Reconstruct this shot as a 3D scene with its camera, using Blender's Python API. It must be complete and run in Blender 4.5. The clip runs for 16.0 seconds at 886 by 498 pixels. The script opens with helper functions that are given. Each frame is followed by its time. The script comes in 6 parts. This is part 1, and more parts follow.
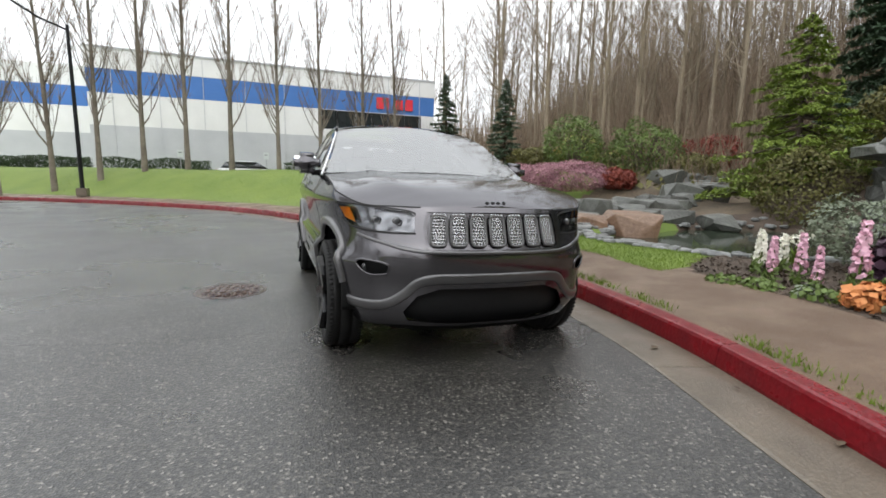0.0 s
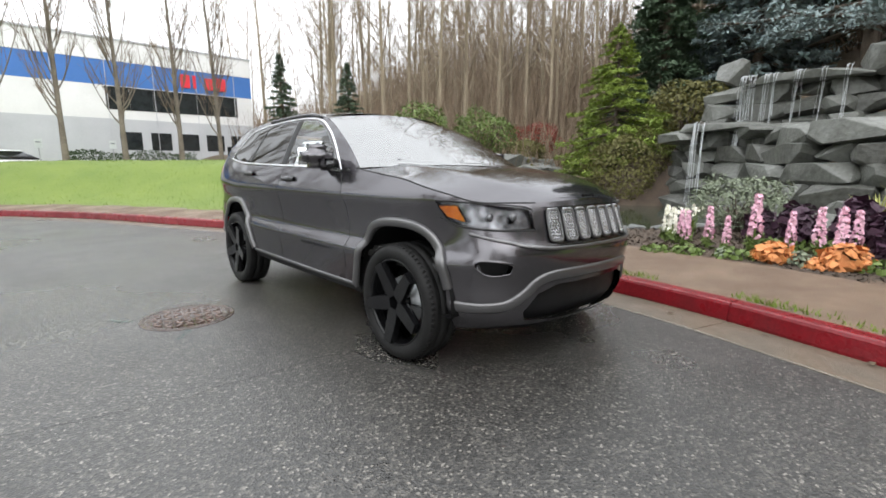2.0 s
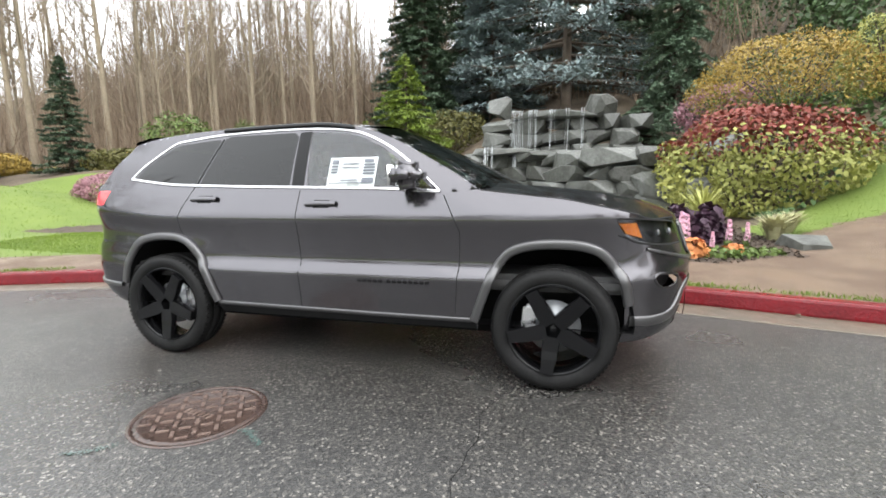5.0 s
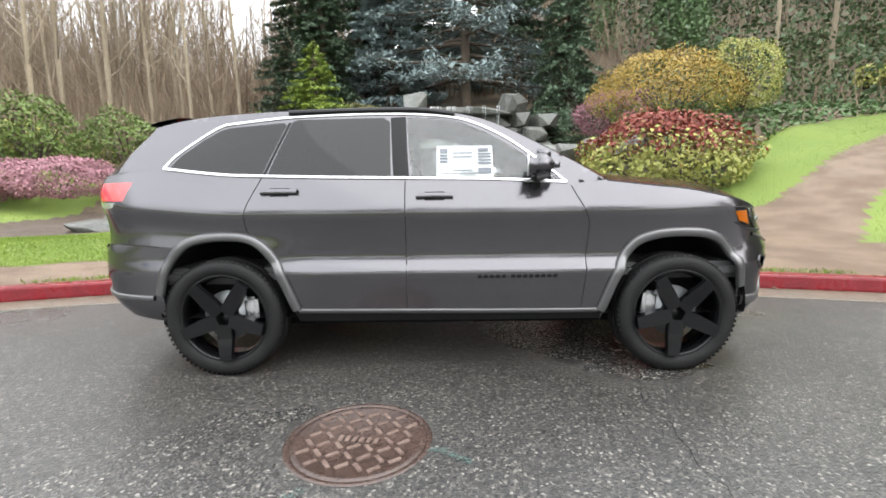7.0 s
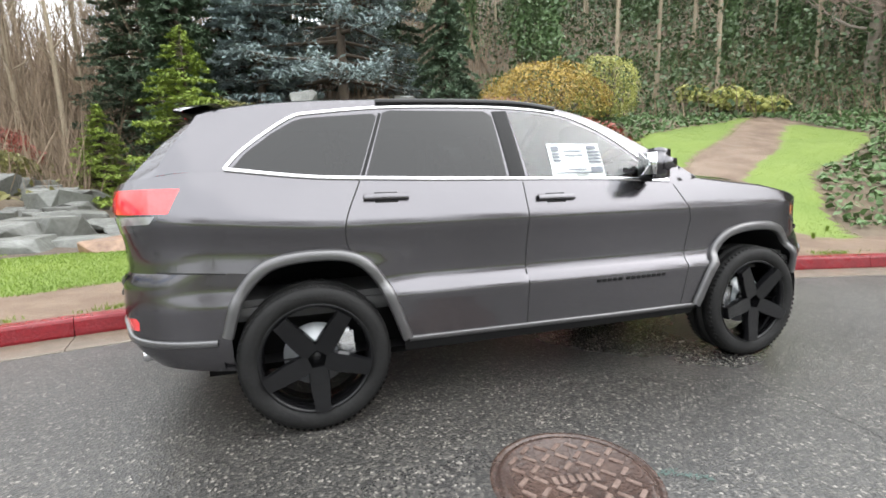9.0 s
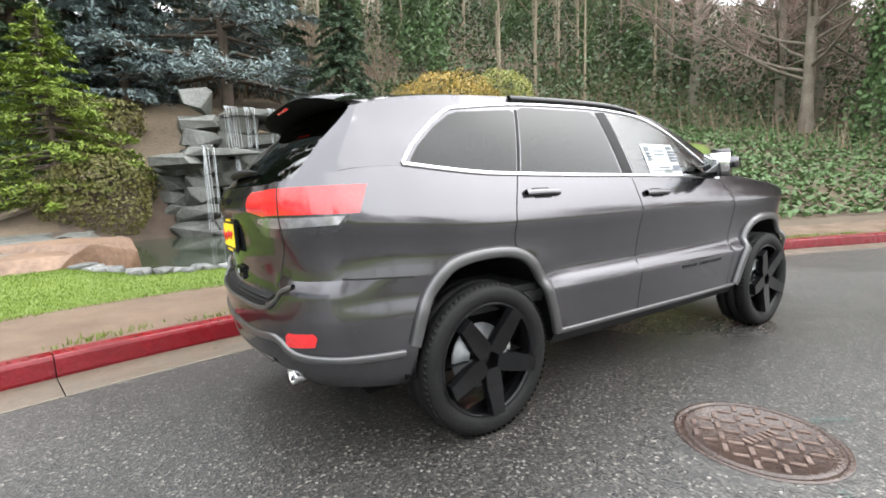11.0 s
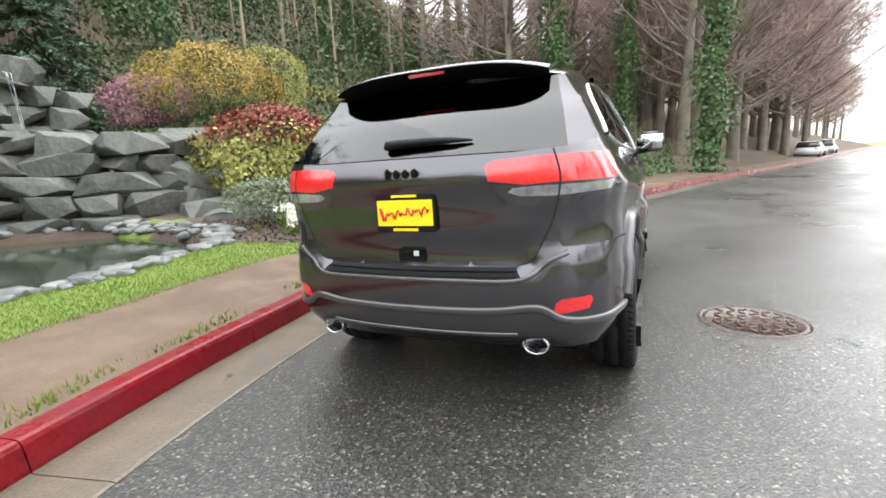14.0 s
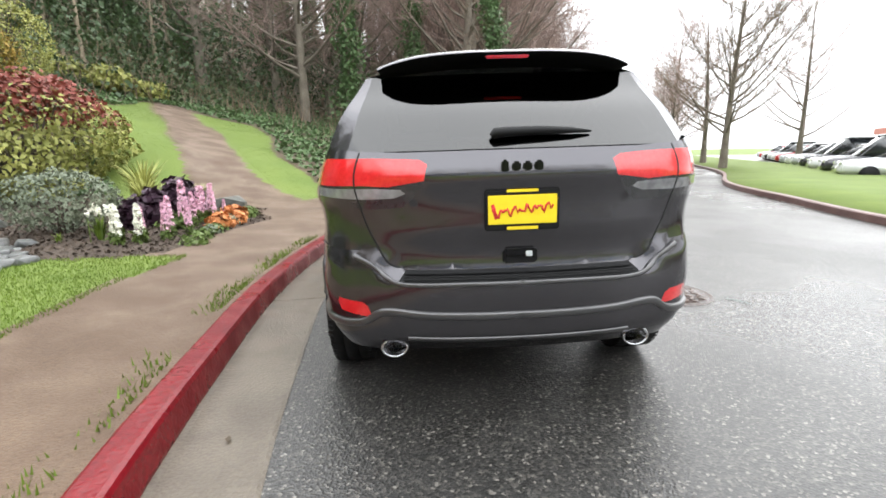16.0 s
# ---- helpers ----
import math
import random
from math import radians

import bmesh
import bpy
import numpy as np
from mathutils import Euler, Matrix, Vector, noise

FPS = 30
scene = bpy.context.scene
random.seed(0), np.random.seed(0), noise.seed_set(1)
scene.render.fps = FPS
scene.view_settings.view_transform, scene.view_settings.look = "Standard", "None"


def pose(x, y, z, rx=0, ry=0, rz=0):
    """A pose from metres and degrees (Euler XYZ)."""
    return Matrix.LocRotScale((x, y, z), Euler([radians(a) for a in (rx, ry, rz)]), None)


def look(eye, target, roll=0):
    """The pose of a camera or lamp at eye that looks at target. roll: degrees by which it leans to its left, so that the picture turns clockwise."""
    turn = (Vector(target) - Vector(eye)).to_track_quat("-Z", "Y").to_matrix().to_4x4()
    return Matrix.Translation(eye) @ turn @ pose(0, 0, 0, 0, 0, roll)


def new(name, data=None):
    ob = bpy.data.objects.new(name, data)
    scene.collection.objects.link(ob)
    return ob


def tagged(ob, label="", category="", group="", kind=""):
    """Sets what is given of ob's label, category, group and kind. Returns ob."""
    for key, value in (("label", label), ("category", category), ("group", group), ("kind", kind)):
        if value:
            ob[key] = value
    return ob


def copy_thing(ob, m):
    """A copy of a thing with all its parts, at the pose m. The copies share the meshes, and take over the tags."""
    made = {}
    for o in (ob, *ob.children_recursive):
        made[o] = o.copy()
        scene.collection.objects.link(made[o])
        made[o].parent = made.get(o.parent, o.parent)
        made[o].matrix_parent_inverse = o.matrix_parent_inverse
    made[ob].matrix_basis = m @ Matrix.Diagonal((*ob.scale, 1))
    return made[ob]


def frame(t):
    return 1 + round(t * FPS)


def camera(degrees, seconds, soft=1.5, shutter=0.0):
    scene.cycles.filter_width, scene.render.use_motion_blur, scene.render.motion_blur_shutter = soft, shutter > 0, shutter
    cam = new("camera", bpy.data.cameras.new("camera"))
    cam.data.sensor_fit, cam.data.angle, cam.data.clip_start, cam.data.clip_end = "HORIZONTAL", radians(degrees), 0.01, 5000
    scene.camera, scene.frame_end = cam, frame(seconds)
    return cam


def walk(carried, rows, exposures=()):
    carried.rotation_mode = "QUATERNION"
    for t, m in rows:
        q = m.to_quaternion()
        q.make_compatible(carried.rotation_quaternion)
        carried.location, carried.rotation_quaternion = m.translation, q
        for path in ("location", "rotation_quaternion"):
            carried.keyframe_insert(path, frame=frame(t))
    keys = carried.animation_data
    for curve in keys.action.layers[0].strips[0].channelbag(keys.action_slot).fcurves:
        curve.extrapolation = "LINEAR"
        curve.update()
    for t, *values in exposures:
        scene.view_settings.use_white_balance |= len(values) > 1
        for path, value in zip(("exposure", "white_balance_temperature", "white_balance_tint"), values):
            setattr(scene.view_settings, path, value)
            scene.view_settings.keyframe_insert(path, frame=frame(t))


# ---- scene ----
cam = camera(86.6, 16.0, soft=1.7)
PATH = [
    (0, (-1.287, -4.896, 1.214), (-0.613, -3.036, 0.919), 1.0),
    (0.5, (-1.673, -4.691, 1.253), (-0.799, -2.925, 0.912), 0.4),
    (1, (-2.012, -4.402, 1.245), (-0.965, -2.737, 0.882), 1.2),
    (1.5, (-2.393, -4.149, 1.257), (-1.178, -2.611, 0.86), 0.9),
    (2, (-2.688, -3.871, 1.259), (-1.372, -2.406, 0.909), -0.3),
    (2.5, (-2.921, -3.513, 1.259), (-1.484, -2.176, 0.875), 1.6),
    (3, (-3.189, -3.156, 1.283), (-1.625, -1.977, 0.879), -0.6),
    (3.5, (-3.361, -2.763, 1.27), (-1.7, -1.711, 0.902), -1.7),
    (4, (-3.541, -2.34, 1.284), (-1.796, -1.422, 0.951), -0.1),
    (4.2, (-3.612, -2.18, 1.293), (-1.816, -1.359, 0.977), 0.3),
    (6.3, (-3.862, -0.615, 1.261), (-1.911, -0.311, 0.945), -1.3),
    (6.5, (-3.874, -0.44, 1.261), (-1.915, -0.195, 0.94), -0.3),
    (7, (-3.872, -0.002, 1.269), (-1.895, 0.014, 0.966), -0.8),
    (7.5, (-3.764, 0.39, 1.27), (-1.792, 0.264, 0.962), -1.1),
    (8, (-3.641, 0.761, 1.275), (-1.685, 0.451, 0.993), -0.5),
    (8.5, (-3.524, 1.151, 1.298), (-1.608, 0.665, 0.991), -1.1),
    (9, (-3.323, 1.497, 1.28), (-1.435, 0.909, 0.98), -1.4),
    (9.5, (-3.204, 1.859, 1.3), (-1.383, 1.094, 0.986), -1.1),
    (10, (-3.071, 2.229, 1.278), (-1.328, 1.311, 0.933), -1.4),
    (10.2, (-2.982, 2.355, 1.267), (-1.255, 1.401, 0.936), -2.1),
    (12.3, (-2.175, 3.637, 1.256), (-0.822, 2.196, 0.947), -1.5),
    (12.5, (-2.059, 3.767, 1.258), (-0.796, 2.255, 0.916), -2.7),
    (13, (-1.734, 3.991, 1.236), (-0.572, 2.402, 0.88), -2.3),
    (13.5, (-1.391, 4.152, 1.244), (-0.357, 2.479, 0.883), -1.6),
    (14, (-1.023, 4.311, 1.248), (-0.22, 2.518, 0.875), -2.5),
    (14.5, (-0.677, 4.35, 1.228), (-0.067, 2.485, 0.839), -2.3),
    (15, (-0.309, 4.374, 1.24), (0.066, 2.445, 0.872), -0.7),
    (15.5, (0.069, 4.407, 1.247), (0.201, 2.454, 0.836), -0.2),
    (16, (0.428, 4.318, 1.25), (0.334, 2.362, 0.844), -0.7),
]
walk(cam, [(t, look(eye, target, roll)) for t, eye, target, roll in PATH],
     [(0.0, 0.74), (1.5, 1.03), (2.5, 1.28), (4.0, 1.46), (7.0, 1.76), (10.0, 1.76), (12.5, 1.8), (13.5, 1.74), (16.0, 1.5)])


# ---- light ----
world = bpy.data.worlds.new("overcast")
scene.world = world
world.use_nodes = True
wn, wl = world.node_tree.nodes, world.node_tree.links
sky = wn.new("ShaderNodeTexSky")
sky.sky_type, sky.sun_disc = "NISHITA", False
sky.sun_elevation, sky.sun_rotation = radians(48), radians(200)
sky.air_density, sky.dust_density = 1.0, 4.0
fade = wn.new("ShaderNodeHueSaturation")
fade.inputs["Saturation"].default_value = 0.12
deck = wn.new("ShaderNodeMixRGB")
deck.inputs[0].default_value = 0.85
deck.inputs[2].default_value = (8.2, 8.5, 8.8, 1)
wl.new(sky.outputs[0], fade.inputs["Color"])
wl.new(fade.outputs[0], deck.inputs[1])
# an overcast deck: brightest overhead
way = wn.new("ShaderNodeTexCoord")
part_z = wn.new("ShaderNodeSeparateXYZ")
lift = wn.new("ShaderNodeMapRange")
lift.inputs[1].default_value, lift.inputs[2].default_value, lift.inputs[3].default_value, lift.inputs[4].default_value = 0.0, 0.5, 0.8, 1.5
dome = wn.new("ShaderNodeMixRGB")
dome.blend_type, dome.inputs[0].default_value = "MULTIPLY", 1.0
wl.new(way.outputs["Generated"], part_z.inputs[0])
wl.new(part_z.outputs[2], lift.inputs[0])
wl.new(deck.outputs[0], dome.inputs[1])
wl.new(lift.outputs[0], dome.inputs[2])
wl.new(dome.outputs[0], wn["Background"].inputs[0])
wn["Background"].inputs[1].default_value = 0.115
sun = new("sun", bpy.data.lights.new("sun", "SUN"))
sun.data.energy, sun.data.angle, sun.data.color = 0.5, radians(100), (1, 0.97, 0.92)
sun.matrix_world = look((-8, -16, 24), (0, 0, 0))


# ---- materials ----
def mat(name, a, b=None, rough=0.6, metal=0.0, fine=30.0, wide=1.5, bump=0.0, rough2=None, coat=0.0, island=0.0, spec=0.5, each=0.0):
    """A surface whose colour runs from a to b in two sizes of grain; island: how far each piece differs."""
    m = bpy.data.materials.new(name)
    m.use_nodes = True
    n, l = m.node_tree.nodes, m.node_tree.links
    p = n["Principled BSDF"]
    b = b or tuple(min(1, v * 1.25) for v in a)
    pos = n.new("ShaderNodeNewGeometry")
    f = n.new("ShaderNodeTexNoise")
    f.inputs["Scale"].default_value, f.inputs["Detail"].default_value = fine, 4
    w = n.new("ShaderNodeTexNoise")
    w.inputs["Scale"].default_value, w.inputs["Detail"].default_value = wide, 5
    for t in (f, w):
        l.new(pos.outputs["Position"], t.inputs["Vector"])
    mix = n.new("ShaderNodeMath")
    mix.operation = "ADD"
    l.new(f.outputs[0], mix.inputs[0])
    l.new(w.outputs[0], mix.inputs[1])
    last = mix
    if island:
        r = n.new("ShaderNodeMath")
        r.operation = "MULTIPLY_ADD"
        l.new(pos.outputs["Random Per Island"], r.inputs[0])
        r.inputs[1].default_value = island
        l.new(mix.outputs[0], r.inputs[2])
        last = r
    if each:
        o = n.new("ShaderNodeObjectInfo")
        r = n.new("ShaderNodeMath")
        r.operation = "MULTIPLY_ADD"
        l.new(o.outputs["Random"], r.inputs[0])
        r.inputs[1].default_value = each
        l.new(last.outputs[0], r.inputs[2])
        last = r
    rng = n.new("ShaderNodeMapRange")
    rng.inputs[1].default_value, rng.inputs[2].default_value = 0.7, 1.3 + island + each
    l.new(last.outputs[0], rng.inputs[0])
    c = n.new("ShaderNodeMixRGB")
    c.inputs[1].default_value, c.inputs[2].default_value = (*a, 1), (*b, 1)
    l.new(rng.outputs[0], c.inputs[0])
    l.new(c.outputs[0], p.inputs["Base Color"])
    p.inputs["Roughness"].default_value, p.inputs["Metallic"].default_value = rough, metal
    p.inputs["Coat Weight"].default_value, p.inputs["Coat Roughness"].default_value = coat, 0.03
    p.inputs["Specular IOR Level"].default_value = spec
    if rough2 is not None:
        rr = n.new("ShaderNodeMapRange")
        rr.inputs[1].default_value, rr.inputs[2].default_value = 0.38, 0.62
        rr.inputs[3].default_value, rr.inputs[4].default_value = rough, rough2
        l.new(w.outputs[0], rr.inputs[0])
        l.new(rr.outputs[0], p.inputs["Roughness"])
    if bump:
        bp = n.new("ShaderNodeBump")
        bp.inputs["Strength"].default_value, bp.inputs["Distance"].default_value = min(1, bump), 0.02
        l.new(f.outputs[0], bp.inputs["Height"])
        l.new(bp.outputs[0], p.inputs["Normal"])
    return m


def asphalt():
    m = mat("wet_asphalt", (0.045, 0.044, 0.043), (0.062, 0.06, 0.058), rough=0.42, wide=0.35, rough2=0.24)
    n, l = m.node_tree.nodes, m.node_tree.links
    p = n["Principled BSDF"]
    pos = n.new("ShaderNodeNewGeometry")
    v = n.new("ShaderNodeTexVoronoi")
    v.inputs["Scale"].default_value = 85
    l.new(pos.outputs["Position"], v.inputs["Vector"])
    sep = n.new("ShaderNodeSeparateColor")
    l.new(v.outputs["Color"], sep.inputs[0])
    ramp = n.new("ShaderNodeValToRGB")
    e = ramp.color_ramp.elements
    e[0].position, e[0].color = 0.0, (0.028, 0.027, 0.026, 1)
    e[1].position, e[1].color = 1.0, (0.3, 0.28, 0.25, 1)
    x = e.new(0.62)
    x.color = (0.06, 0.058, 0.055, 1)
    x = e.new(0.93)
    x.color = (0.12, 0.112, 0.1, 1)
    l.new(sep.outputs[0], ramp.inputs[0])
    big = n.new("ShaderNodeTexNoise")
    big.inputs["Scale"].default_value, big.inputs["Detail"].default_value = 0.8, 4
    l.new(pos.outputs["Position"], big.inputs["Vector"])
    tone = n.new("ShaderNodeMixRGB")
    tone.blend_type = "MULTIPLY"
    tone.inputs[0].default_value = 0.6
    l.new(ramp.outputs[0], tone.inputs[1])
    l.new(big.outputs[0], tone.inputs[2])
    l.new(tone.outputs[0], p.inputs["Base Color"])
    bp = n.new("ShaderNodeBump")
    bp.inputs["Strength"].default_value, bp.inputs["Distance"].default_value = 0.55, 0.004
    l.new(v.outputs["Distance"], bp.inputs["Height"])
    l.new(bp.outputs[0], p.inputs["Normal"])
    return m


def glass(name, tint, rough=0.0, ior=1.75):
    """A thin pane: clear tint with a mirror coat."""
    m = bpy.data.materials.new(name)
    m.use_nodes = True
    n, l = m.node_tree.nodes, m.node_tree.links
    n.remove(n["Principled BSDF"])
    t, g, mx, fr = (n.new(k) for k in ("ShaderNodeBsdfTransparent", "ShaderNodeBsdfGlossy", "ShaderNodeMixShader", "ShaderNodeFresnel"))
    t.inputs[0].default_value = (*tint, 1)
    g.inputs["Roughness"].default_value = rough
    fr.inputs[0].default_value = ior
    l.new(fr.outputs[0], mx.inputs[0])
    l.new(t.outputs[0], mx.inputs[1])
    l.new(g.outputs[0], mx.inputs[2])
    l.new(mx.outputs[0], n["Material Output"].inputs[0])
    return m


def leafy(name, a, b, rough=0.55, through=0.25):
    a, b = tuple(0.65 * p + 0.35 * q for p, q in zip(a, b)), tuple(0.2 * p + 0.8 * q for p, q in zip(a, b))
    m = mat(name, a, b, rough=rough, fine=9, wide=1.2, island=0.5, spec=0.35)
    m.node_tree.nodes["Principled BSDF"].inputs["Transmission Weight"].default_value = 0
    return m


ASPHALT = asphalt()
RED_PAINT = mat("red_kerb_paint", (0.085, 0.0025, 0.005), (0.18, 0.007, 0.012), spec=0.3, rough=0.5, fine=40, wide=4, bump=0.25, rough2=0.2, each=0.2)
CONCRETE = mat("wet_concrete", (0.075, 0.06, 0.044), (0.14, 0.115, 0.085), rough=0.5, fine=60, wide=2.5, bump=0.25, rough2=0.3)
DIRT = mat("damp_earth_path", (0.075, 0.045, 0.027), (0.15, 0.098, 0.06), rough=0.75, fine=70, wide=1.6, bump=0.6, rough2=0.45)
SOIL = mat("dark_bed_soil", (0.04, 0.028, 0.02), (0.085, 0.06, 0.042), rough=0.9, fine=45, wide=4, bump=0.8)
LAWN = mat("lawn_ground", (0.08, 0.126, 0.014), (0.132, 0.178, 0.028), rough=0.85, fine=45, wide=0.9, bump=0.2)
FOREST_FLOOR = mat("leaf_litter", (0.05, 0.036, 0.022), (0.12, 0.088, 0.055), rough=0.9, fine=9, wide=0.6, bump=0.7)
ROCK = mat("grey_green_rock", (0.028, 0.027, 0.022), (0.135, 0.14, 0.126), rough=0.6, fine=12, wide=2.2, bump=1.0, rough2=0.35, each=0.5)
ROCK_BROWN = mat("rust_brown_rock", (0.10, 0.055, 0.032), (0.22, 0.135, 0.085), rough=0.5, fine=14, wide=3, bump=0.7)
PEBBLE = mat("river_pebble", (0.06, 0.065, 0.065), (0.22, 0.22, 0.21), rough=0.4, fine=20, wide=5, bump=0.3, each=0.6)
WATER = mat("pond_water", (0.025, 0.032, 0.022), (0.035, 0.045, 0.03), rough=0.06, fine=5, wide=1, bump=0.12)
FALL = mat("falling_water", (0.3, 0.32, 0.33), (0.5, 0.52, 0.53), rough=0.3, fine=30, wide=8, bump=0.6)
BARK = mat("grey_bark", (0.10, 0.082, 0.062), (0.22, 0.19, 0.15), rough=0.85, fine=25, wide=2, bump=0.6)
BARK_PALE = mat("pale_alder_bark", (0.14, 0.11, 0.075), (0.31, 0.255, 0.18), rough=0.85, fine=12, wide=1.2, bump=0.4, each=0.5)
BARK_DARK = mat("dark_wet_bark", (0.04, 0.03, 0.022), (0.10, 0.075, 0.055), rough=0.85, fine=25, wide=2, bump=0.6)
TWIG = mat("winter_twigs", (0.11, 0.078, 0.052), (0.24, 0.18, 0.125), rough=0.9, fine=10, wide=0.7)
TWIG_RED = mat("reddish_budding_twigs", (0.23, 0.16, 0.135), (0.4, 0.29, 0.25), rough=0.9, fine=10, wide=1)
WALL_WHITE = mat("painted_concrete_white", (0.66, 0.66, 0.65), (0.76, 0.76, 0.75), rough=0.7, fine=20, wide=0.6, bump=0.1)
WALL_GREY = mat("painted_concrete_grey", (0.42, 0.43, 0.45), (0.5, 0.51, 0.53), rough=0.7, fine=20, wide=0.6)
BLUE_BAND = mat("blue_wall_paint", (0.04, 0.14, 0.40), (0.055, 0.17, 0.46), rough=0.55, fine=20, wide=0.8)
SIGN_RED = mat("red_sign_letters", (0.62, 0.03, 0.05), (0.7, 0.04, 0.06), rough=0.4)
DARK_GLASS = mat("dark_window_glass", (0.015, 0.018, 0.02), (0.03, 0.034, 0.036), rough=0.06, spec=0.8)
IRON = mat("rusty_cast_iron", (0.03, 0.019, 0.016), (0.07, 0.045, 0.036), rough=0.3, fine=60, wide=6, bump=0.3, rough2=0.16)
BLACK = mat("black_plastic", (0.006, 0.006, 0.0065), (0.011, 0.011, 0.0115), rough=0.5, fine=80, wide=5, bump=0.05, spec=0.2)
STEEL = mat("galvanised_steel", (0.3, 0.31, 0.32), (0.4, 0.41, 0.42), rough=0.45, metal=0.8)
LEAF_GREEN = leafy("green_leaves", (0.045, 0.08, 0.015), (0.13, 0.18, 0.04))
LEAF_VARIEG = leafy("variegated_leaves", (0.06, 0.10, 0.02), (0.42, 0.40, 0.11))
LEAF_RED = leafy("red_new_leaves", (0.09, 0.014, 0.01), (0.24, 0.05, 0.03))
LEAF_YELLOW = leafy("golden_twig_leaves", (0.23, 0.145, 0.03), (0.38, 0.27, 0.055))
LEAF_PINK = leafy("heather_pink_bloom", (0.19, 0.085, 0.105), (0.36, 0.18, 0.21))
LEAF_PURPLE = leafy("dark_purple_leaves", (0.018, 0.008, 0.016), (0.06, 0.025, 0.045))
LEAF_ORANGE = leafy("orange_ruffled_leaves", (0.35, 0.09, 0.025), (0.62, 0.27, 0.09))
LEAF_SILVER = leafy("silver_green_leaves", (0.06, 0.08, 0.05), (0.22, 0.25, 0.17))
LEAF_IVY = leafy("ivy_leaves", (0.03, 0.065, 0.02), (0.11, 0.18, 0.065))
LEAF_MOSS = leafy("olive_creeper", (0.05, 0.05, 0.012), (0.13, 0.12, 0.03))
NEEDLE_BLUE = leafy("blue_spruce_needles", (0.066, 0.095, 0.095), (0.28, 0.35, 0.35))
NEEDLE_DARK = leafy("dark_fir_needles", (0.023, 0.047, 0.024), (0.08, 0.122, 0.07))
NEEDLE_LIME = leafy("lime_conifer_needles", (0.07, 0.125, 0.014), (0.25, 0.32, 0.05))
NEEDLE_GREEN = leafy("green_conifer_needles", (0.03, 0.06, 0.035), (0.13, 0.19, 0.115))
GRASS_BLADE = mat("grass_blades", (0.085, 0.14, 0.012), (0.145, 0.205, 0.027), rough=0.6, fine=5, wide=0.9, spec=0.3)
PETAL_PINK = leafy("pink_petals", (0.55, 0.22, 0.36), (0.85, 0.6, 0.68))
PETAL_WHITE = leafy("white_petals", (0.7, 0.7, 0.62), (0.88, 0.86, 0.74))
STRAW = leafy("pale_grass_tuft", (0.2, 0.22, 0.05), (0.45, 0.45, 0.14))


# ---- builders ----
rng = np.random.default_rng(7)


def link(name, verts, faces, material, parent=None, label="", smooth=False, mats=None, index=None):
    """One mesh object from arrays."""
    me = bpy.data.meshes.new(name)
    me.from_pydata([tuple(v) for v in verts], [], [tuple(f) for f in faces])
    for m in (mats or [material]):
        me.materials.append(m)
    if index is not None:
        me.polygons.foreach_set("material_index", np.asarray(index, dtype=np.int32))
    if smooth:
        me.polygons.foreach_set("use_smooth", np.ones(len(me.polygons), dtype=bool))
    ob = new(name, me)
    if parent:
        ob.parent = parent
    if label:
        ob["label"] = label
    return ob


def link_np(name, verts, faces, material, parent=None, label="", smooth=False):
    """The same for large arrays of equal faces."""
    verts, faces = np.asarray(verts, dtype=np.float32), np.asarray(faces, dtype=np.int32)
    k = faces.shape[1]
    me = bpy.data.meshes.new(name)
    me.vertices.add(len(verts))
    me.vertices.foreach_set("co", verts.ravel())
    me.loops.add(faces.size)
    me.loops.foreach_set("vertex_index", faces.ravel())
    me.polygons.add(len(faces))
    me.polygons.foreach_set("loop_start", np.arange(0, faces.size, k, dtype=np.int32))
    if smooth:
        me.polygons.foreach_set("use_smooth", np.ones(len(faces), dtype=bool))
    me.materials.append(material)
    me.update(calc_edges=True)
    ob = new(name, me)
    if parent:
        ob.parent = parent
    if label:
        ob["label"] = label
    return ob


def part(name, bm, material, parent=None, label="", smooth=False):
    me = bpy.data.meshes.new(name)
    bm.to_mesh(me)
    bm.free()
    me.materials.append(material)
    if smooth:
        me.polygons.foreach_set("use_smooth", np.ones(len(me.polygons), dtype=bool))
    ob = new(name, me)
    if parent:
        ob.parent = parent
    if label:
        ob["label"] = label
    return ob


def thing(name, at, label, category, group="", kind="", turn=0):
    ob = new(name)
    ob.matrix_basis = pose(*at, 0, 0, turn)
    ob.empty_display_size = 0.1
    return tagged(ob, label, category, group, kind)


def box(size, at=(0, 0, 0), bevel=0.0, rot=(0, 0, 0)):
    bm = bmesh.new()
    bmesh.ops.create_cube(bm, size=1, matrix=pose(*at, *rot) @ Matrix.Diagonal((*size, 1)))
    if bevel:
        bmesh.ops.bevel(bm, geom=bm.edges[:], offset=bevel, segments=2, affect="EDGES")
    return bm


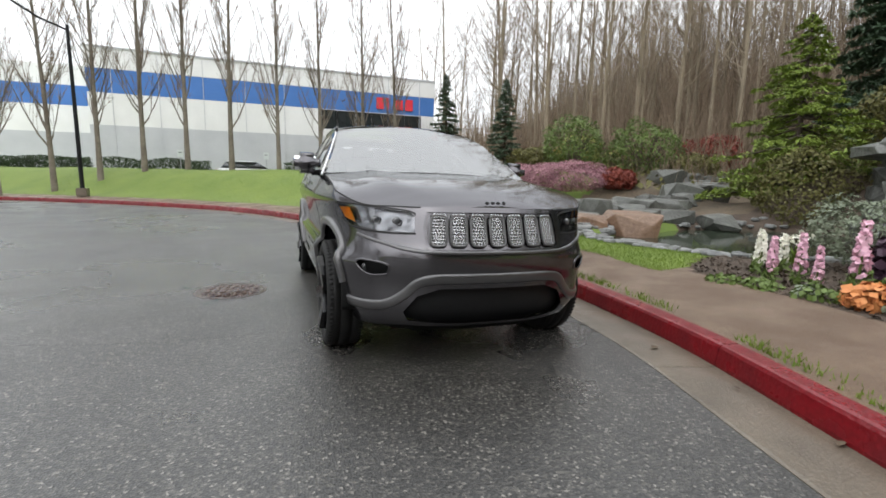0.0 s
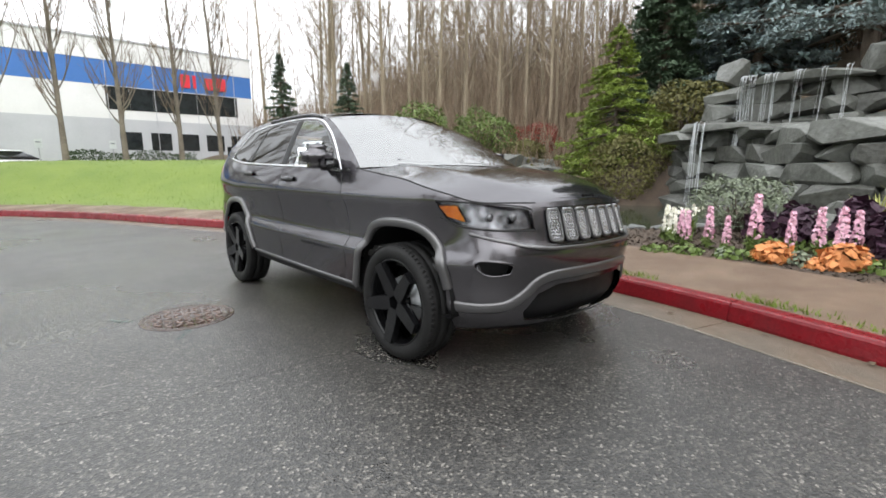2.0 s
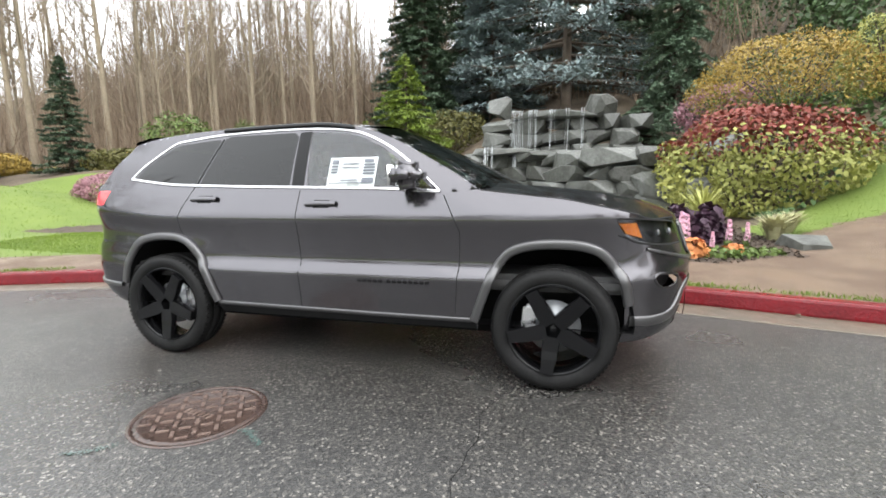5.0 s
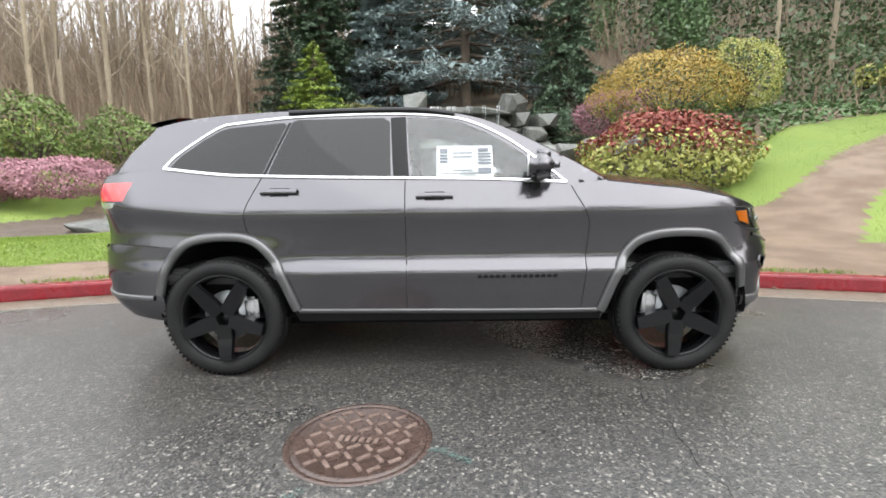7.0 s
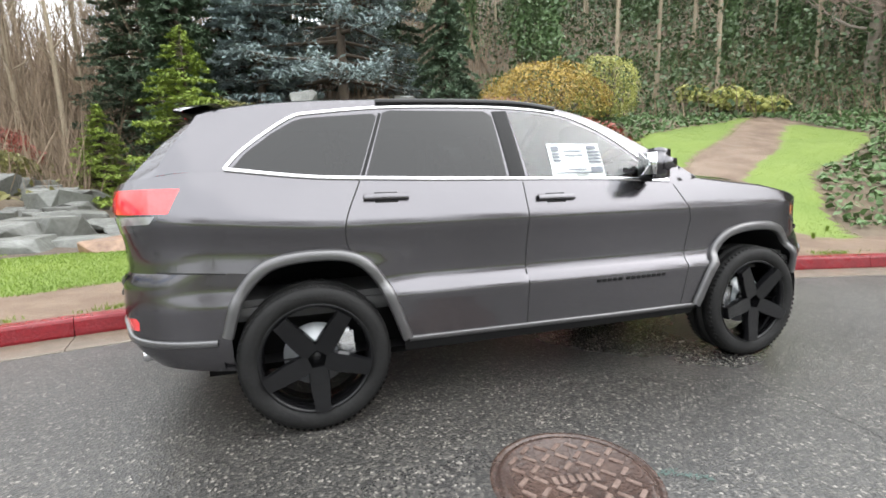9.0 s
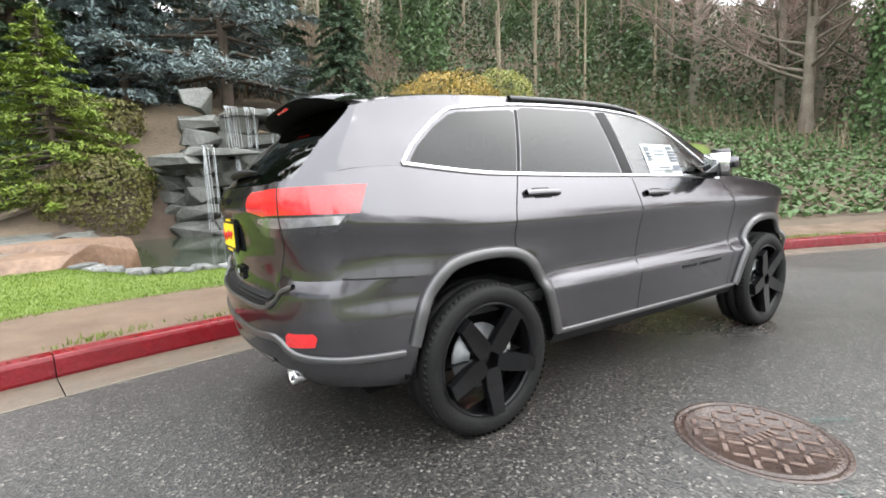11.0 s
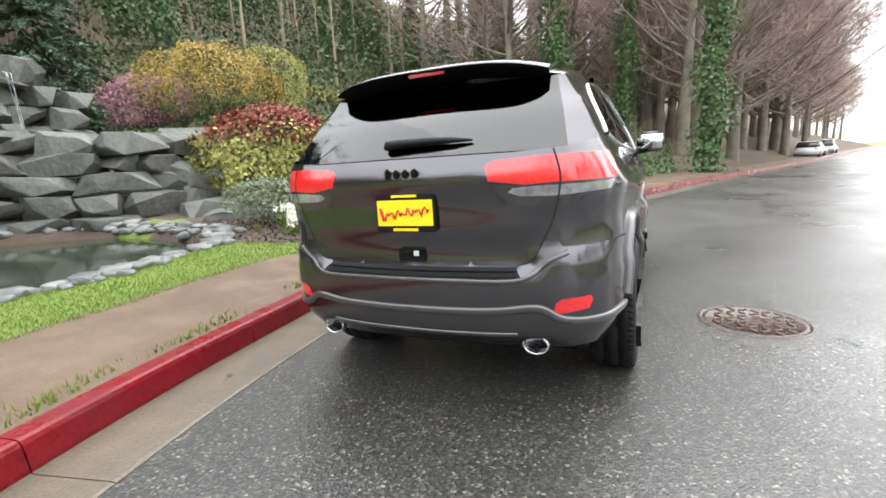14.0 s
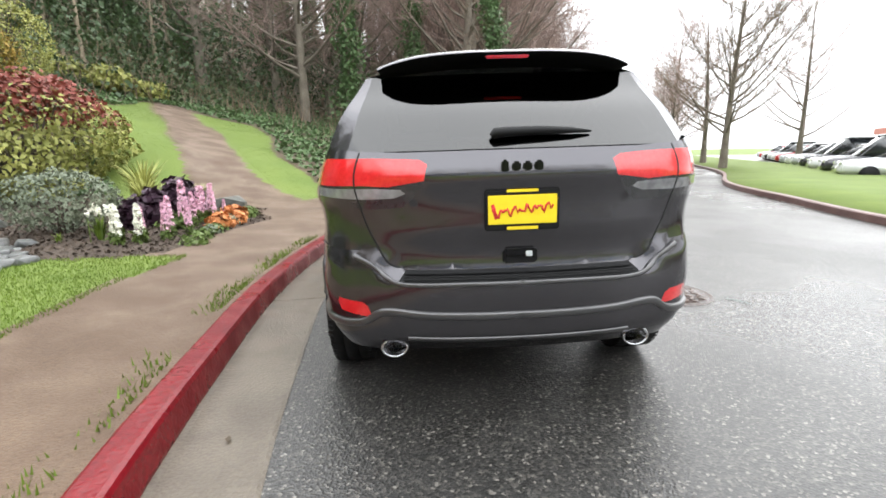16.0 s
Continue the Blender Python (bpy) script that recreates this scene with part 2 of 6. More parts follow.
def tube(points, radii, sides=6):
    """Vertices and quads of a bent, tapered tube."""
    pts = np.asarray(points, float)
    radii = np.broadcast_to(radii, len(pts))
    d = np.gradient(pts, axis=0)
    d /= np.linalg.norm(d, axis=1)[:, None] + 1e-9
    ref = np.where(np.abs(d[:, 2:3]) > 0.9, np.array([[1.0, 0, 0]]), np.array([[0, 0, 1.0]]))
    u = np.cross(d, ref)
    u /= np.linalg.norm(u, axis=1)[:, None] + 1e-9
    v = np.cross(d, u)
    a = np.linspace(0, 2 * np.pi, sides, endpoint=False)
    ring = pts[:, None] + radii[:, None, None] * (np.cos(a)[None, :, None] * u[:, None] + np.sin(a)[None, :, None] * v[:, None])
    n = len(pts)
    i, j = np.meshgrid(np.arange(n - 1), np.arange(sides), indexing="ij")
    k = (j + 1) % sides
    f = np.stack([i * sides + j, i * sides + k, (i + 1) * sides + k, (i + 1) * sides + j], -1).reshape(-1, 4)
    return ring.reshape(-1, 3), f


class Heap:
    """Gathers equal-sided pieces for one mesh."""

    def __init__(self):
        self.v, self.f, self.n = [], [], 0

    def add(self, v, f):
        self.v.append(np.asarray(v, np.float32))
        self.f.append(np.asarray(f) + self.n)
        self.n += len(v)

    def done(self, name, material, parent=None, label="", smooth=False):
        return link_np(name, np.concatenate(self.v), np.concatenate(self.f), material, parent, label, smooth)


def leaves(centres, size, up=0.3, aspect=0.55, normals=None, jitter=0.8):
    """Four-sided leaves, bent to a point, at the centres, facing roughly along their normals."""
    n = len(centres)
    nrm = rng.normal(size=(n, 3)) * jitter + (normals if normals is not None else np.array([0, 0, up]))
    nrm /= np.linalg.norm(nrm, axis=1)[:, None] + 1e-9
    t = np.cross(nrm, rng.normal(size=(n, 3)))
    t /= np.linalg.norm(t, axis=1)[:, None] + 1e-9
    s = np.cross(nrm, t)
    L = (size * rng.uniform(0.6, 1.3, n))[:, None]
    c = np.asarray(centres)
    v = np.stack([c - t * L * 0.5, c + s * L * aspect * 0.5 + nrm * L * 0.08, c + t * L * 0.5, c - s * L * aspect * 0.5 + nrm * L * 0.08], 1).reshape(-1, 3)
    return v, np.arange(4 * n).reshape(-1, 4)


# ---- the plan: kerb line, ground heights ----
def spline(knots, step):
    """Points along a smooth line through the knots, about step apart."""
    k = [Vector((*p, 0)) for p in knots]
    k = [2 * k[0] - k[1]] + k + [2 * k[-1] - k[-2]]
    out = []
    for a, b, c, d in zip(k, k[1:], k[2:], k[3:]):
        m = max(1, round((c - b).length / step))
        for i in range(m):
            u = i / m
            out.append(0.5 * (2 * b + (c - a) * u + (2 * a - 5 * b + 4 * c - d) * u * u + (3 * b - a - 3 * c + d) * u ** 3))
    out.append(k[-2])
    return np.array([(p.x, p.y) for p in out])


def normals_of(line):
    d = np.gradient(line, axis=0)
    d /= np.linalg.norm(d, axis=1)[:, None]
    return np.stack([d[:, 1], -d[:, 0]], 1)


EAST = [(-48, -132), (-37, -104), (-20, -60), (-8, -28.4), (-3.2, -16.6), (-1.5, -11.9), (-0.22, -8.2), (0.55, -6.1), (1.2, -3.7), (1.58, -2.1),
        (1.72, 0), (1.61, 1.7), (1.43, 3.1), (1.07, 4.6), (0.47, 6.2), (-0.17, 7.7), (-0.95, 9.6), (-1.9, 11.4), (-3.6, 13.7), (-7.2, 17), (-12, 20.2), (-20, 24), (-36, 28), (-70, 33)]
WEST = [(-60, -130), (-43, -85), (-31.8, -58), (-19.2, -29), (-14.4, -18.5), (-9.9, -11.2), (-8.1, -6.2), (-7.0, -2.6), (-6.9, 1), (-7.8, 5.5), (-10.5, 10.5), (-15.5, 15), (-24, 19), (-38, 22.5), (-72, 27)]
KERB = spline(EAST, 0.15)
KERB_N = normals_of(KERB)
FAR = spline(WEST, 0.6)
FAR_N = -normals_of(FAR)


def sweep(name, line, nrm, profile, material, i0=0, i1=None, parent=None, label="", smooth=False):
    """A profile of (offset, height) carried along the line, its ends closed."""
    p, q = line[i0:i1], nrm[i0:i1]
    pr = np.asarray(profile)
    v = np.concatenate([p[:, None] + q[:, None] * pr[None, :, :1], np.broadcast_to(pr[None, :, 1:], (len(p), len(pr), 1))], 2)
    n, m = len(p), len(pr)
    f = [(i * m + j, (i + 1) * m + j, (i + 1) * m + j + 1, i * m + j + 1) for i in range(n - 1) for j in range(m - 1)]
    f += [tuple(range(m)), tuple(range((n - 1) * m, n * m))[::-1]]
    return link(name, v.reshape(-1, 3), f, material, parent, label, smooth)


def bumpy(x, y, s, a):
    return a * noise.noise(Vector((x * s, y * s, 3.7)))


def sstep(a, b, v):
    u = min(1, max(0, (v - a) / (b - a)))
    return u * u * (3 - 2 * u)


def pond_edge(x, y):
    """Below 1 inside the pond."""
    a = math.atan2(y - 1.4, x - 7.6)
    r = 1 + 0.10 * math.sin(2 * a + 0.6) + 0.06 * math.sin(3 * a) + 0.04 * math.sin(5 * a + 1)
    return math.hypot((x - 7.6) / 3.15, (y - 1.4) / 2.7) / r


def height(x, y, d):
    """The ground's height east of the kerb, d metres behind its face."""
    z = 0.15 + 0.05 * sstep(0.2, 1.3, d) + 0.12 * sstep(1.2, 3.5, d)
    south = sstep(-4.0, -9.0, y)
    north = sstep(4.5, 12.0, y)
    mid = sstep(-8.0, -3.5, y) * (1 - sstep(1.6, 7.0, y))
    # garden hill behind the rock wall
    z += mid * (1.7 * sstep(8.8, 11.4, d) + 2.0 * sstep(11, 17, d) + 0.3 * max(0, d - 16))
    z += 0.75 * math.exp(-((x - 12) ** 2 + (y + 6.8) ** 2) / 9) * sstep(7, 9.5, d)
    # lawn and path to the south, then the wooded bank
    z += south * (0.27 * max(0, min(d, 13) - 2.0) * sstep(1.6, 4, d) + 0.16 * max(0, min(d, 15) - 13) + 0.5 * max(0, d - 15))
    # berm to the north, then the wooded slope
    z += north * ((1.15 * sstep(1.2, 5.5, d) - 0.7 * sstep(8, 13, d)) * sstep(9, 16, y) + 1.1 * sstep(9.3, 11.5, d) * sstep(6, 10, x) + 0.03 * max(0, d - 14) * sstep(2, 14, x) + 0.15 * max(0, d - 14) * sstep(14, 52, x - 0.3 * max(0, y - 20)))
    e = pond_edge(x, y)
    if e < 1.25:
        z = z * sstep(0.95, 1.25, e) + (1 - sstep(0.95, 1.25, e)) * (0.16 - 0.5 * sstep(1.04, 0.85, e))
    return min(z, 40) + (bumpy(x, y, 0.5, 0.10) * sstep(3.0, 6, d) if e > 1.2 else 0)


NEAR = np.abs(KERB[:, 1]) < 40


def ground_at(x, y):
    """Height of the eastern ground under a point."""
    dd = (KERB[:, 0] - x) ** 2 + (KERB[:, 1] - y) ** 2
    i = int(dd.argmin())
    d = (x - KERB[i, 0]) * KERB_N[i, 0] + (y - KERB[i, 1]) * KERB_N[i, 1]
    return height(x, y, max(d, 0.2)) if d > 0 else 0.0


# ---- ground, road, kerbs ----
tagged(link("ground", [(-700, -700, -0.09), (700, -700, -0.09), (700, 700, -0.09), (-700, 700, -0.09)], [(0, 1, 2, 3)], LAWN), "flat grassy land reaching the horizon", "ground", kind="structure")


def eastern_ground():
    offs = np.concatenate([np.arange(0.12, 9, 0.14), np.arange(9, 15, 0.3), np.arange(15, 30, 0.9), np.array([31, 33, 36, 40, 46, 55, 70, 95, 130])])
    keep = [i for i in range(len(KERB)) if abs(KERB[i, 1]) < 13 or (NEAR[i] and i % 2 == 0) or i % 16 == 0]
    p, q = KERB[keep], KERB_N[keep]
    vs, zone = [], []
    for a, b in zip(p, q):
        for d in offs:
            x, y = a[0] + b[0] * d, a[1] + b[1] * d
            vs.append((x, y, height(x, y, d)))
            zone.append(zone_of(x, y, d))
    m = len(offs)
    fs, ix = [], []
    for i in range(len(keep) - 1):
        for j in range(m - 1):
            fs.append((i * m + j, (i + 1) * m + j, (i + 1) * m + j + 1, i * m + j + 1))
            ix.append(zone[i * m + j])
    ob = link("garden_ground", vs, fs, LAWN, mats=[LAWN, DIRT, SOIL, FOREST_FLOOR], index=ix, smooth=True)
    tagged(ob, "garden slope of lawn, earth path, beds and leaf litter", "ground", kind="structure")


PATH_Y, PATH_X = [-16.5, -15.4, -13.8, -11.8, -9.8, -8.2, -6.5, -5.0, -4.0], [10.4, 9.9, 9.0, 7.6, 6.6, 5.6, 4.4, 3.3, 2.6]


def path_mid(y):
    """x of the middle of the winding earth path, south of the beds."""
    return float(np.interp(y, PATH_Y, PATH_X))


def zone_of(x, y, d):
    w = 0.1 * noise.noise(Vector((x * 1.3, y * 1.3, 1)))
    if d < 1.25 + w * 1.5:
        return 1
    if -4.6 < y < -0.3 and 1.5 < d < 5.6 and (x - 4.4) ** 2 / 2.9 + (y + 2.5) ** 2 / 4.6 < 1 + w:
        return 2
    if y < -4.5:
        p = path_mid(y)
        if -16.2 < y and abs(x - p) < 0.85 + w + 0.7 * sstep(-7.5, -5, y) or (y > -6.5 and d < 2.2 and x < p):
            return 1
        lawn = y > -15.8 and p - 2.7 - 0.5 * math.sin((y + 8) * 0.7) + w < x < p + 2.9 - 1.6 * sstep(-11, -15, y)
        return 0 if lawn else 3
    if y > 5.5:
        if d < 4.2 or x < 3 or (y > 10 and d < 11):
            return 0
        return 2 if d < 9.5 else 3
    if -4.7 < y < -0.7 + w and d < 5.5:
        return 1 if d < 2.0 + w * 4 else 2
    if d < 3.6 or pond_edge(x, y) < 1.3:
        return 2 if x > 8.0 else 0
    return 2 if d < 9 else 3


eastern_ground()

road_v = [(*p, 0.0) for p in KERB - KERB_N * 0.43]
nk = len(road_v)
road_v += [(*p, 0.0) for p in FAR]
edge = [int(((FAR - k) ** 2).sum(1).argmin()) for k in KERB]
road_f = []
for i in range(nk - 1):
    a, b = edge[i], max(edge[i], edge[i + 1])
    road_f.append((i, nk + a, i + 1))
    for j in range(a, b):
        road_f.append((i + 1, nk + j, nk + j + 1))
tagged(link("road", road_v, road_f, ASPHALT), "wet dark asphalt road with pale grit", "road", kind="structure")

kerb = tagged(new("kerb"), "red-painted concrete kerb with grey gutter", "kerb", kind="structure")
PROFILE = [(0.012, -0.1), (0.0, 0.02), (0.018, 0.125), (0.03, 0.145), (0.05, 0.152), (0.15, 0.156), (0.165, 0.15), (0.168, -0.1)]
GUTTER = [(-0.44, -0.1), (-0.44, 0.004), (-0.42, 0.008), (-0.03, -0.004), (0.004, 0.0), (0.008, -0.1)]
lo, hi = int(np.argmin(np.abs(KERB[:, 1] + 40))), int(np.argmin(np.abs(KERB[:, 1] - 25)))
cuts = list(range(lo, hi, 20))
sweep("kerb_section", KERB, KERB_N, PROFILE, RED_PAINT, 0, lo + 1, kerb)
for a, b in zip(cuts, cuts[1:]):
    line, nr = KERB[a:b + 1].copy(), KERB_N[a:b + 1]
    t = (line[-1] - line[-2]) / np.linalg.norm(line[-1] - line[-2])
    line[-1] -= t * 0.007
    sweep("kerb_section", line, nr, PROFILE, RED_PAINT, 0, None, kerb)
    sweep("gutter_slab", line, nr, GUTTER, CONCRETE, 0, None, kerb)
sweep("kerb_section", KERB, KERB_N, PROFILE, RED_PAINT, cuts[-1], None, kerb)
sweep("gutter_slab", KERB, KERB_N, GUTTER, CONCRETE, 0, lo + 1, kerb)
sweep("gutter_slab", KERB, KERB_N, GUTTER, CONCRETE, cuts[-1], None, kerb)

far_kerb = sweep("far_kerb", FAR, FAR_N, [(0, -0.1), (0.0, 0.12), (0.02, 0.14), (0.14, 0.145), (0.15, -0.1)], mat("dark_kerb", (0.10, 0.055, 0.05), (0.17, 0.1, 0.09), rough=0.5))
tagged(far_kerb, "dark worn kerb along the parking side", "kerb", kind="structure")
verge = sweep("verge", FAR, FAR_N, [(0.15, 0.05), (0.16, 0.14), (2, 0.22), (5.5, 0.2), (6.5, 0.0), (6.6, -0.1)], LAWN, smooth=True)
tagged(verge, "grass verge between road and parking", "grass", kind="structure")


# ---- the parked car ----
PAINT = mat("granite_metallic_paint", (0.092, 0.088, 0.095), (0.104, 0.1, 0.107), rough=0.17, metal=0.88, fine=900, wide=2, coat=0.7)
paint_shader = PAINT.node_tree.nodes["Principled BSDF"]
paint_shader.inputs["Specular Tint"].default_value = (0.35, 0.35, 0.36, 1)
paint_shader.inputs["Coat IOR"].default_value = 1.45
PAINT_FLARE = mat("satin_grey_trim", (0.1, 0.098, 0.1), (0.12, 0.118, 0.12), rough=0.34, metal=0.7, fine=500, wide=2, coat=0.4)
CHROME = mat("satin_chrome", (0.62, 0.62, 0.63), (0.7, 0.7, 0.71), rough=0.16, metal=1.0)
BRIGHT = mat("bright_aluminium", (0.6, 0.6, 0.61), (0.75, 0.75, 0.76), rough=0.25, metal=0.9)
GLOSS_BLACK = mat("gloss_black", (0.004, 0.004, 0.0045), (0.006, 0.006, 0.0065), rough=0.16, coat=0.0, spec=0.25)
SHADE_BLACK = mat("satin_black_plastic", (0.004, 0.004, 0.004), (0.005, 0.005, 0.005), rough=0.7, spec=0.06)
SEAM = mat("panel_gap", (0.004, 0.004, 0.004), (0.006, 0.006, 0.006), rough=0.8)
RUBBER = mat("tyre_rubber", (0.006, 0.006, 0.006), (0.012, 0.0117, 0.0115), rough=0.62, fine=60, wide=8, bump=0.15, spec=0.22)
RED_LENS = mat("red_lamp_lens", (0.62, 0.012, 0.016), (0.78, 0.03, 0.032), rough=0.12, fine=60, wide=6, coat=1.0)
CLEAR_LENS = mat("clear_lamp_lens", (0.35, 0.35, 0.36), (0.62, 0.62, 0.63), rough=0.12, fine=40, wide=9, coat=1.0, metal=0.4)
LAMP_GLASS = mat("projector_glass", (0.05, 0.052, 0.056), (0.09, 0.09, 0.1), rough=0.08, coat=1.0)
AMBER = mat("amber_reflector", (0.8, 0.2, 0.01), (0.95, 0.32, 0.02), rough=0.2, coat=1.0)
CABIN = mat("dark_cabin_trim", (0.035, 0.035, 0.036), (0.055, 0.054, 0.053), rough=0.75)
PAPER = mat("white_sticker_paper", (0.52, 0.55, 0.55), (0.6, 0.63, 0.63), rough=0.7)
INK = mat("sticker_ink", (0.1, 0.11, 0.13), (0.16, 0.17, 0.19), rough=0.7)
YELLOW = mat("yellow_plate", (0.85, 0.62, 0.01), (0.9, 0.68, 0.02), rough=0.45)
RED_INK = mat("red_plate_ink", (0.6, 0.02, 0.02), (0.68, 0.03, 0.03), rough=0.5)
TINT = glass("privacy_glass", (0.03, 0.033, 0.035), ior=1.5)
CLEAR = glass("clear_car_glass", (0.8, 0.85, 0.84), ior=1.85)
SCREEN = glass("windscreen_glass", (0.5, 0.56, 0.54), ior=3.7)
REAR_PANE = glass("rear_privacy_glass", (0.03, 0.033, 0.035), ior=1.8)
LENS = glass("headlamp_cover", (0.86, 0.87, 0.88), ior=1.4)

car = thing("car", (-0.012, -0.015, -0.019), "dark grey metallic off-road car, wet, parked by the red kerb", "car")
car.matrix_basis = pose(-0.012, -0.015, -0.019, 0, 1.15, 0)

PLAN = spline([(0, -2.34), (0.22, -2.33), (0.45, -2.285), (0.66, -2.18), (0.82, -2.03), (0.91, -1.8), (0.95, -1.4), (0.968, -0.7), (0.97, 0.2), (0.962, 0.9),
               (0.948, 1.5), (0.925, 1.9), (0.895, 2.12), (0.84, 2.265), (0.72, 2.38), (0.47, 2.452), (0.2, 2.482), (0, 2.49)], 0.03)
PLAN_S = np.concatenate([[0], np.cumsum(np.linalg.norm(np.diff(PLAN, axis=0), axis=1))])
PLAN_N = normals_of(PLAN)
s_y = lambda y: float(np.interp(y, PLAN[:, 1], PLAN_S))
MIDI = int(np.argmin(np.abs(PLAN[:, 1])))
s_f = lambda x: float(np.interp(x, PLAN[:MIDI, 0], PLAN_S[:MIDI]))
s_r = lambda x: float(np.interp(-x, -PLAN[MIDI:, 0], PLAN_S[MIDI:]))
SMAX = float(PLAN_S[-1])


def curve_of(points):
    a = np.asarray(points, float)
    return lambda v: np.interp(v, a[:, 0], a[:, 1])


def smooth_curve(points, n=140):
    a = spline(points, 0.01)
    return lambda v: np.interp(v, a[:, 0], a[:, 1])


SIDE_P = smooth_curve([(0.2, 0.14), (0.33, 0.075), (0.40, 0.03), (0.46, 0.02), (0.6, 0.0), (0.665, -0.011), (0.68, -0.009), (0.705, 0.022), (0.75, 0.042), (0.88, 0.026), (0.98, 0.004), (1.03, -0.01), (1.045, -0.011), (1.06, -0.006), (1.14, 0.027), (1.22, 0.064), (1.32, 0.115)])
FRONT_P = smooth_curve([(0.2, 0.2), (0.27, 0.13), (0.36, 0.06), (0.44, 0.03), (0.55, 0.025), (0.66, 0.0), (0.76, 0.0), (0.785, 0.02), (0.86, 0.045), (0.98, 0.085), (1.03, 0.11), (1.08, 0.15), (1.2, 0.24)])
REAR_P = smooth_curve([(0.2, 0.26), (0.34, 0.15), (0.44, 0.045), (0.5, 0.02), (0.56, 0.012), (0.64, 0.0), (0.715, 0.002), (0.735, 0.03), (0.76, 0.062), (0.85, 0.05), (0.885, 0.035), (1.0, 0.03), (1.085, 0.008), (1.12, 0.0), (1.2, 0.035), (1.26, 0.07), (1.32, 0.1)])
REARLAMP_P = smooth_curve([(0.2, 0.22), (0.34, 0.13), (0.44, 0.045), (0.5, 0.02), (0.56, 0.012), (0.64, 0.0), (0.72, 0.004), (0.79, 0.012), (0.83, 0.035), (0.95, 0.03), (1.08, 0.0), (1.18, 0.01), (1.26, 0.05), (1.32, 0.09)])


def ss(a, b, v):
    u = np.clip((v - a) / (b - a), 0, 1)
    return u * u * (3 - 2 * u)


def shell(s, z):
    """Points of the lower body's skin; s runs round the plan from the nose to the tail."""
    s, z = np.asarray(s, float), np.asarray(z, float)
    x, y = np.interp(s, PLAN_S, PLAN[:, 0]), np.interp(s, PLAN_S, PLAN[:, 1])
    nx, ny = np.interp(s, PLAN_S, PLAN_N[:, 0]), np.interp(s, PLAN_S, PLAN_N[:, 1])
    wf, wr = 1 - ss(s_f(0.6), s_y(-1.7), s), ss(s_y(1.9), s_r(0.68), s)
    wl = ss(s_r(0.66), s_r(0.5), s)
    flat = np.where((y > 1.0) | (y < -0.95), 1.0, 0.0)
    side = SIDE_P(z)
    side = side * (1 - 0.75 * ss(0.85, 1.25, y) * ss(0.96, 0.8, z) * ss(0.42, 0.5, z))
    o = side * (1 - wf) * (1 - wr) + FRONT_P(z) * wf + (REAR_P(z) * wl + REARLAMP_P(z) * (1 - wl)) * wr
    return np.stack([x - nx * o, y - ny * o, z + 0 * s], -1)


TOP = curve_of([(0, 1.025), (s_f(0.45), 1.02), (s_y(-2.03), 1.02), (s_y(-1.87), 1.07), (s_y(-1.5), 1.165), (s_y(-1.0), 1.225), (s_y(-0.75), 1.2), (s_y(0.28), 1.24), (s_y(1.05), 1.262), (s_y(1.85), 1.29),
                (s_y(2.1), 1.27), (s_r(0.69), 1.225), (s_r(0.5), 1.215), (SMAX, 1.215)])
LOW = curve_of([(0, 0.30), (s_f(0.6), 0.30), (s_y(-1.9), 0.27), (s_y(-0.95), 0.33), (s_y(0.98), 0.33), (s_y(1.9), 0.33), (s_y(2.2), 0.36), (s_r(0.5), 0.37), (SMAX, 0.37)])


def inside(pts, poly):
    """Which of the points lie within the polygon."""
    p, q = np.asarray(pts), np.asarray(poly)
    hit = np.zeros(len(p), bool)
    for (x0, y0), (x1, y1) in zip(q, np.roll(q, -1, axis=0)):
        c = ((y0 > p[:, 1]) != (y1 > p[:, 1]))
        hit ^= c & (p[:, 0] < (x1 - x0) * (p[:, 1] - y0) / (y1 - y0 + 1e-12) + x0)
    return hit


from mathutils.geometry import delaunay_2d_cdt


def sheet(outline, regions, step, lift, lines=()):
    """Cuts a flat outline into triangles along its regions' borders, and lifts them. Gives {name: (verts, faces)}."""
    def dense(poly, closed=True):
        q = np.asarray(poly, float)
        out = []
        for a, b in zip(q, np.roll(q, -1, axis=0) if closed else q[1:]):
            m = max(1, int(np.ceil(np.linalg.norm(b - a) / step)))
            out += [a + (b - a) * i / m for i in range(m)]
        return out if closed else out + [q[-1]]
    vs, es = [], []
    for poly in [outline] + [r[1] for r in regions]:
        d = dense(poly)
        k = len(vs)
        vs += d
        es += [(k + i, k + (i + 1) % len(d)) for i in range(len(d))]
    o = np.asarray(outline)
    gx, gy = np.meshgrid(np.arange(o[:, 0].min(), o[:, 0].max(), step), np.arange(o[:, 1].min(), o[:, 1].max(), step))
    g = np.stack([gx.ravel(), gy.ravel()], 1)
    g = g[inside(g, o)]
    b = np.asarray(vs)
    far = np.array([((b - p) ** 2).sum(1).min() > (0.45 * step) ** 2 for p in g])
    vs = [Vector(v) for v in vs] + [Vector(p) for p in g[far]]
    v2, _, f2, _, _, _ = delaunay_2d_cdt(vs, es, [], 0, 1e-5)
    v2, f2 = np.array([tuple(v) for v in v2]), np.array(f2)
    mid = v2[f2].mean(1)
    name = np.full(len(f2), -1)
    for i, (_, poly) in reversed(list(enumerate(regions))):
        name[inside(mid, poly)] = i
    ok = inside(mid, o)
    out = {}
    for i in range(-1, len(regions)):
        f = f2[(name == i) & ok]
        if len(f):
            used, inv = np.unique(f, return_inverse=True)
            out["rest" if i < 0 else regions[i][0]] = (lift(v2[used]), inv.reshape(-1, 3))
    return out


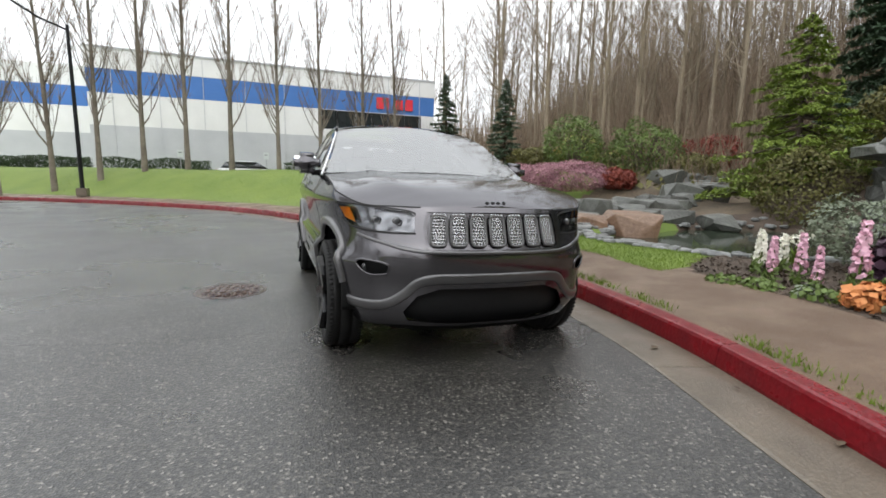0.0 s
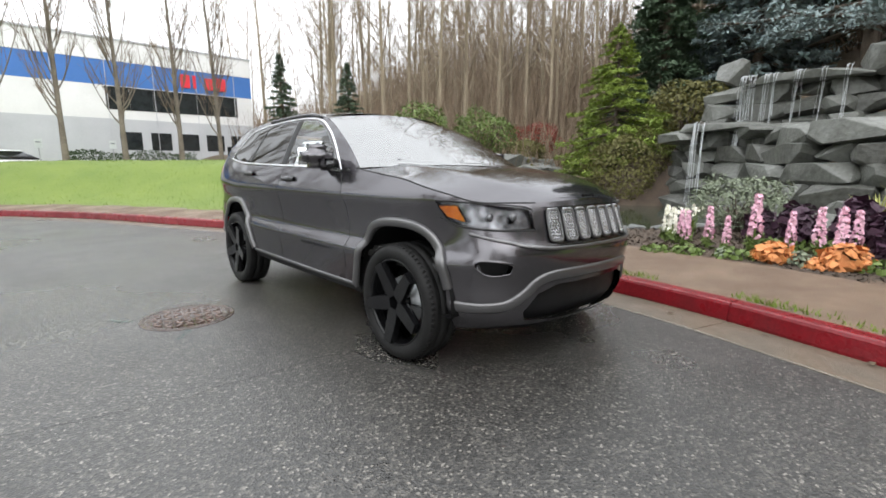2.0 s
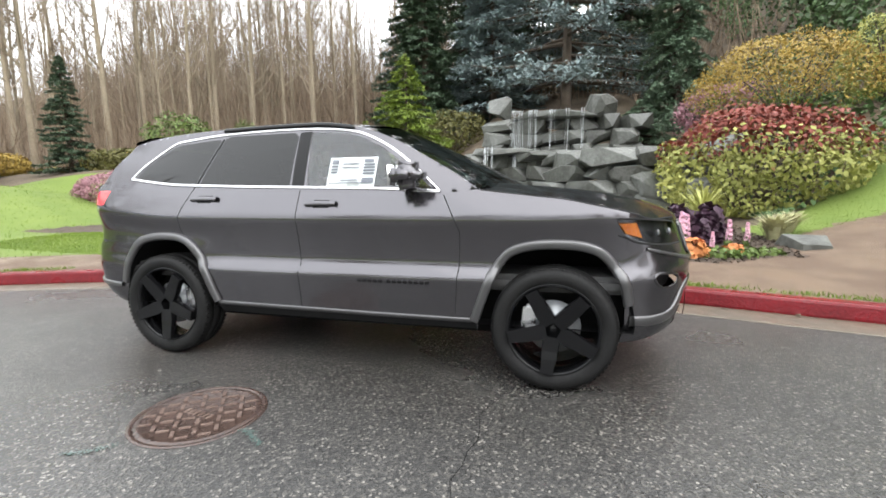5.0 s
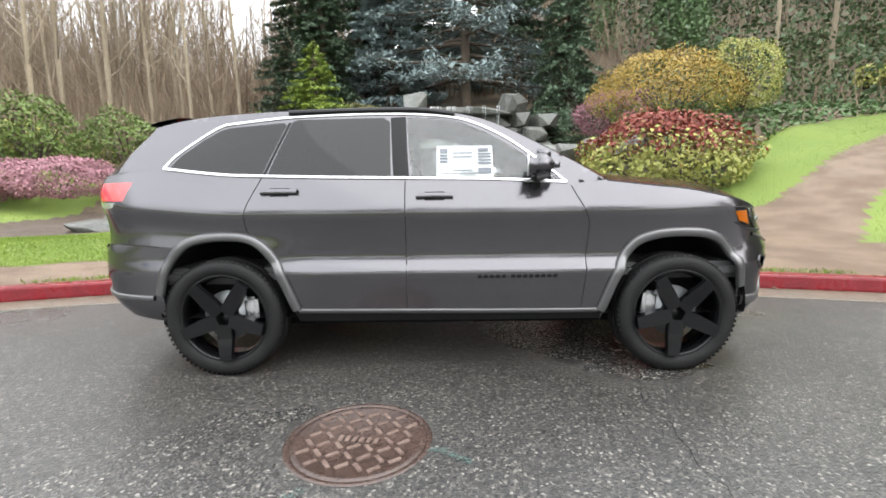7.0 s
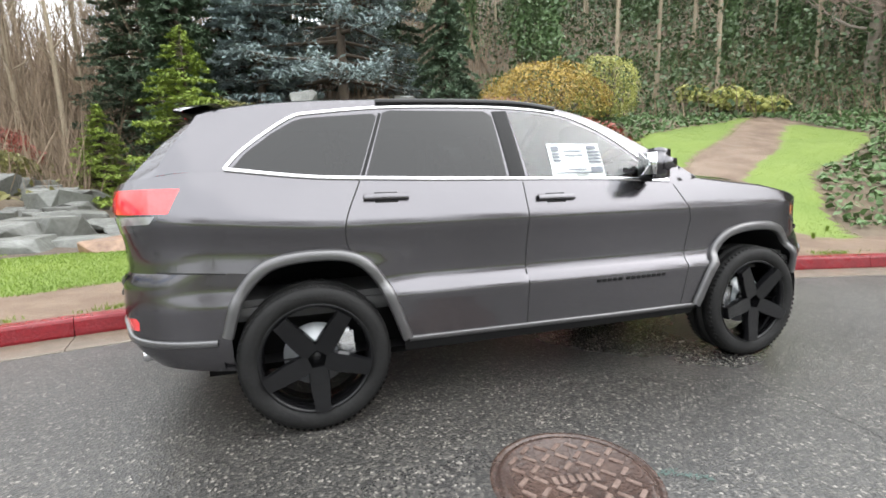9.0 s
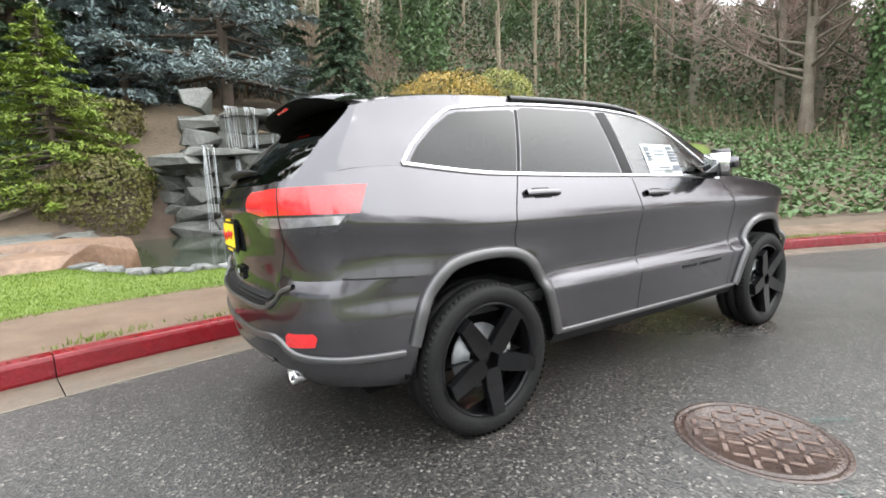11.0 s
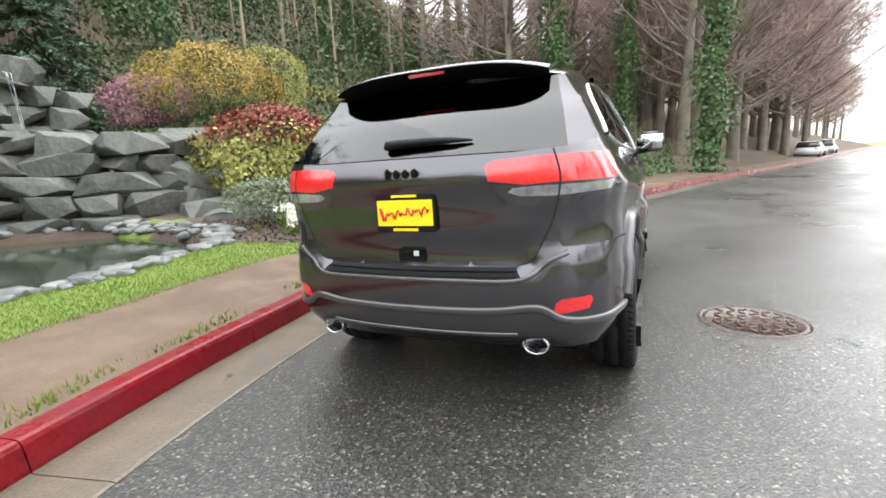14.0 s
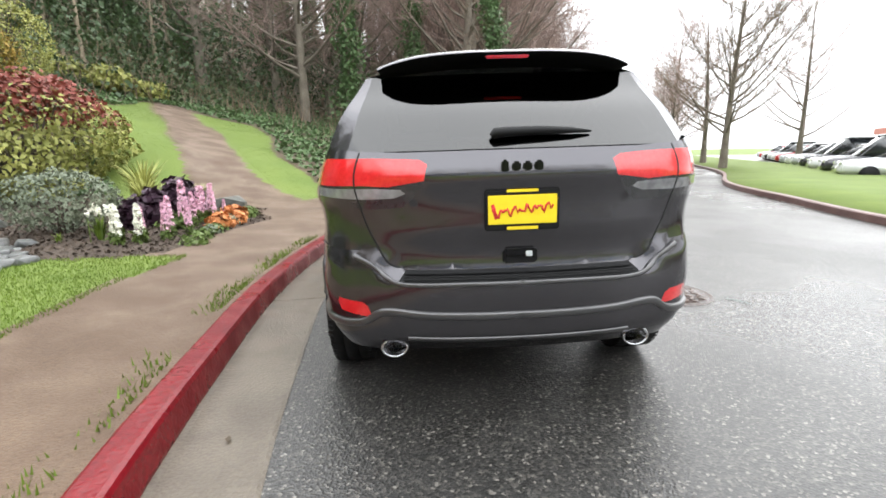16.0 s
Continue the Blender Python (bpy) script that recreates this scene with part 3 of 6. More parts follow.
def emit(name, vf, material, parent=car, label="", whole=False, inward=0.0):
    """The skin on the visible flank and its twin; whole: both halves are one piece. Returns the flank's piece."""
    v, f = np.array(vf[0]), np.array(vf[1])
    a = v[f]
    nrm = np.cross(a[:, 1] - a[:, 0], a[:, 2] - a[:, 0]).sum(0)
    out = v.mean(0) - np.array([0, 0.1, 0.6])
    if nrm @ out < 0:
        f = f[:, ::-1]
    m = v * np.array([-1, 1, 1])
    if whole:
        vv, ff = np.concatenate([v, m]), np.concatenate([f, f[:, ::-1] + len(v)])
        ob = link_np(name, vv, ff, material, parent, label, True)
        bm = bmesh.new()
        bm.from_mesh(ob.data)
        bmesh.ops.remove_doubles(bm, verts=bm.verts[:], dist=0.0015)
        bm.to_mesh(ob.data)
        bm.free()
        return ob
    ob = link_np(name, m, f[:, ::-1], material, parent, label, True)
    link_np(name, v, f, material, parent, label, True)
    return ob


def lift_shell(p):
    return shell(p[:, 0], p[:, 1])


def ribbon(name, pts, width, height, material, surf=shell, parent=car, label="", both=True, whole=False, base=0.0):
    """A raised band laid on the skin along points of its flat map."""
    a = spline(pts, 0.025) if len(pts) > 2 else np.linspace(pts[0], pts[1], 24)
    n = normals_of(a)
    rows = []
    for w, h in ((-0.5, -0.004), (-0.46, 0.7), (-0.3, 1.0), (0.3, 1.0), (0.46, 0.7), (0.5, -0.004)):
        q = a + n * w * width
        p = surf(q[:, 0], q[:, 1])
        e = 2e-3
        du, dv = surf(q[:, 0] + e, q[:, 1]) - p, surf(q[:, 0], q[:, 1] + e) - p
        nn = np.cross(du, dv)
        nn /= np.linalg.norm(nn, axis=1)[:, None] + 1e-12
        nn *= np.sign((nn * (p - np.array([0, 0.1, 0.6]))).sum(1))[:, None]
        rows.append(p + nn * (base + height * h))
    v = np.stack(rows, 1)
    k, m = v.shape[:2]
    f = [(i * m + j, (i + 1) * m + j, (i + 1) * m + j + 1, i * m + j + 1) for i in range(k - 1) for j in range(m - 1)]
    f = np.array(f)
    f = np.concatenate([f[:, [0, 1, 2]], f[:, [0, 2, 3]]])
    return emit(name, (v.reshape(-1, 3), f), material, parent, label, whole)


Y = s_y
ARCH_R = [(1.87, 0.25), (1.86, 0.52), (1.80, 0.68), (1.69, 0.80), (1.58, 0.85), (1.42, 0.872), (1.28, 0.86), (1.18, 0.80), (1.09, 0.66), (1.0, 0.42), (0.97, 0.25)]
ARCH_F = [(-0.98, 0.25), (-0.99, 0.40), (-1.08, 0.64), (-1.18, 0.80), (-1.30, 0.855), (-1.45, 0.868), (-1.62, 0.85), (-1.74, 0.79), (-1.83, 0.66), (-1.87, 0.52), (-1.88, 0.25)]
flat = lambda poly: [(Y(a), b) for a, b in poly]
fx = lambda poly: [(s_f(a), b) for a, b in poly]
rx = lambda poly: [(s_r(a), b) for a, b in poly]
tops = [(s, float(TOP(s))) for s in np.arange(0, SMAX, 0.06)] + [(SMAX, float(TOP(SMAX)))]
lows = [(s, float(LOW(s))) for s in np.arange(0, SMAX, 0.06)] + [(SMAX, float(LOW(SMAX)))]
OUT = lows + tops[::-1]
HEADLAMP = [(s_f(0.525), 0.868), (s_f(0.535), 0.962), (s_f(0.56), 0.985), (s_y(-2.0), 1.012), (s_y(-1.80), 1.022), (s_y(-1.86), 0.925), (s_y(-1.95), 0.888), (s_f(0.7), 0.868)]
FOG = [(s_f(0.665), 0.618), (s_f(0.65), 0.662), (s_f(0.685), 0.684), (s_y(-2.06), 0.694), (s_y(-2.03), 0.668), (s_y(-2.07), 0.622), (s_f(0.74), 0.606)]
INTAKE = [(-0.01, 0.32), (-0.01, 0.545), (s_f(0.36), 0.545), (s_f(0.5), 0.50), (s_f(0.58), 0.40), (s_f(0.56), 0.34), (s_f(0.3), 0.32)]
GRILLE = [(-0.01, 0.775), (-0.01, 0.995), (s_f(0.46), 0.99), (s_f(0.475), 0.90), (s_f(0.455), 0.79), (s_f(0.4), 0.775)]
LAMP_RED = [(s_r(0.40), 1.10), (s_r(0.385), 1.165), (s_r(0.42), 1.185), (s_r(0.6), 1.195), (s_y(2.2), 1.2), (s_y(2.06), 1.2), (s_y(2.11), 1.085), (s_r(0.66), 1.085), (s_r(0.55), 1.078)]
LAMP_CLEAR = [(s_r(0.55), 1.075), (s_y(2.15), 1.08), (s_y(2.2), 1.01), (s_r(0.64), 0.985), (s_r(0.5), 0.99), (s_r(0.45), 1.03), (s_r(0.415), 1.085)]
LAMP_STRIP = [(s_r(0.5), 1.066), (s_r(0.6), 1.072), (s_y(2.17), 1.075), (s_y(2.2), 1.04), (s_r(0.66), 1.027), (s_r(0.53), 1.03), (s_r(0.48), 1.048)]
REFLECT = [(s_r(0.655), 0.567), (s_r(0.665), 0.605), (s_r(0.69), 0.622), (s_r(0.80), 0.628), (s_r(0.81), 0.61), (s_r(0.80), 0.57), (s_r(0.68), 0.558)]
STEP = [(SMAX + 0.01, 0.70), (SMAX + 0.01, 0.745), (s_r(0.5), 0.745), (s_r(0.53), 0.70)]
FENDER = flat([(-0.86, 0.30), (-0.85, 0.5), (-0.875, 0.9), (-0.87, 0.99), (-0.78, 1.17), (-0.77, 1.4), (-1.93, 1.4), (-1.86, 0.925), (-1.865, 0.78), (-1.87, 0.6), (-1.88, 0.25)])
DOOR_F = flat([(0.27, 0.415), (0.27, 1.4), (-0.77, 1.4), (-0.78, 1.17), (-0.87, 0.99), (-0.875, 0.9), (-0.85, 0.5), (-0.84, 0.415)])
DOOR_R = flat([(0.27, 0.415), (0.27, 1.4), (1.16, 1.4), (1.19, 1.26), (1.27, 1.07), (1.275, 0.95), (1.245, 0.87), (1.1, 0.7), (1.0, 0.415)])
SILL = flat([(-0.98, 0.2), (-0.98, 0.415), (1.0, 0.415), (1.0, 0.2)])
QUARTER = [(s_y(1.16), 1.4), (s_y(1.19), 1.26), (s_y(1.27), 1.07), (s_y(1.275), 0.95), (s_y(1.2), 0.8), (s_y(1.5), 0.8), (s_y(1.82), 0.815), (s_y(2.16), 0.82), (s_r(0.70), 0.82), (s_r(0.69), 1.0), (s_r(0.67), 1.23), (s_r(0.67), 1.4)]
TAILGATE = [(SMAX + 0.01, 0.745), (s_r(0.5), 0.745), (s_r(0.57), 0.77), (s_r(0.63), 0.86), (s_r(0.67), 0.95), (s_r(0.69), 1.1), (s_r(0.67), 1.4), (SMAX + 0.01, 1.4)]
BUMPER_R = [(s_y(1.82), 0.2), (s_y(1.82), 0.815), (s_y(2.16), 0.82), (s_r(0.70), 0.82), (s_r(0.66), 0.9), (s_r(0.5), 0.745), (SMAX + 0.01, 0.745), (SMAX + 0.01, 0.2)]
skin = sheet(OUT, [("arch", flat(ARCH_R)), ("arch", flat(ARCH_F)), ("headlamp", HEADLAMP), ("fog", FOG), ("intake", INTAKE), ("grille", GRILLE), ("red", LAMP_RED), ("strip", LAMP_STRIP), ("clear", LAMP_CLEAR),
                   ("reflector", REFLECT), ("step", STEP), ("sill", SILL), ("front_door", DOOR_F), ("rear_door", DOOR_R), ("fender", FENDER), ("tailgate", TAILGATE), ("quarter", QUARTER), ("rear_bumper", BUMPER_R)], 0.034, lift_shell)
door_f = emit("front_door", skin["front_door"], PAINT)
door_r = emit("rear_door", skin["rear_door"], PAINT)
emit("fender", skin["fender"], PAINT)
emit("quarter_panel", skin["quarter"], PAINT)
emit("side_sill", skin["sill"], BLACK)
rv, rf = skin["rest"]
ahead = rv[rf].mean(1)[:, 1] < -1.75


def compact(v, f):
    used, inv = np.unique(f, return_inverse=True)
    return v[used], inv.reshape(-1, 3)


bumper_f = emit("front_bumper", compact(rv, rf[ahead]), PAINT, whole=True)

left_over = [set(map(int, t)) for t in rf[~ahead]]
while left_over:
    grown = left_over.pop()
    more = True
    while more:
        touch = [t for t in left_over if t & grown]
        more = bool(touch)
        left_over = [t for t in left_over if not t & grown]
        grown = grown.union(*touch)
    mine = np.array([t for t in rf[~ahead] if int(t[0]) in grown])
    emit("body_edge", compact(rv, mine), PAINT)
bumper_r = emit("rear_bumper", skin["rear_bumper"], PAINT, whole=True)
tailgate = emit("tailgate", skin["tailgate"], PAINT, whole=True)
emit("step_pad", skin["step"], BLACK, bumper_r, "ribbed black step pad", whole=True)
emit("rear_reflector", skin["reflector"], RED_LENS, bumper_r, "red rear reflector")
tail = emit("tail_lamp", skin["red"], RED_LENS, label="red tail lamp")
emit("lamp_housing", skin["clear"], mat("lamp_housing", (0.03, 0.03, 0.032), (0.055, 0.055, 0.058), rough=0.2, coat=1.0, metal=0.3), tail, "smoked grey lamp housing")
emit("reversing_lens", skin["strip"], mat("reversing_lens", (0.18, 0.18, 0.185), (0.42, 0.42, 0.43), rough=0.12, fine=25, wide=5, coat=1.0, metal=0.3), tail, "clear reversing lens")


def sunk(vf, depth, shrink=1.0):
    """The same patch set back into the body."""
    v = np.array(vf[0])
    c = v.mean(0)
    d = c - np.array([0, 0.1, 0.7])
    d[2] = 0
    d /= np.linalg.norm(d)
    return (c + (v - c) * shrink - d * depth, vf[1])


head = emit("headlamp", skin["headlamp"], LENS, label="clear headlamp with amber end")
emit("reflector_bowl", sunk(skin["headlamp"], 0.045, 1.04), mat("lamp_bowl", (0.03, 0.03, 0.033), (0.42, 0.42, 0.44), rough=0.2, metal=0.85, fine=22, wide=16), head)
emit("fog_recess", sunk(skin["fog"], 0.05, 1.03), BLACK, bumper_f)
emit("air_intake", sunk(skin["intake"], 0.05, 1.02), BLACK, bumper_f, whole=True)
emit("grille_panel", sunk(skin["grille"], 0.012, 1.0), PAINT, bumper_f, whole=True)


def ball(r, at, squash=(1, 1, 1), seg=14):
    bm = bmesh.new()
    bmesh.ops.create_uvsphere(bm, u_segments=seg, v_segments=seg // 2 + 1, radius=r, matrix=pose(*at) @ Matrix.Diagonal((*squash, 1)))
    return bm


def both(name, make, material, parent=car, label="", smooth=True):
    for k in (-1, 1):
        part(name, make(k), material, parent, label, smooth)


for k in (-1, 1):
    for xx, yy in ((0.60, -2.15), (0.71, -2.07)):
        part("projector", ball(0.027, (k * xx, yy + 0.02, 0.932), (1, 0.6, 0.9)), LAMP_GLASS, head, smooth=True)
amber = sheet([(s_y(-1.82), 1.0), (s_y(-1.87), 0.935), (s_y(-1.98), 0.905), (s_y(-1.93), 1.0)], [], 0.03, lift_shell)["rest"]
emit("side_marker", sunk(amber, 0.004, 0.96), AMBER, head, "amber side marker")
both("fog_lamp", lambda k: ball(0.04, (k * 0.75, -2.02, 0.638), (1, 0.4, 0.85)), LAMP_GLASS, bumper_f)

# seams, trims and flares
for pts in ([(0.27, 0.42), (0.27, 1.23)], [(-0.77, 1.19), (-0.865, 1.0), (-0.878, 0.9), (-0.85, 0.5), (-0.84, 0.42)], [(1.185, 1.265), (1.27, 1.07), (1.275, 0.95), (1.245, 0.89)], [(1.86, 0.812), (2.12, 0.82), (2.2, 0.825)], [(-1.82, 0.93), (-1.87, 0.91)]):
    ribbon("panel_seam", flat(pts), 0.007, 0.0012, SEAM)
ribbon("panel_seam", [(s_r(0.67), 1.22), (s_r(0.69), 1.1), (s_r(0.67), 0.95), (s_r(0.63), 0.86), (s_r(0.57), 0.77), (s_r(0.5), 0.747)], 0.008, 0.0012, SEAM, parent=tailgate)
ribbon("panel_seam", [(s_f(0.52), 0.862), (s_f(0.7), 0.86), (s_y(-1.95), 0.88), (s_y(-1.85), 0.925)], 0.012, 0.0015, SEAM, parent=head)
ribbon("panel_seam", [(s_f(0.53), 0.965), (s_f(0.57), 0.992), (s_y(-2.0), 1.017), (s_y(-1.8), 1.027)], 0.010, 0.0015, SEAM, parent=head)
grow = lambda arch, k: [(c + (a - c) * k, b if b < 0.3 else 0.38 + (b - 0.38) * k) for a, b in arch for c in [sum(p[0] for p in arch) / len(arch)]]
for arch in (ARCH_R, ARCH_F):
    ribbon("wheel_flare", flat(grow(arch[1:-1], 1.045)), 0.06, 0.027, PAINT_FLARE, label="satin grey wheel arch flare")
ribbon("sill_trim", flat([(0.97, 0.412), (0.3, 0.408), (-0.3, 0.402), (-0.95, 0.398)]), 0.028, 0.012, PAINT_FLARE)
ribbon("bumper_crease", [(s_y(-1.9), 0.43), (s_y(-2.05), 0.425), (s_f(0.68), 0.44), (s_f(0.58), 0.50), (s_f(0.5), 0.57), (s_f(0.4), 0.60), (s_f(0.2), 0.605), (0.0, 0.605)], 0.06, 0.013, PAINT_FLARE, parent=bumper_f, whole=True)
ribbon("bumper_crease", [(s_y(1.93), 0.50), (s_y(2.25), 0.51), (s_r(0.7), 0.53), (s_r(0.62), 0.575), (s_r(0.56), 0.585), (s_r(0.4), 0.57), (s_r(0.2), 0.565), (SMAX, 0.565)], 0.035, 0.014, PAINT_FLARE, parent=bumper_r, whole=True)
ribbon("bumper_crease", [(s_r(0.5), 0.455), (s_r(0.3), 0.45), (SMAX, 0.45)], 0.02, 0.008, PAINT_FLARE, parent=bumper_r, whole=True)
ribbon("bumper_crease", [(s_r(0.72), 0.8), (s_r(0.69), 0.79), (s_r(0.64), 0.77), (s_r(0.57), 0.72), (s_r(0.48), 0.698), (s_r(0.2), 0.698), (SMAX, 0.698)], 0.018, 0.01, PAINT_FLARE, parent=bumper_r, whole=True)
ribbon("nose_lip", [(s_y(-2.0), 0.84), (s_f(0.7), 0.80), (s_f(0.5), 0.763), (s_f(0.3), 0.757), (0, 0.757)], 0.02, 0.010, PAINT_FLARE, parent=bumper_f, whole=True)
ribbon("fog_bezel", FOG + FOG[:1], 0.014, 0.006, PAINT, parent=bumper_f)
for i in range(4):
    ribbon("step_rib", [(s_r(0.5), 0.707 + 0.009 * i), (s_r(0.25), 0.707 + 0.009 * i), (SMAX, 0.707 + 0.009 * i)], 0.004, 0.003, BLACK, parent=bumper_r, whole=True)
for y0 in (1.06, 0.085):
    d = door_r if y0 > 0.5 else door_f
    ribbon("door_handle", flat([(y0 + 0.115, 1.135 + 0.035 * (y0 > 0.5)), (y0, 1.137 + 0.035 * (y0 > 0.5)), (y0 - 0.115, 1.135 + 0.035 * (y0 > 0.5))]), 0.034, 0.024, PAINT, parent=d)
    # shade in the cup round the handle, laid on as a flat black strip
    ribbon("handle_cup", flat([(y0 + 0.06, 1.137 + 0.035 * (y0 > 0.5)), (y0 - 0.06, 1.137 + 0.035 * (y0 > 0.5))]), 0.054, 0.0015, SEAM, parent=d)
for i in range(13):
    a = -0.18 - 0.038 * i - (0.02 if i > 4 else 0)
    ribbon("badge_letter", flat([(a, 0.632), (a - 0.024, 0.632)]), 0.024, 0.004, GLOSS_BLACK, parent=door_f, label="small dark raised badge bar")

# bonnet, windscreen, roof, rear glass
edge_s = np.concatenate([np.linspace(0, s_f(0.66), 16), np.linspace(s_f(0.68), s_y(-0.98), 30)])
E = shell(edge_s, TOP(edge_s))
zc = smooth_curve([(-2.3, 1.0), (-2.24, 1.03), (-2.15, 1.075), (-1.95, 1.145), (-1.6, 1.215), (-1.2, 1.255), (-0.9, 1.275)])


def rows_mesh(edge, centre, n, bulge):
    """A skin between an edge line and the middle line, w running from 0 in the middle to 1 at the edge."""
    w = np.linspace(0, 1, n)
    v = centre[:, None] * (1 - bulge(w))[None, :, None] + edge[:, None] * bulge(w)[None, :, None]
    v[:, :, 0] = centre[:, None, 0] * (1 - w)[None] + edge[:, None, 0] * w[None]
    return v


def quads(v):
    k, m = v.shape[:2]
    f = np.array([(i * m + j, (i + 1) * m + j, (i + 1) * m + j + 1, i * m + j + 1) for i in range(k - 1) for j in range(m - 1)])
    return v.reshape(-1, 3), np.concatenate([f[:, [0, 1, 2]], f[:, [0, 2, 3]]])


Ec = E.copy()
Ec[:, 0] = 0
Ec[:, 2] = np.maximum(zc(E[:, 1]), E[:, 2])
Ec[0, 2] = E[0, 2]
hood = rows_mesh(E, Ec, 18, lambda w: w ** 2.4)
wv = np.linspace(0, 1, 18)
hood[:, :, 2] += (0.018 * np.exp(-((wv - 0.62) / 0.13) ** 2))[None] * ss(-2.15, -1.7, E[:, 1])[:, None]
bonnet = emit("bonnet", quads(hood), PAINT, whole=True, label="sculpted dark grey bonnet with wet streaks")
ribbon("panel_seam", [(s, float(TOP(s)) - 0.004) for s in np.linspace(s_f(0.5), s_y(-1.0), 14)], 0.008, 0.0015, SEAM)

BELT = lambda y: np.interp(y, [-1.02, -0.75, 0.28, 1.05, 1.85, 2.1, 2.3], [1.225, 1.2, 1.24, 1.262, 1.29, 1.27, 1.24])


def upper(y, z):
    """The greenhouse flank."""
    y, z = np.asarray(y, float), np.asarray(z, float)
    s = np.interp(y, PLAN[:, 1], PLAN_S)
    base = shell(s, TOP(s))
    h = np.maximum(0, z - TOP(s))
    taper = 0.05 * ss(-0.2, -0.9, y) + 0.03 * ss(1.3, 2.0, y)
    return np.stack([base[:, 0] - 0.39 * h - 0.24 * h * h - taper * h * 2, y + 0 * z, z], -1)


ROOF_E = [(-0.98, 1.232), (-0.8, 1.345), (-0.6, 1.455), (-0.4, 1.56), (-0.2, 1.64), (0.0, 1.682), (0.35, 1.705), (0.8, 1.71), (1.2, 1.70), (1.6, 1.675), (1.86, 1.64), (1.98, 1.61)]
roof_line = [tuple(p) for p in spline(ROOF_E, 0.06)]
belt_line = [(y, float(BELT(y))) for y in np.arange(2.16, -0.95, -0.06)]
GH = roof_line + [(2.09, 1.42), (2.185, 1.25)] + belt_line
G_Q = [(1.80, 1.305), (1.73, 1.39), (1.6, 1.51), (1.5, 1.575), (1.44, 1.595), (1.08, 1.625), (1.055, 1.61), (1.18, 1.29), (1.2, 1.285)]
G_R = [(1.15, 1.28), (1.02, 1.63), (0.98, 1.645), (0.42, 1.65), (0.375, 1.62), (0.36, 1.258)]
G_F = [(0.225, 1.253), (0.27, 1.64), (0.2, 1.648), (0.02, 1.635), (-0.12, 1.60), (-0.3, 1.515), (-0.48, 1.395), (-0.69, 1.23), (-0.66, 1.222)]
green = sheet(GH, [("q", G_Q), ("r", G_R), ("f", G_F)], 0.034, lambda p: upper(p[:, 0], p[:, 1]))
emit("side_frame", green["rest"], PAINT)
emit("quarter_glass", green["q"], TINT, label="dark privacy quarter glass")
emit("door_glass", green["r"], TINT, door_r, "dark privacy glass")
emit("door_glass", green["f"], CLEAR, door_f, "clear door glass")
for pts in ([(1.17, 1.278), (1.035, 1.625)], [(0.295, 1.256), (0.322, 1.65)]):
    ribbon("pillar_strip", pts, 0.018 if pts[0][0] > 1 else 0.1, 0.003, BLACK, upper)
ribbon("chrome_surround", [(-0.74, 1.213), (-0.3, 1.236), (0.28, 1.25), (0.8, 1.262), (1.3, 1.278), (1.84, 1.297)], 0.02, 0.008, CHROME, upper)
ribbon("chrome_surround", [(1.84, 1.297), (1.75, 1.40), (1.62, 1.52), (1.5, 1.6), (1.4, 1.622), (1.0, 1.662), (0.5, 1.675), (0.15, 1.665), (-0.1, 1.63), (-0.33, 1.53), (-0.52, 1.40), (-0.74, 1.213)], 0.018, 0.008, CHROME, upper)
ribbon("roof_rail", [(1.05, 1.69), (0.6, 1.7), (0.2, 1.697), (-0.05, 1.665)], 0.03, 0.02, GLOSS_BLACK, upper)

re = np.array([p for p in roof_line])
RE = upper(re[:, 0], re[:, 1])
k0 = int(np.argmin(np.abs(re[:, 0] + 0.1)))
mid_w = smooth_curve([(-0.98, 1.262), (-0.75, 1.40), (-0.5, 1.525), (-0.3, 1.62), (-0.1, 1.70)])
wc = RE[:k0 + 1].copy()
wc[:, 0] = 0
u = np.linspace(0, 1, len(wc))
wc[:, 1] = -1.16 + (RE[k0, 1] - 0.13 + 1.16) * u
wc[:, 2] = 1.262 + (RE[k0, 2] + 0.045 - 1.262) * (u * 1.12 - 0.12 * u * u)
emit("windscreen", quads(rows_mesh(RE[:k0 + 1], wc, 14, lambda w: w ** 2.2)), SCREEN, whole=True, label="raked windscreen reflecting the sky")
rc = RE[k0:].copy()
rc[:, 0] = 0
rc[:, 1] += np.linspace(-0.13, 0.12, len(rc))
rc[:, 2] += 0.045 + 0.012 * np.sin(np.linspace(0, np.pi, len(rc)))
roof = emit("roof", quads(rows_mesh(RE[k0:], rc, 14, lambda w: w ** 3)), PAINT, whole=True)
dk = np.stack([np.linspace(1.98, 2.185, 10), np.linspace(1.61, 1.25, 10)], 1)
D1 = upper(dk[:, 0], dk[:, 1])
t10 = np.linspace(0, 1, 10)
D2 = np.stack([0.62 + 0.095 * t10, 2.0 + 0.34 * t10, 1.61 - 0.39 * t10], 1)
emit("rear_pillar", quads(D1[:, None] * (1 - np.linspace(0, 1, 6))[None, :, None] + D2[:, None] * np.linspace(0, 1, 6)[None, :, None]), PAINT)
Dc = D2 * np.array([0, 1, 1]) + np.array([0, 0.1, 0]) * (0.6 + 0.4 * t10)[:, None]
emit("rear_glass", quads(rows_mesh(D2, Dc, 12, lambda w: w ** 2)), REAR_PANE, tailgate, "dark rear window", whole=True)


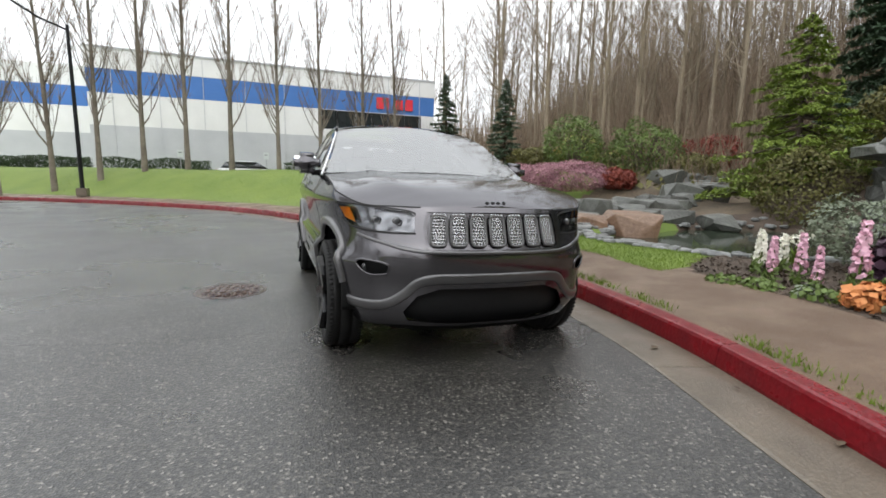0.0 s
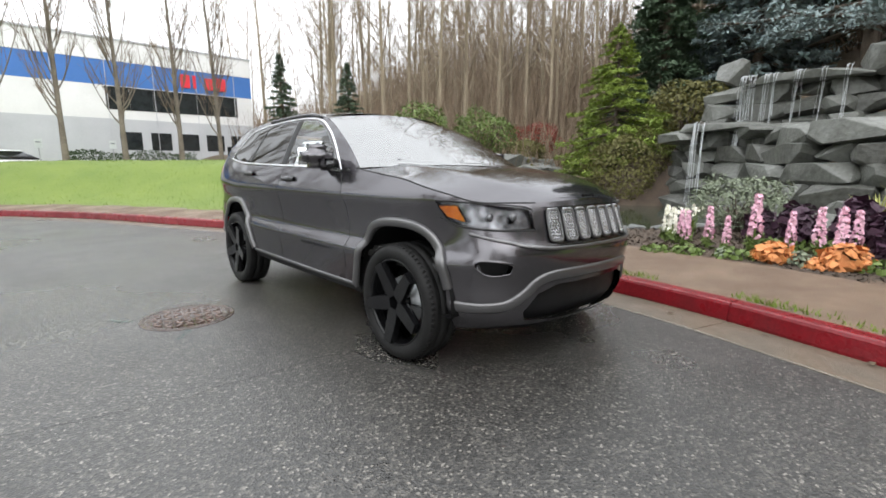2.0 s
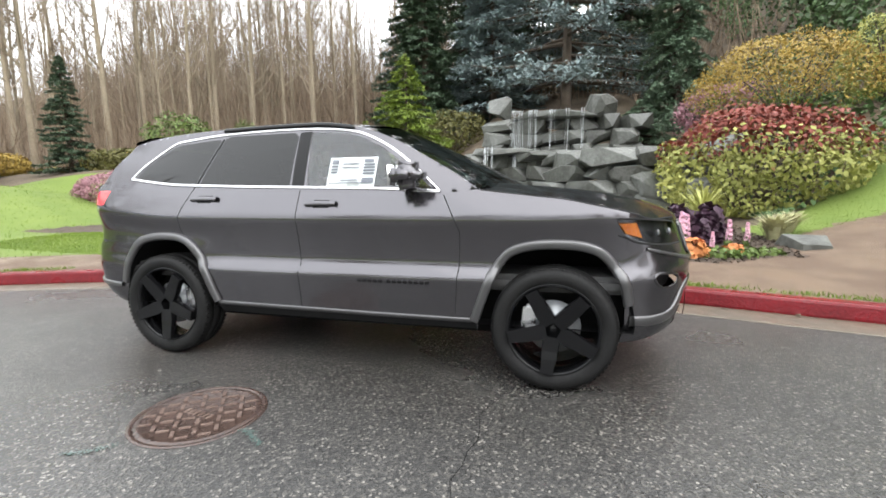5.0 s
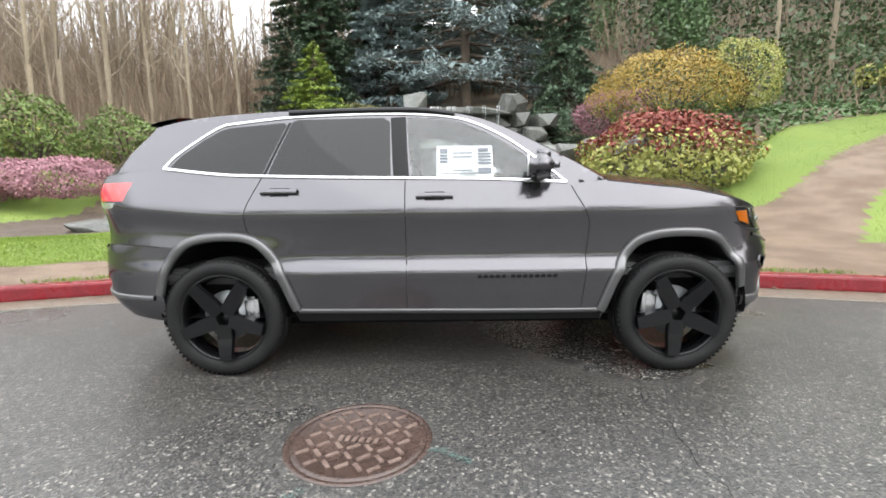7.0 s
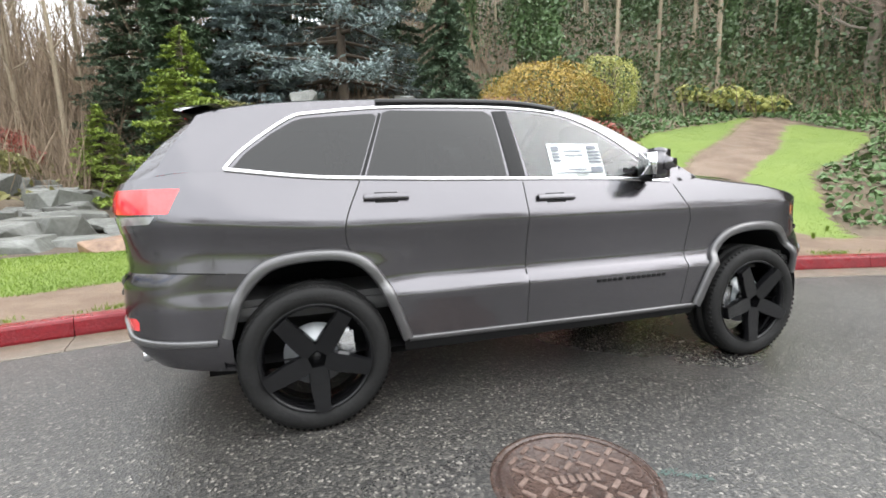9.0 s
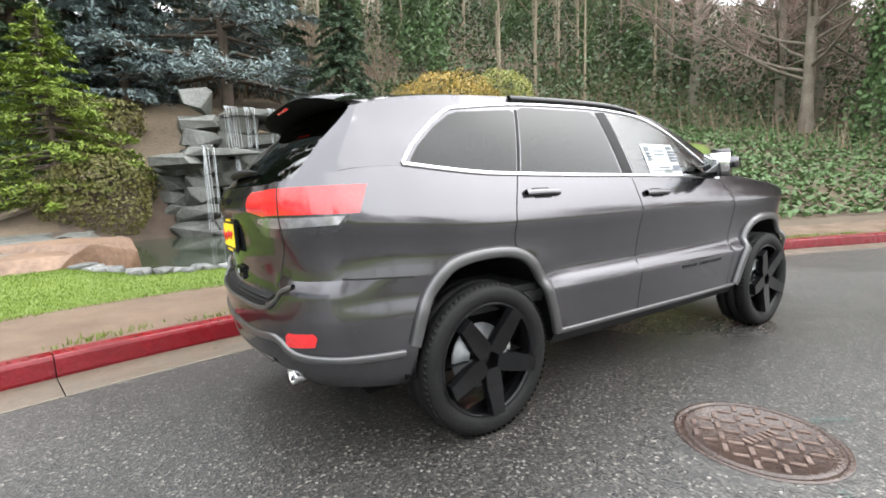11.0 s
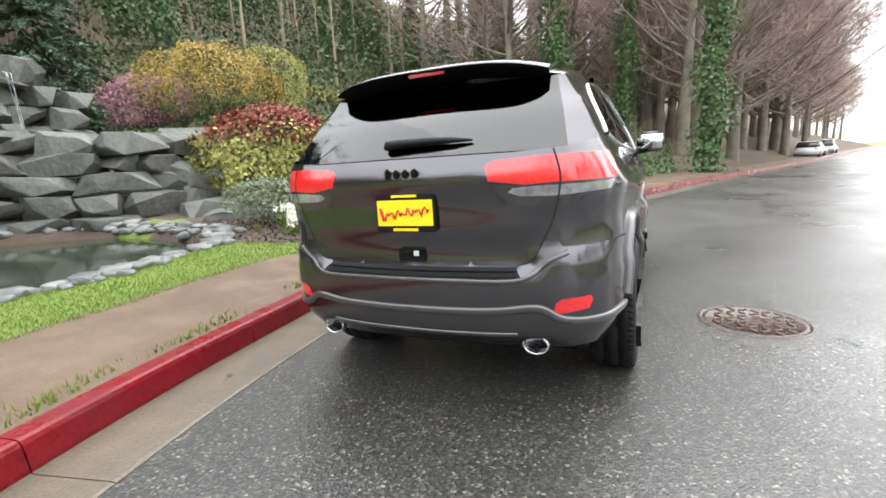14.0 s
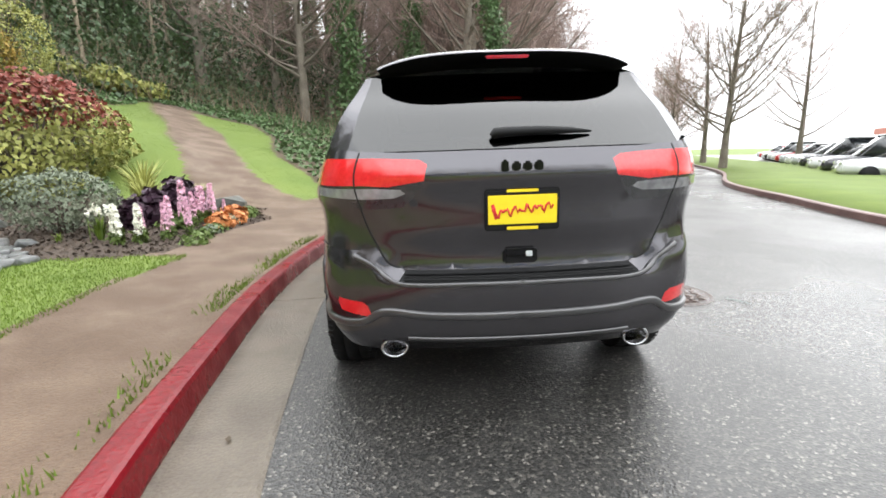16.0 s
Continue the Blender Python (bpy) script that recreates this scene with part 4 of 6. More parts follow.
def spoiler():
    v = []
    for x in np.linspace(-0.59, 0.59, 41):
        c = abs(x) / 0.59
        y1 = 2.165 - 0.1 * c ** 5
        zt = 1.738 - 0.05 * c ** 3
        drop = 0.035 * math.sqrt(max(0, 1 - c ** 7)) + 0.004
        zb = zt - 0.05 - drop
        u = (1.61 - zb) / 0.39
        yg = 2.0 + 0.34 * u + 0.1 * (0.6 + 0.4 * u) * (1 - (c * 0.98) ** 2) + 0.008
        v.append([(x, 1.9, zt - 0.012), (x, y1 - 0.06, zt - 0.03), (x, y1 - 0.012, zt - 0.043), (x, y1, zt - 0.052), (x, y1, zt - 0.052), (x, y1 - 0.004, zt - 0.06), (x * 0.995, y1 * 0.7 + yg * 0.3, zt - 0.058 - 0.35 * drop), (x * 0.99, y1 * 0.3 + yg * 0.7, zt - 0.058 - 0.75 * drop), (x * 0.985, yg - 0.02, zb - 0.008)])
    v = np.array(v)
    a, f = quads(v[:, :4])
    link_np("spoiler", a, f[:, ::-1], PAINT, car, "", True)
    a, f = quads(v[:, 4:])
    return link_np("spoiler_underside", a, f[:, ::-1], SHADE_BLACK, car, "gloss black spoiler underside", True)


under = spoiler()
part("brake_light", box((0.2, 0.014, 0.022), (0, 2.145, 1.672), 0.006), RED_LENS, under, "high red brake light")


v, f = tube([(0.11, 2.405, 1.27), (0.1, 2.412, 1.28), (0.05, 2.412, 1.285), (-0.1, 2.405, 1.287), (-0.22, 2.395, 1.285), (-0.31, 2.38, 1.28)], [0.016, 0.022, 0.02, 0.018, 0.013, 0.005], 8)
link_np("rear_wiper", v, f, BLACK, tailgate, "", True)


def on_tail(x, z, off=0.0):
    p = shell(np.array([s_r(abs(x))]), np.array([z]))[0]
    return (math.copysign(p[0], x) if x else 0.0, p[1] + off, z)


plate = part("plate_frame", box((0.31, 0.018, 0.165), on_tail(0, 0.975, 0.012), 0.006), BLACK, tailgate, "black plate frame")
py = on_tail(0, 0.975, 0.012)[1] + 0.0105
part("plate", box((0.285, 0.006, 0.115), (0, py, 0.975), 0.002), YELLOW, plate, "yellow dealer plate with red bar script")
wave = [(0.125 - 0.25 * i / 60, py + 0.004, 0.962 + 0.024 * i / 60 + 0.012 * math.sin(i * 0.95) * (1.5 if i < 8 else 0.8) + 0.009 * math.sin(i * 0.57 + 1) + 0.006 * math.sin(i * 1.7)) for i in range(61)]
v, f = tube(wave, 0.0042, 5)
link_np("script_bar", v, f, RED_INK, plate, "red scribbled bar of script")
part("script_bar", box((0.014, 0.003, 0.06), (0.117, py + 0.004, 0.968), 0.001, (0, 15, 0)), RED_INK, plate)
for z in (0.902, 1.05):
    part("frame_caption", box((0.13, 0.003, 0.012), (0, py + 0.0, z), 0.001), YELLOW, plate)
for i, (w, h) in enumerate(((0.03, 0.055), (0.036, 0.04), (0.036, 0.04), (0.036, 0.045))):
    part("badge_bar", box((w, 0.014, h), on_tail(0.072 - 0.046 * i, 1.148, 0.006), 0.008), GLOSS_BLACK, tailgate, "black raised badge bar")
    part("badge_bar", box((w * 0.8, 0.012, h * 0.5), (0.06 - 0.038 * i, -2.235, 1.052), 0.006, (-35, 0, 0)), GLOSS_BLACK, bumper_f, "black raised badge bar")
part("grab_recess", box((0.15, 0.03, 0.075), on_tail(0, 0.79, -0.004), 0.01), BLACK, tailgate, "black tailgate handle recess")
part("grab_handle", box((0.13, 0.02, 0.026), on_tail(0, 0.805, 0.014), 0.006), GLOSS_BLACK, tailgate)
part("white_tag", box((0.028, 0.004, 0.022), on_tail(-0.035, 0.80, 0.027), 0.002), PAPER, tailgate, "small white tag")


def pipe_tip(k):
    bm = bmesh.new()
    prof = [(0.052, 0.0), (0.055, 0.012), (0.051, 0.02), (0.045, 0.012), (0.043, -0.14)]
    ring = []
    for r, d in [(0.05, -0.14)] + prof:
        ring.append([bm.verts.new((k * 0.56 + 1.15 * r * math.cos(a), 2.345 + d, 0.39 + 0.85 * r * math.sin(a))) for a in np.linspace(0, 2 * math.pi, 20, endpoint=False)])
    for p, q in zip(ring, ring[1:]):
        for i in range(20):
            bm.faces.new((p[i], p[(i + 1) % 20], q[(i + 1) % 20], q[i]))
    return bm


both("exhaust_tip", pipe_tip, CHROME, label="chrome exhaust tip")


# grille slots
def slot(k):
    x0 = 0.128 * k
    w, zl, zh = 0.050, 0.795, 0.975
    pts = []
    for i in range(24):
        a = 2 * math.pi * i / 24
        ca, sa = math.cos(a), math.sin(a)
        px = x0 + w * np.sign(ca) * abs(ca) ** 0.45
        pz = (zl + zh) / 2 + (zh - zl) / 2 * np.sign(sa) * abs(sa) ** 0.35
        pts.append(face_front(px, pz, 0.006))
    pts.append(pts[0])
    pts.append(pts[1])
    v, f = tube(pts, 0.008, 6)
    ring = link_np("grille_ring", v, f, PAINT_FLARE, bumper_f, "", True)
    back = [face_front(x0 + a, b, -0.004) for a, b in ((-w, zl), (w, zl), (w, zh), (-w, zh))]
    link("slot_back", back, [(0, 1, 2, 3)], BLACK, ring)
    h = Heap()
    for r in range(10):
        zz = zl + 0.012 + r * 0.0185
        for c in range(5):
            xx = x0 - w + 0.012 + c * 0.021 + (r % 2) * 0.0105
            if xx > x0 + w - 0.006:
                continue
            hexa = [face_front(xx + 0.0098 * math.cos(a), zz + 0.0098 * math.sin(a), 0.004) for a in np.arange(0.5, 7, 1.0) * math.pi / 3]
            hv, hf = tube(hexa, 0.0028, 4)
            h.add(hv, hf)
    h.done("grille_mesh", BRIGHT, ring, "bright honeycomb insert")


def face_front(x, z, off):
    p = shell(np.array([s_f(min(abs(x), 0.6))]), np.array([z]))[0]
    return (math.copysign(p[0], x) if x else 0.0, p[1] - off, z)


for k in range(-3, 4):
    slot(k)


# wheels
def lathe(profile, seg=48):
    pr = np.asarray(profile)
    a = np.linspace(0, 2 * np.pi, seg, endpoint=False)
    v = np.stack([np.broadcast_to(pr[:, 0][:, None], (len(pr), seg)), pr[:, 1][:, None] * np.cos(a), pr[:, 1][:, None] * np.sin(a)], -1)
    n = len(pr)
    f = [(i * seg + j, i * seg + (j + 1) % seg, (i + 1) * seg + (j + 1) % seg, (i + 1) * seg + j) for i in range(n - 1) for j in range(seg)]
    return v.reshape(-1, 3), f


def spoke(angle):
    """One broad tapering spoke, dished towards the hub."""
    bm = bmesh.new()
    secs = []
    for r, w, d in ((0.04, 0.044, 0.062), (0.08, 0.052, 0.066), (0.13, 0.052, 0.072), (0.18, 0.048, 0.080), (0.235, 0.042, 0.088), (0.268, 0.042, 0.092)):
        secs.append([bm.verts.new((-x, y, r)) for x, y in ((-d - 0.0, -w * 0.82), (-d + 0.006 - 0.012, 0.0), (-d, w * 0.82), (-d - 0.02, w), (-d - 0.055, w * 0.9), (-d - 0.055, -w * 0.9), (-d - 0.02, -w))])
    for p, q in zip(secs, secs[1:]):
        for i in range(7):
            bm.faces.new((p[i], q[i], q[(i + 1) % 7], p[(i + 1) % 7]))
    bm.faces.new(secs[0])
    bm.faces.new(secs[-1][::-1])
    bmesh.ops.transform(bm, verts=bm.verts[:], matrix=pose(0, 0, 0, angle))
    bmesh.ops.transform(bm, verts=bm.verts[:], matrix=Matrix.Diagonal((-1, 1, 1, 1)))
    bmesh.ops.recalc_face_normals(bm, faces=bm.faces[:])
    return bm


def wheel(first):
    """Centre at the origin, outer face towards -x."""
    w = new("wheel")
    w.parent = car
    tyre = [(0.105, 0.282), (0.118, 0.30), (0.122, 0.33), (0.112, 0.365), (0.09, 0.379), (0.045, 0.385), (0.042, 0.378), (0.034, 0.378), (0.031, 0.386), (-0.031, 0.386), (-0.034, 0.378), (-0.042, 0.378), (-0.045, 0.385), (-0.09, 0.379), (-0.104, 0.370), (-0.110, 0.366), (-0.118, 0.350), (-0.123, 0.335), (-0.121, 0.315), (-0.117, 0.30), (-0.111, 0.291), (-0.103, 0.283)]
    t = link("tyre", *lathe(tyre, 72), RUBBER, w, "black wet all-season tyre", True)
    h = Heap()
    for i in range(72):
        a = 2 * math.pi * i / 72
        for x0, x1, r in ((-0.112, -0.075, 0.3745), (0.075, 0.112, 0.3745)):
            v = [(x, r * math.cos(a + e) + 0.0, r * math.sin(a + e)) for x, e in ((x0, 0), (x1, 0.01), (x1, 0.05), (x0, 0.045))]
            v += [(x * 0.98, y * 1.013, z * 1.013) for x, y, z in v]
            h.add(v, [(4, 5, 6, 7), (0, 1, 5, 4), (1, 2, 6, 5), (2, 3, 7, 6), (3, 0, 4, 7)])
    h.done("tread_block", RUBBER, t)["kind"] = "stuff"
    link("rim", *lathe([(0.10, 0.282), (0.10, 0.265), (-0.03, 0.255), (-0.085, 0.262), (-0.100, 0.268), (-0.110, 0.277), (-0.106, 0.286)], 64), GLOSS_BLACK, w, "gloss black alloy rim", True)
    for i in range(5):
        part("spoke", spoke(180 + 72 * i), GLOSS_BLACK, w)
    link("hub_cap", *lathe([(-0.03, 0.075), (-0.066, 0.07), (-0.072, 0.04), (-0.08, 0.034), (-0.082, 0.0)], 24), GLOSS_BLACK, w, "", True)
    for i in range(5):
        a = math.radians(36 + 72 * i)
        part("lug_nut", ball(0.0115, (-0.072, 0.058 * math.sin(a), 0.058 * math.cos(a)), (1.3, 1, 1), 8), CHROME, w, "chrome lug nut", True)
    link("brake_disc", *lathe([(0.0, 0.165), (-0.012, 0.165), (-0.012, 0.09), (-0.022, 0.085), (-0.03, 0.05), (-0.03, 0.0)], 40), STEEL, w, "grey steel brake disc", True)
    part("brake_caliper", box((0.06, 0.09, 0.17), (-0.012, 0.155 if first else -0.155, 0.03), 0.02), BRIGHT, w)
    return w


def settle(ob):
    """Lifts the body over its wheels and draws the tail in."""
    for o in ob.children_recursive:
        if o.type != "MESH":
            continue
        v = np.empty(len(o.data.vertices) * 3, np.float32)
        o.data.vertices.foreach_get("co", v)
        v = v.reshape(-1, 3)
        y, z = v[:, 1].copy(), v[:, 2].copy()
        nose, tail_ = ss(-1.3, -2.0, y), ss(1.3, 2.1, y)
        v[:, 2] += 0.016 + 0.02 * nose * ss(0.35, 0.75, z) + 0.045 * tail_ * ss(0.55, 1.0, z) * (1 - ss(1.35, 1.6, z))
        v[:, 1] -= 0.045 * ss(1.6, 2.3, y)
        o.data.vertices.foreach_set("co", v.ravel())
        o.data.update()


def stand_wheels():
    for yy, front in ((-1.456, True), (1.456, False)):
        a = wheel(front)
        a.matrix_basis = pose(-0.846, yy, 0.386, 7 if front else -3)
        copy_thing(a, pose(0.846, yy, 0.386, 20, 0, 180))


# underside, wheel wells, cabin
part("underbody", box((1.5, 4.0, 0.36), (0, 0.08, 0.44), 0.05), SHADE_BLACK, car)
part("cabin_floor", box((1.72, 4.0, 0.1), (0, 0.05, 0.62), 0.03), CABIN, car)
vs_ = np.linspace(0, s_y(-1.86), 30)
vp = shell(vs_, np.full(30, 0.34))
vin = vp * np.array([0.93, 0.955, 1])
emit("front_valance", quads(np.stack([vp, vin + np.array([0, 0, -0.07]), vin * np.array([0.96, 0.98, 1]) + np.array([0, 0, -0.1])], 1)), SHADE_BLACK, whole=True, label="black chin under the front bumper")
for k in (-1, 1):
    for yy in (-1.44, 1.43):
        v, f = lathe([(-0.06, 0.485), (0.4, 0.485), (0.4, 0.0)], 40)
        v = v * np.array([1, 1, 1]) + np.array([-0.83, yy, 0.40])
        v[:, 2] = np.maximum(v[:, 2], 0.36)
        v = v * np.array([-k, 1, 1])
        link("wheel_well", v, f, BLACK, car, "", True)
part("dashboard", box((1.5, 0.45, 0.3), (0, -0.75, 1.08), 0.08), CABIN, car)
link_np("steering_wheel", *tube([(0.38 + 0.18 * math.cos(a), -0.42 + 0.07 * math.sin(a), 1.13 + 0.17 * math.sin(a)) for a in np.linspace(0, 2 * math.pi, 22)], 0.016, 6), BLACK, car, "", True)
for x, y in ((-0.38, 0.12), (0.38, 0.12), (-0.4, 1.0), (0.4, 1.0)):
    seat = part("seat", box((0.5, 0.5, 0.18), (x, y - 0.2, 0.80), 0.06), CABIN, car)
    part("backrest", box((0.48, 0.14, 0.58), (x, y + 0.12, 1.10), 0.06, (-14, 0, 0)), CABIN, seat)
    part("head_rest", box((0.26, 0.09, 0.16), (x, y + 0.23, 1.46), 0.04, (-10, 0, 0)), CABIN, seat)
part("parcel_shelf", box((1.3, 0.9, 0.04), (0, 1.85, 1.18), 0.01), CABIN, car)

# mirrors
def mirror(k):
    bm = bmesh.new()
    bmesh.ops.create_cube(bm, size=1, matrix=pose(k * 1.02, -0.575, 1.315, 0, 0, k * 6) @ Matrix.Diagonal((0.25, 0.19, 0.2, 1)))
    for v in bm.verts:
        if v.co.y < -0.55:
            v.co.z = 1.315 + (v.co.z - 1.315) * 0.72
            v.co.x = k * (0.99 + (abs(v.co.x) - 1.0) * 0.8)
    bmesh.ops.bevel(bm, geom=bm.edges[:], offset=0.055, segments=5, affect="EDGES")
    return bm


both("mirror_shell", mirror, PAINT)
both("mirror_foot", lambda k: box((0.17, 0.06, 0.05), (k * 0.9, -0.55, 1.235), 0.015), BLACK)
both("mirror_glass", lambda k: box((0.18, 0.004, 0.125), (k * 1.022, -0.4785, 1.315), 0.001, (0, 0, k * 6)), mat("mirror_silver", (0.8, 0.82, 0.82), (0.82, 0.84, 0.84), rough=0.02, metal=1.0))
for x0, x1 in ((0.62, 0.06), (-0.02, -0.58)):
    v, f = tube([(x0, -1.02, 1.262), ((x0 + x1) / 2, -1.05, 1.285), (x1, -1.0, 1.29)], 0.012, 6)
    link_np("wiper_blade", v, f, BLACK, car, "", True)

# price sticker in the door glass
sv = sheet([(0.07, 1.255), (0.07, 1.452), (-0.285, 1.45), (-0.285, 1.25)], [], 0.05, lambda p: upper(p[:, 0], p[:, 1]) + np.array([0.004, 0, 0]))["rest"]
sticker = link_np("window_sticker", sv[0] * np.array([-1, 1, 1]), sv[1], PAPER, door_f, "white price sticker with grey print")
for y0, z0, w, h in ((0.05, 1.435, 0.05, 0.03), (0.05, 1.395, 0.05, 0.012), (0.05, 1.375, 0.05, 0.012), (0.05, 1.355, 0.05, 0.012), (-0.19, 1.437, 0.07, 0.022), (-0.19, 1.405, 0.085, 0.012), (-0.19, 1.385, 0.085, 0.012),
                     (-0.19, 1.365, 0.085, 0.012), (-0.19, 1.345, 0.085, 0.012), (-0.19, 1.31, 0.085, 0.03), (-0.03, 1.41, 0.13, 0.008), (-0.03, 1.385, 0.13, 0.008), (-0.03, 1.3, 0.13, 0.008), (0.05, 1.28, 0.32, 0.006)):
    q = np.array([(y0, z0), (y0 - w, z0), (y0 - w, z0 - h), (y0, z0 - h)])
    p = upper(q[:, 0], q[:, 1]) + np.array([0.012, 0, 0])
    link("print_bar", p * np.array([-1, 1, 1]), [(0, 1, 2, 3)], INK, sticker)


settle(car)
stand_wheels()


# ---- rocks, pond and waterfall ----
def rock_mesh(seed, points=20, flat=0.8):
    """A broken, angular block about a metre across."""
    r = random.Random(seed)
    bm = bmesh.new()
    for _ in range(points):
        p = Vector((r.uniform(-1, 1), r.uniform(-1, 1), r.uniform(-1, 1)))
        p = p / max(abs(p.x), abs(p.y), abs(p.z)) * r.uniform(0.44, 0.56)
        bm.verts.new((p.x, p.y, p.z * flat))
    bmesh.ops.convex_hull(bm, input=bm.verts[:])
    for v in [v for v in bm.verts if not v.link_faces]:
        bm.verts.remove(v)
    bmesh.ops.dissolve_limit(bm, angle_limit=radians(14), verts=bm.verts[:], edges=bm.edges[:])
    bmesh.ops.bevel(bm, geom=bm.edges[:], offset=0.012, segments=1, affect="EDGES")
    me = bpy.data.meshes.new("rock")
    bm.to_mesh(me)
    bm.free()
    return me


ROCKS = [rock_mesh(i + 3, 16 + 3 * i) for i in range(7)]
BROWNS = [rock_mesh(i + 40) for i in range(2)]
STONES = [rock_mesh(i + 60, 40, 0.6) for i in range(5)]
for me in ROCKS:
    me.materials.append(ROCK)
for me in BROWNS:
    me.materials.append(ROCK_BROWN)
for me in STONES:
    me.materials.append(PEBBLE)
    me.polygons.foreach_set("use_smooth", np.ones(len(me.polygons), dtype=bool))
rnd = random.Random(11)


def put(name, me, at, size, turn=(0, 0, 0), parent=None):
    ob = new(name, me)
    ob.matrix_basis = pose(*at, *turn) @ Matrix.Diagonal((*size, 1))
    if parent:
        ob.parent = parent
    return ob


def rock(me, at, size, turn, label="grey-green lichen-stained boulder set in the ground"):
    return tagged(put("boulder", me, at, size, turn), label, "boulder", "boulders by the pond")


pond = []
for k in range(72):
    a = 2 * math.pi * k / 72
    r = 1.03 * (1 + 0.10 * math.sin(2 * a + 0.6) + 0.06 * math.sin(3 * a) + 0.04 * math.sin(5 * a + 1))
    r2 = math.hypot(3.15 * math.cos(a), 2.7 * math.sin(a))
    b = math.atan2(2.7 * math.sin(a), 3.15 * math.cos(a))
    pond.append((7.6 + r * r2 * math.cos(b), 1.4 + r * r2 * math.sin(b), 0.06))
tagged(link("pond", pond, [tuple(range(72))], WATER), "still dark green pond water reflecting the rocks", "pond", kind="structure")
edging = thing("pebble_edging", (0, 0, 0.0), "row of grey river stones along the pond", "stones", turn=0)
for k in range(72):
    x, y, _ = pond[k]
    for j in range(4):
        if x < 6.4 or y < -0.6 or rnd.random() < 0.25:
            s = rnd.uniform(0.1, 0.24)
            o = rnd.uniform(-0.05, 0.38)
            dx, dy = (x - 7.6) / 3.2, (y - 1.4) / 2.7
            px, py = x + dx * o + rnd.uniform(-0.1, 0.1), y + dy * o + rnd.uniform(-0.1, 0.1)
            put("stone", rnd.choice(STONES), (px, py, max(0.06, ground_at(px, py)) + s * 0.12), (s * 1.3, s, s * 0.9), (0, 0, rnd.uniform(0, 360)), edging)

wall_line = spline([(12.0, 2.2), (11.4, 1.7), (11.2, 1.0), (11.0, 0.4), (10.4, -0.3), (9.6, -0.9), (8.9, -1.6), (8.5, -2.3), (8.6, -3.0), (8.9, -3.7), (9.6, -4.6)], 0.1)
rock_wall = thing("rock_wall", (0, 0, 0), "stacked grey-green boulder wall behind the pond", "rock wall")
wl_s = np.concatenate([[0], np.cumsum(np.linalg.norm(np.diff(wall_line, axis=0), axis=1))])
for tier in range(5):
    s = rnd.uniform(-0.3, 0.0)
    while s < wl_s[-1]:
        w = rnd.uniform(0.6, 1.45)
        c = s + w / 2
        x, y = np.interp(c, wl_s, wall_line[:, 0]), np.interp(c, wl_s, wall_line[:, 1])
        top = 1.95
        z = 0.14 + tier * 0.41
        back = 0.15 * tier
        if z < top:
            i = min(len(wall_line) - 2, max(0, int(c / wl_s[-1] * (len(wall_line) - 2))))
            t = wall_line[i + 1] - wall_line[i]
            face = math.degrees(math.atan2(t[1], t[0])) + 90
            put("boulder", rnd.choice(ROCKS), (x + back + rnd.uniform(-0.1, 0.1), y - 0.05 * tier, z + 0.08), (rnd.uniform(0.75, 1.0), w * 1.02, rnd.uniform(0.5, 0.66)), (rnd.uniform(-5, 5), rnd.uniform(-6, 6), face + rnd.uniform(-9, 9) + (180 if rnd.random() < 0.5 else 0)), rock_wall)
        s += w * 0.93
for tier in range(4):
    y = 1.5
    while y > -3.2:
        w = rnd.uniform(0.6, 1.3)
        put("boulder", rnd.choice(ROCKS), (12.35 + 0.13 * tier + rnd.uniform(-0.12, 0.12), y - w / 2, 1.75 + 0.45 * tier), (1.1, w * 1.05, rnd.uniform(0.55, 0.7)), (rnd.uniform(-5, 5), rnd.uniform(-5, 5), rnd.uniform(-10, 10) + (180 if rnd.random() < 0.5 else 0)), rock_wall)
        y -= w * 0.93
for x, y, z, a, b, c, t in ((12.7, 0.98, 3.7, 0.8, 0.75, 1.05, 10), (12.5, -0.75, 3.37, 1.3, 2.6, 0.3, 0), (12.5, -2.3, 3.6, 0.8, 0.9, 0.9, 30), (11.6, 0.7, 2.22, 1.3, 1.9, 0.26, 10), (11.7, 1.6, 2.0, 1.5, 1.2, 0.5, -20), (10.9, -0.6, 2.02, 1.6, 1.8, 0.4, 0), (10.6, -2.0, 1.95, 1.6, 1.7, 0.45, 10),
                            (9.9, -3.4, 1.5, 1.5, 1.6, 1.2, 35), (9.0, -3.2, 0.9, 1.3, 1.4, 1.5, 10), (8.9, -4.2, 0.75, 1.3, 1.2, 1.4, 50), (10.2, -5.0, 2.0, 1.3, 1.6, 1.0, 0), (7.6, -2.9, 0.35, 1.3, 1.1, 0.7, 70), (6.6, -2.3, 0.3, 0.9, 0.7, 0.45, 20)):
    put("boulder", ROCKS[int(abs(x * 7 + y * 3)) % 7], (x, y, z), (a, b, c), (0, 0, t), rock_wall)


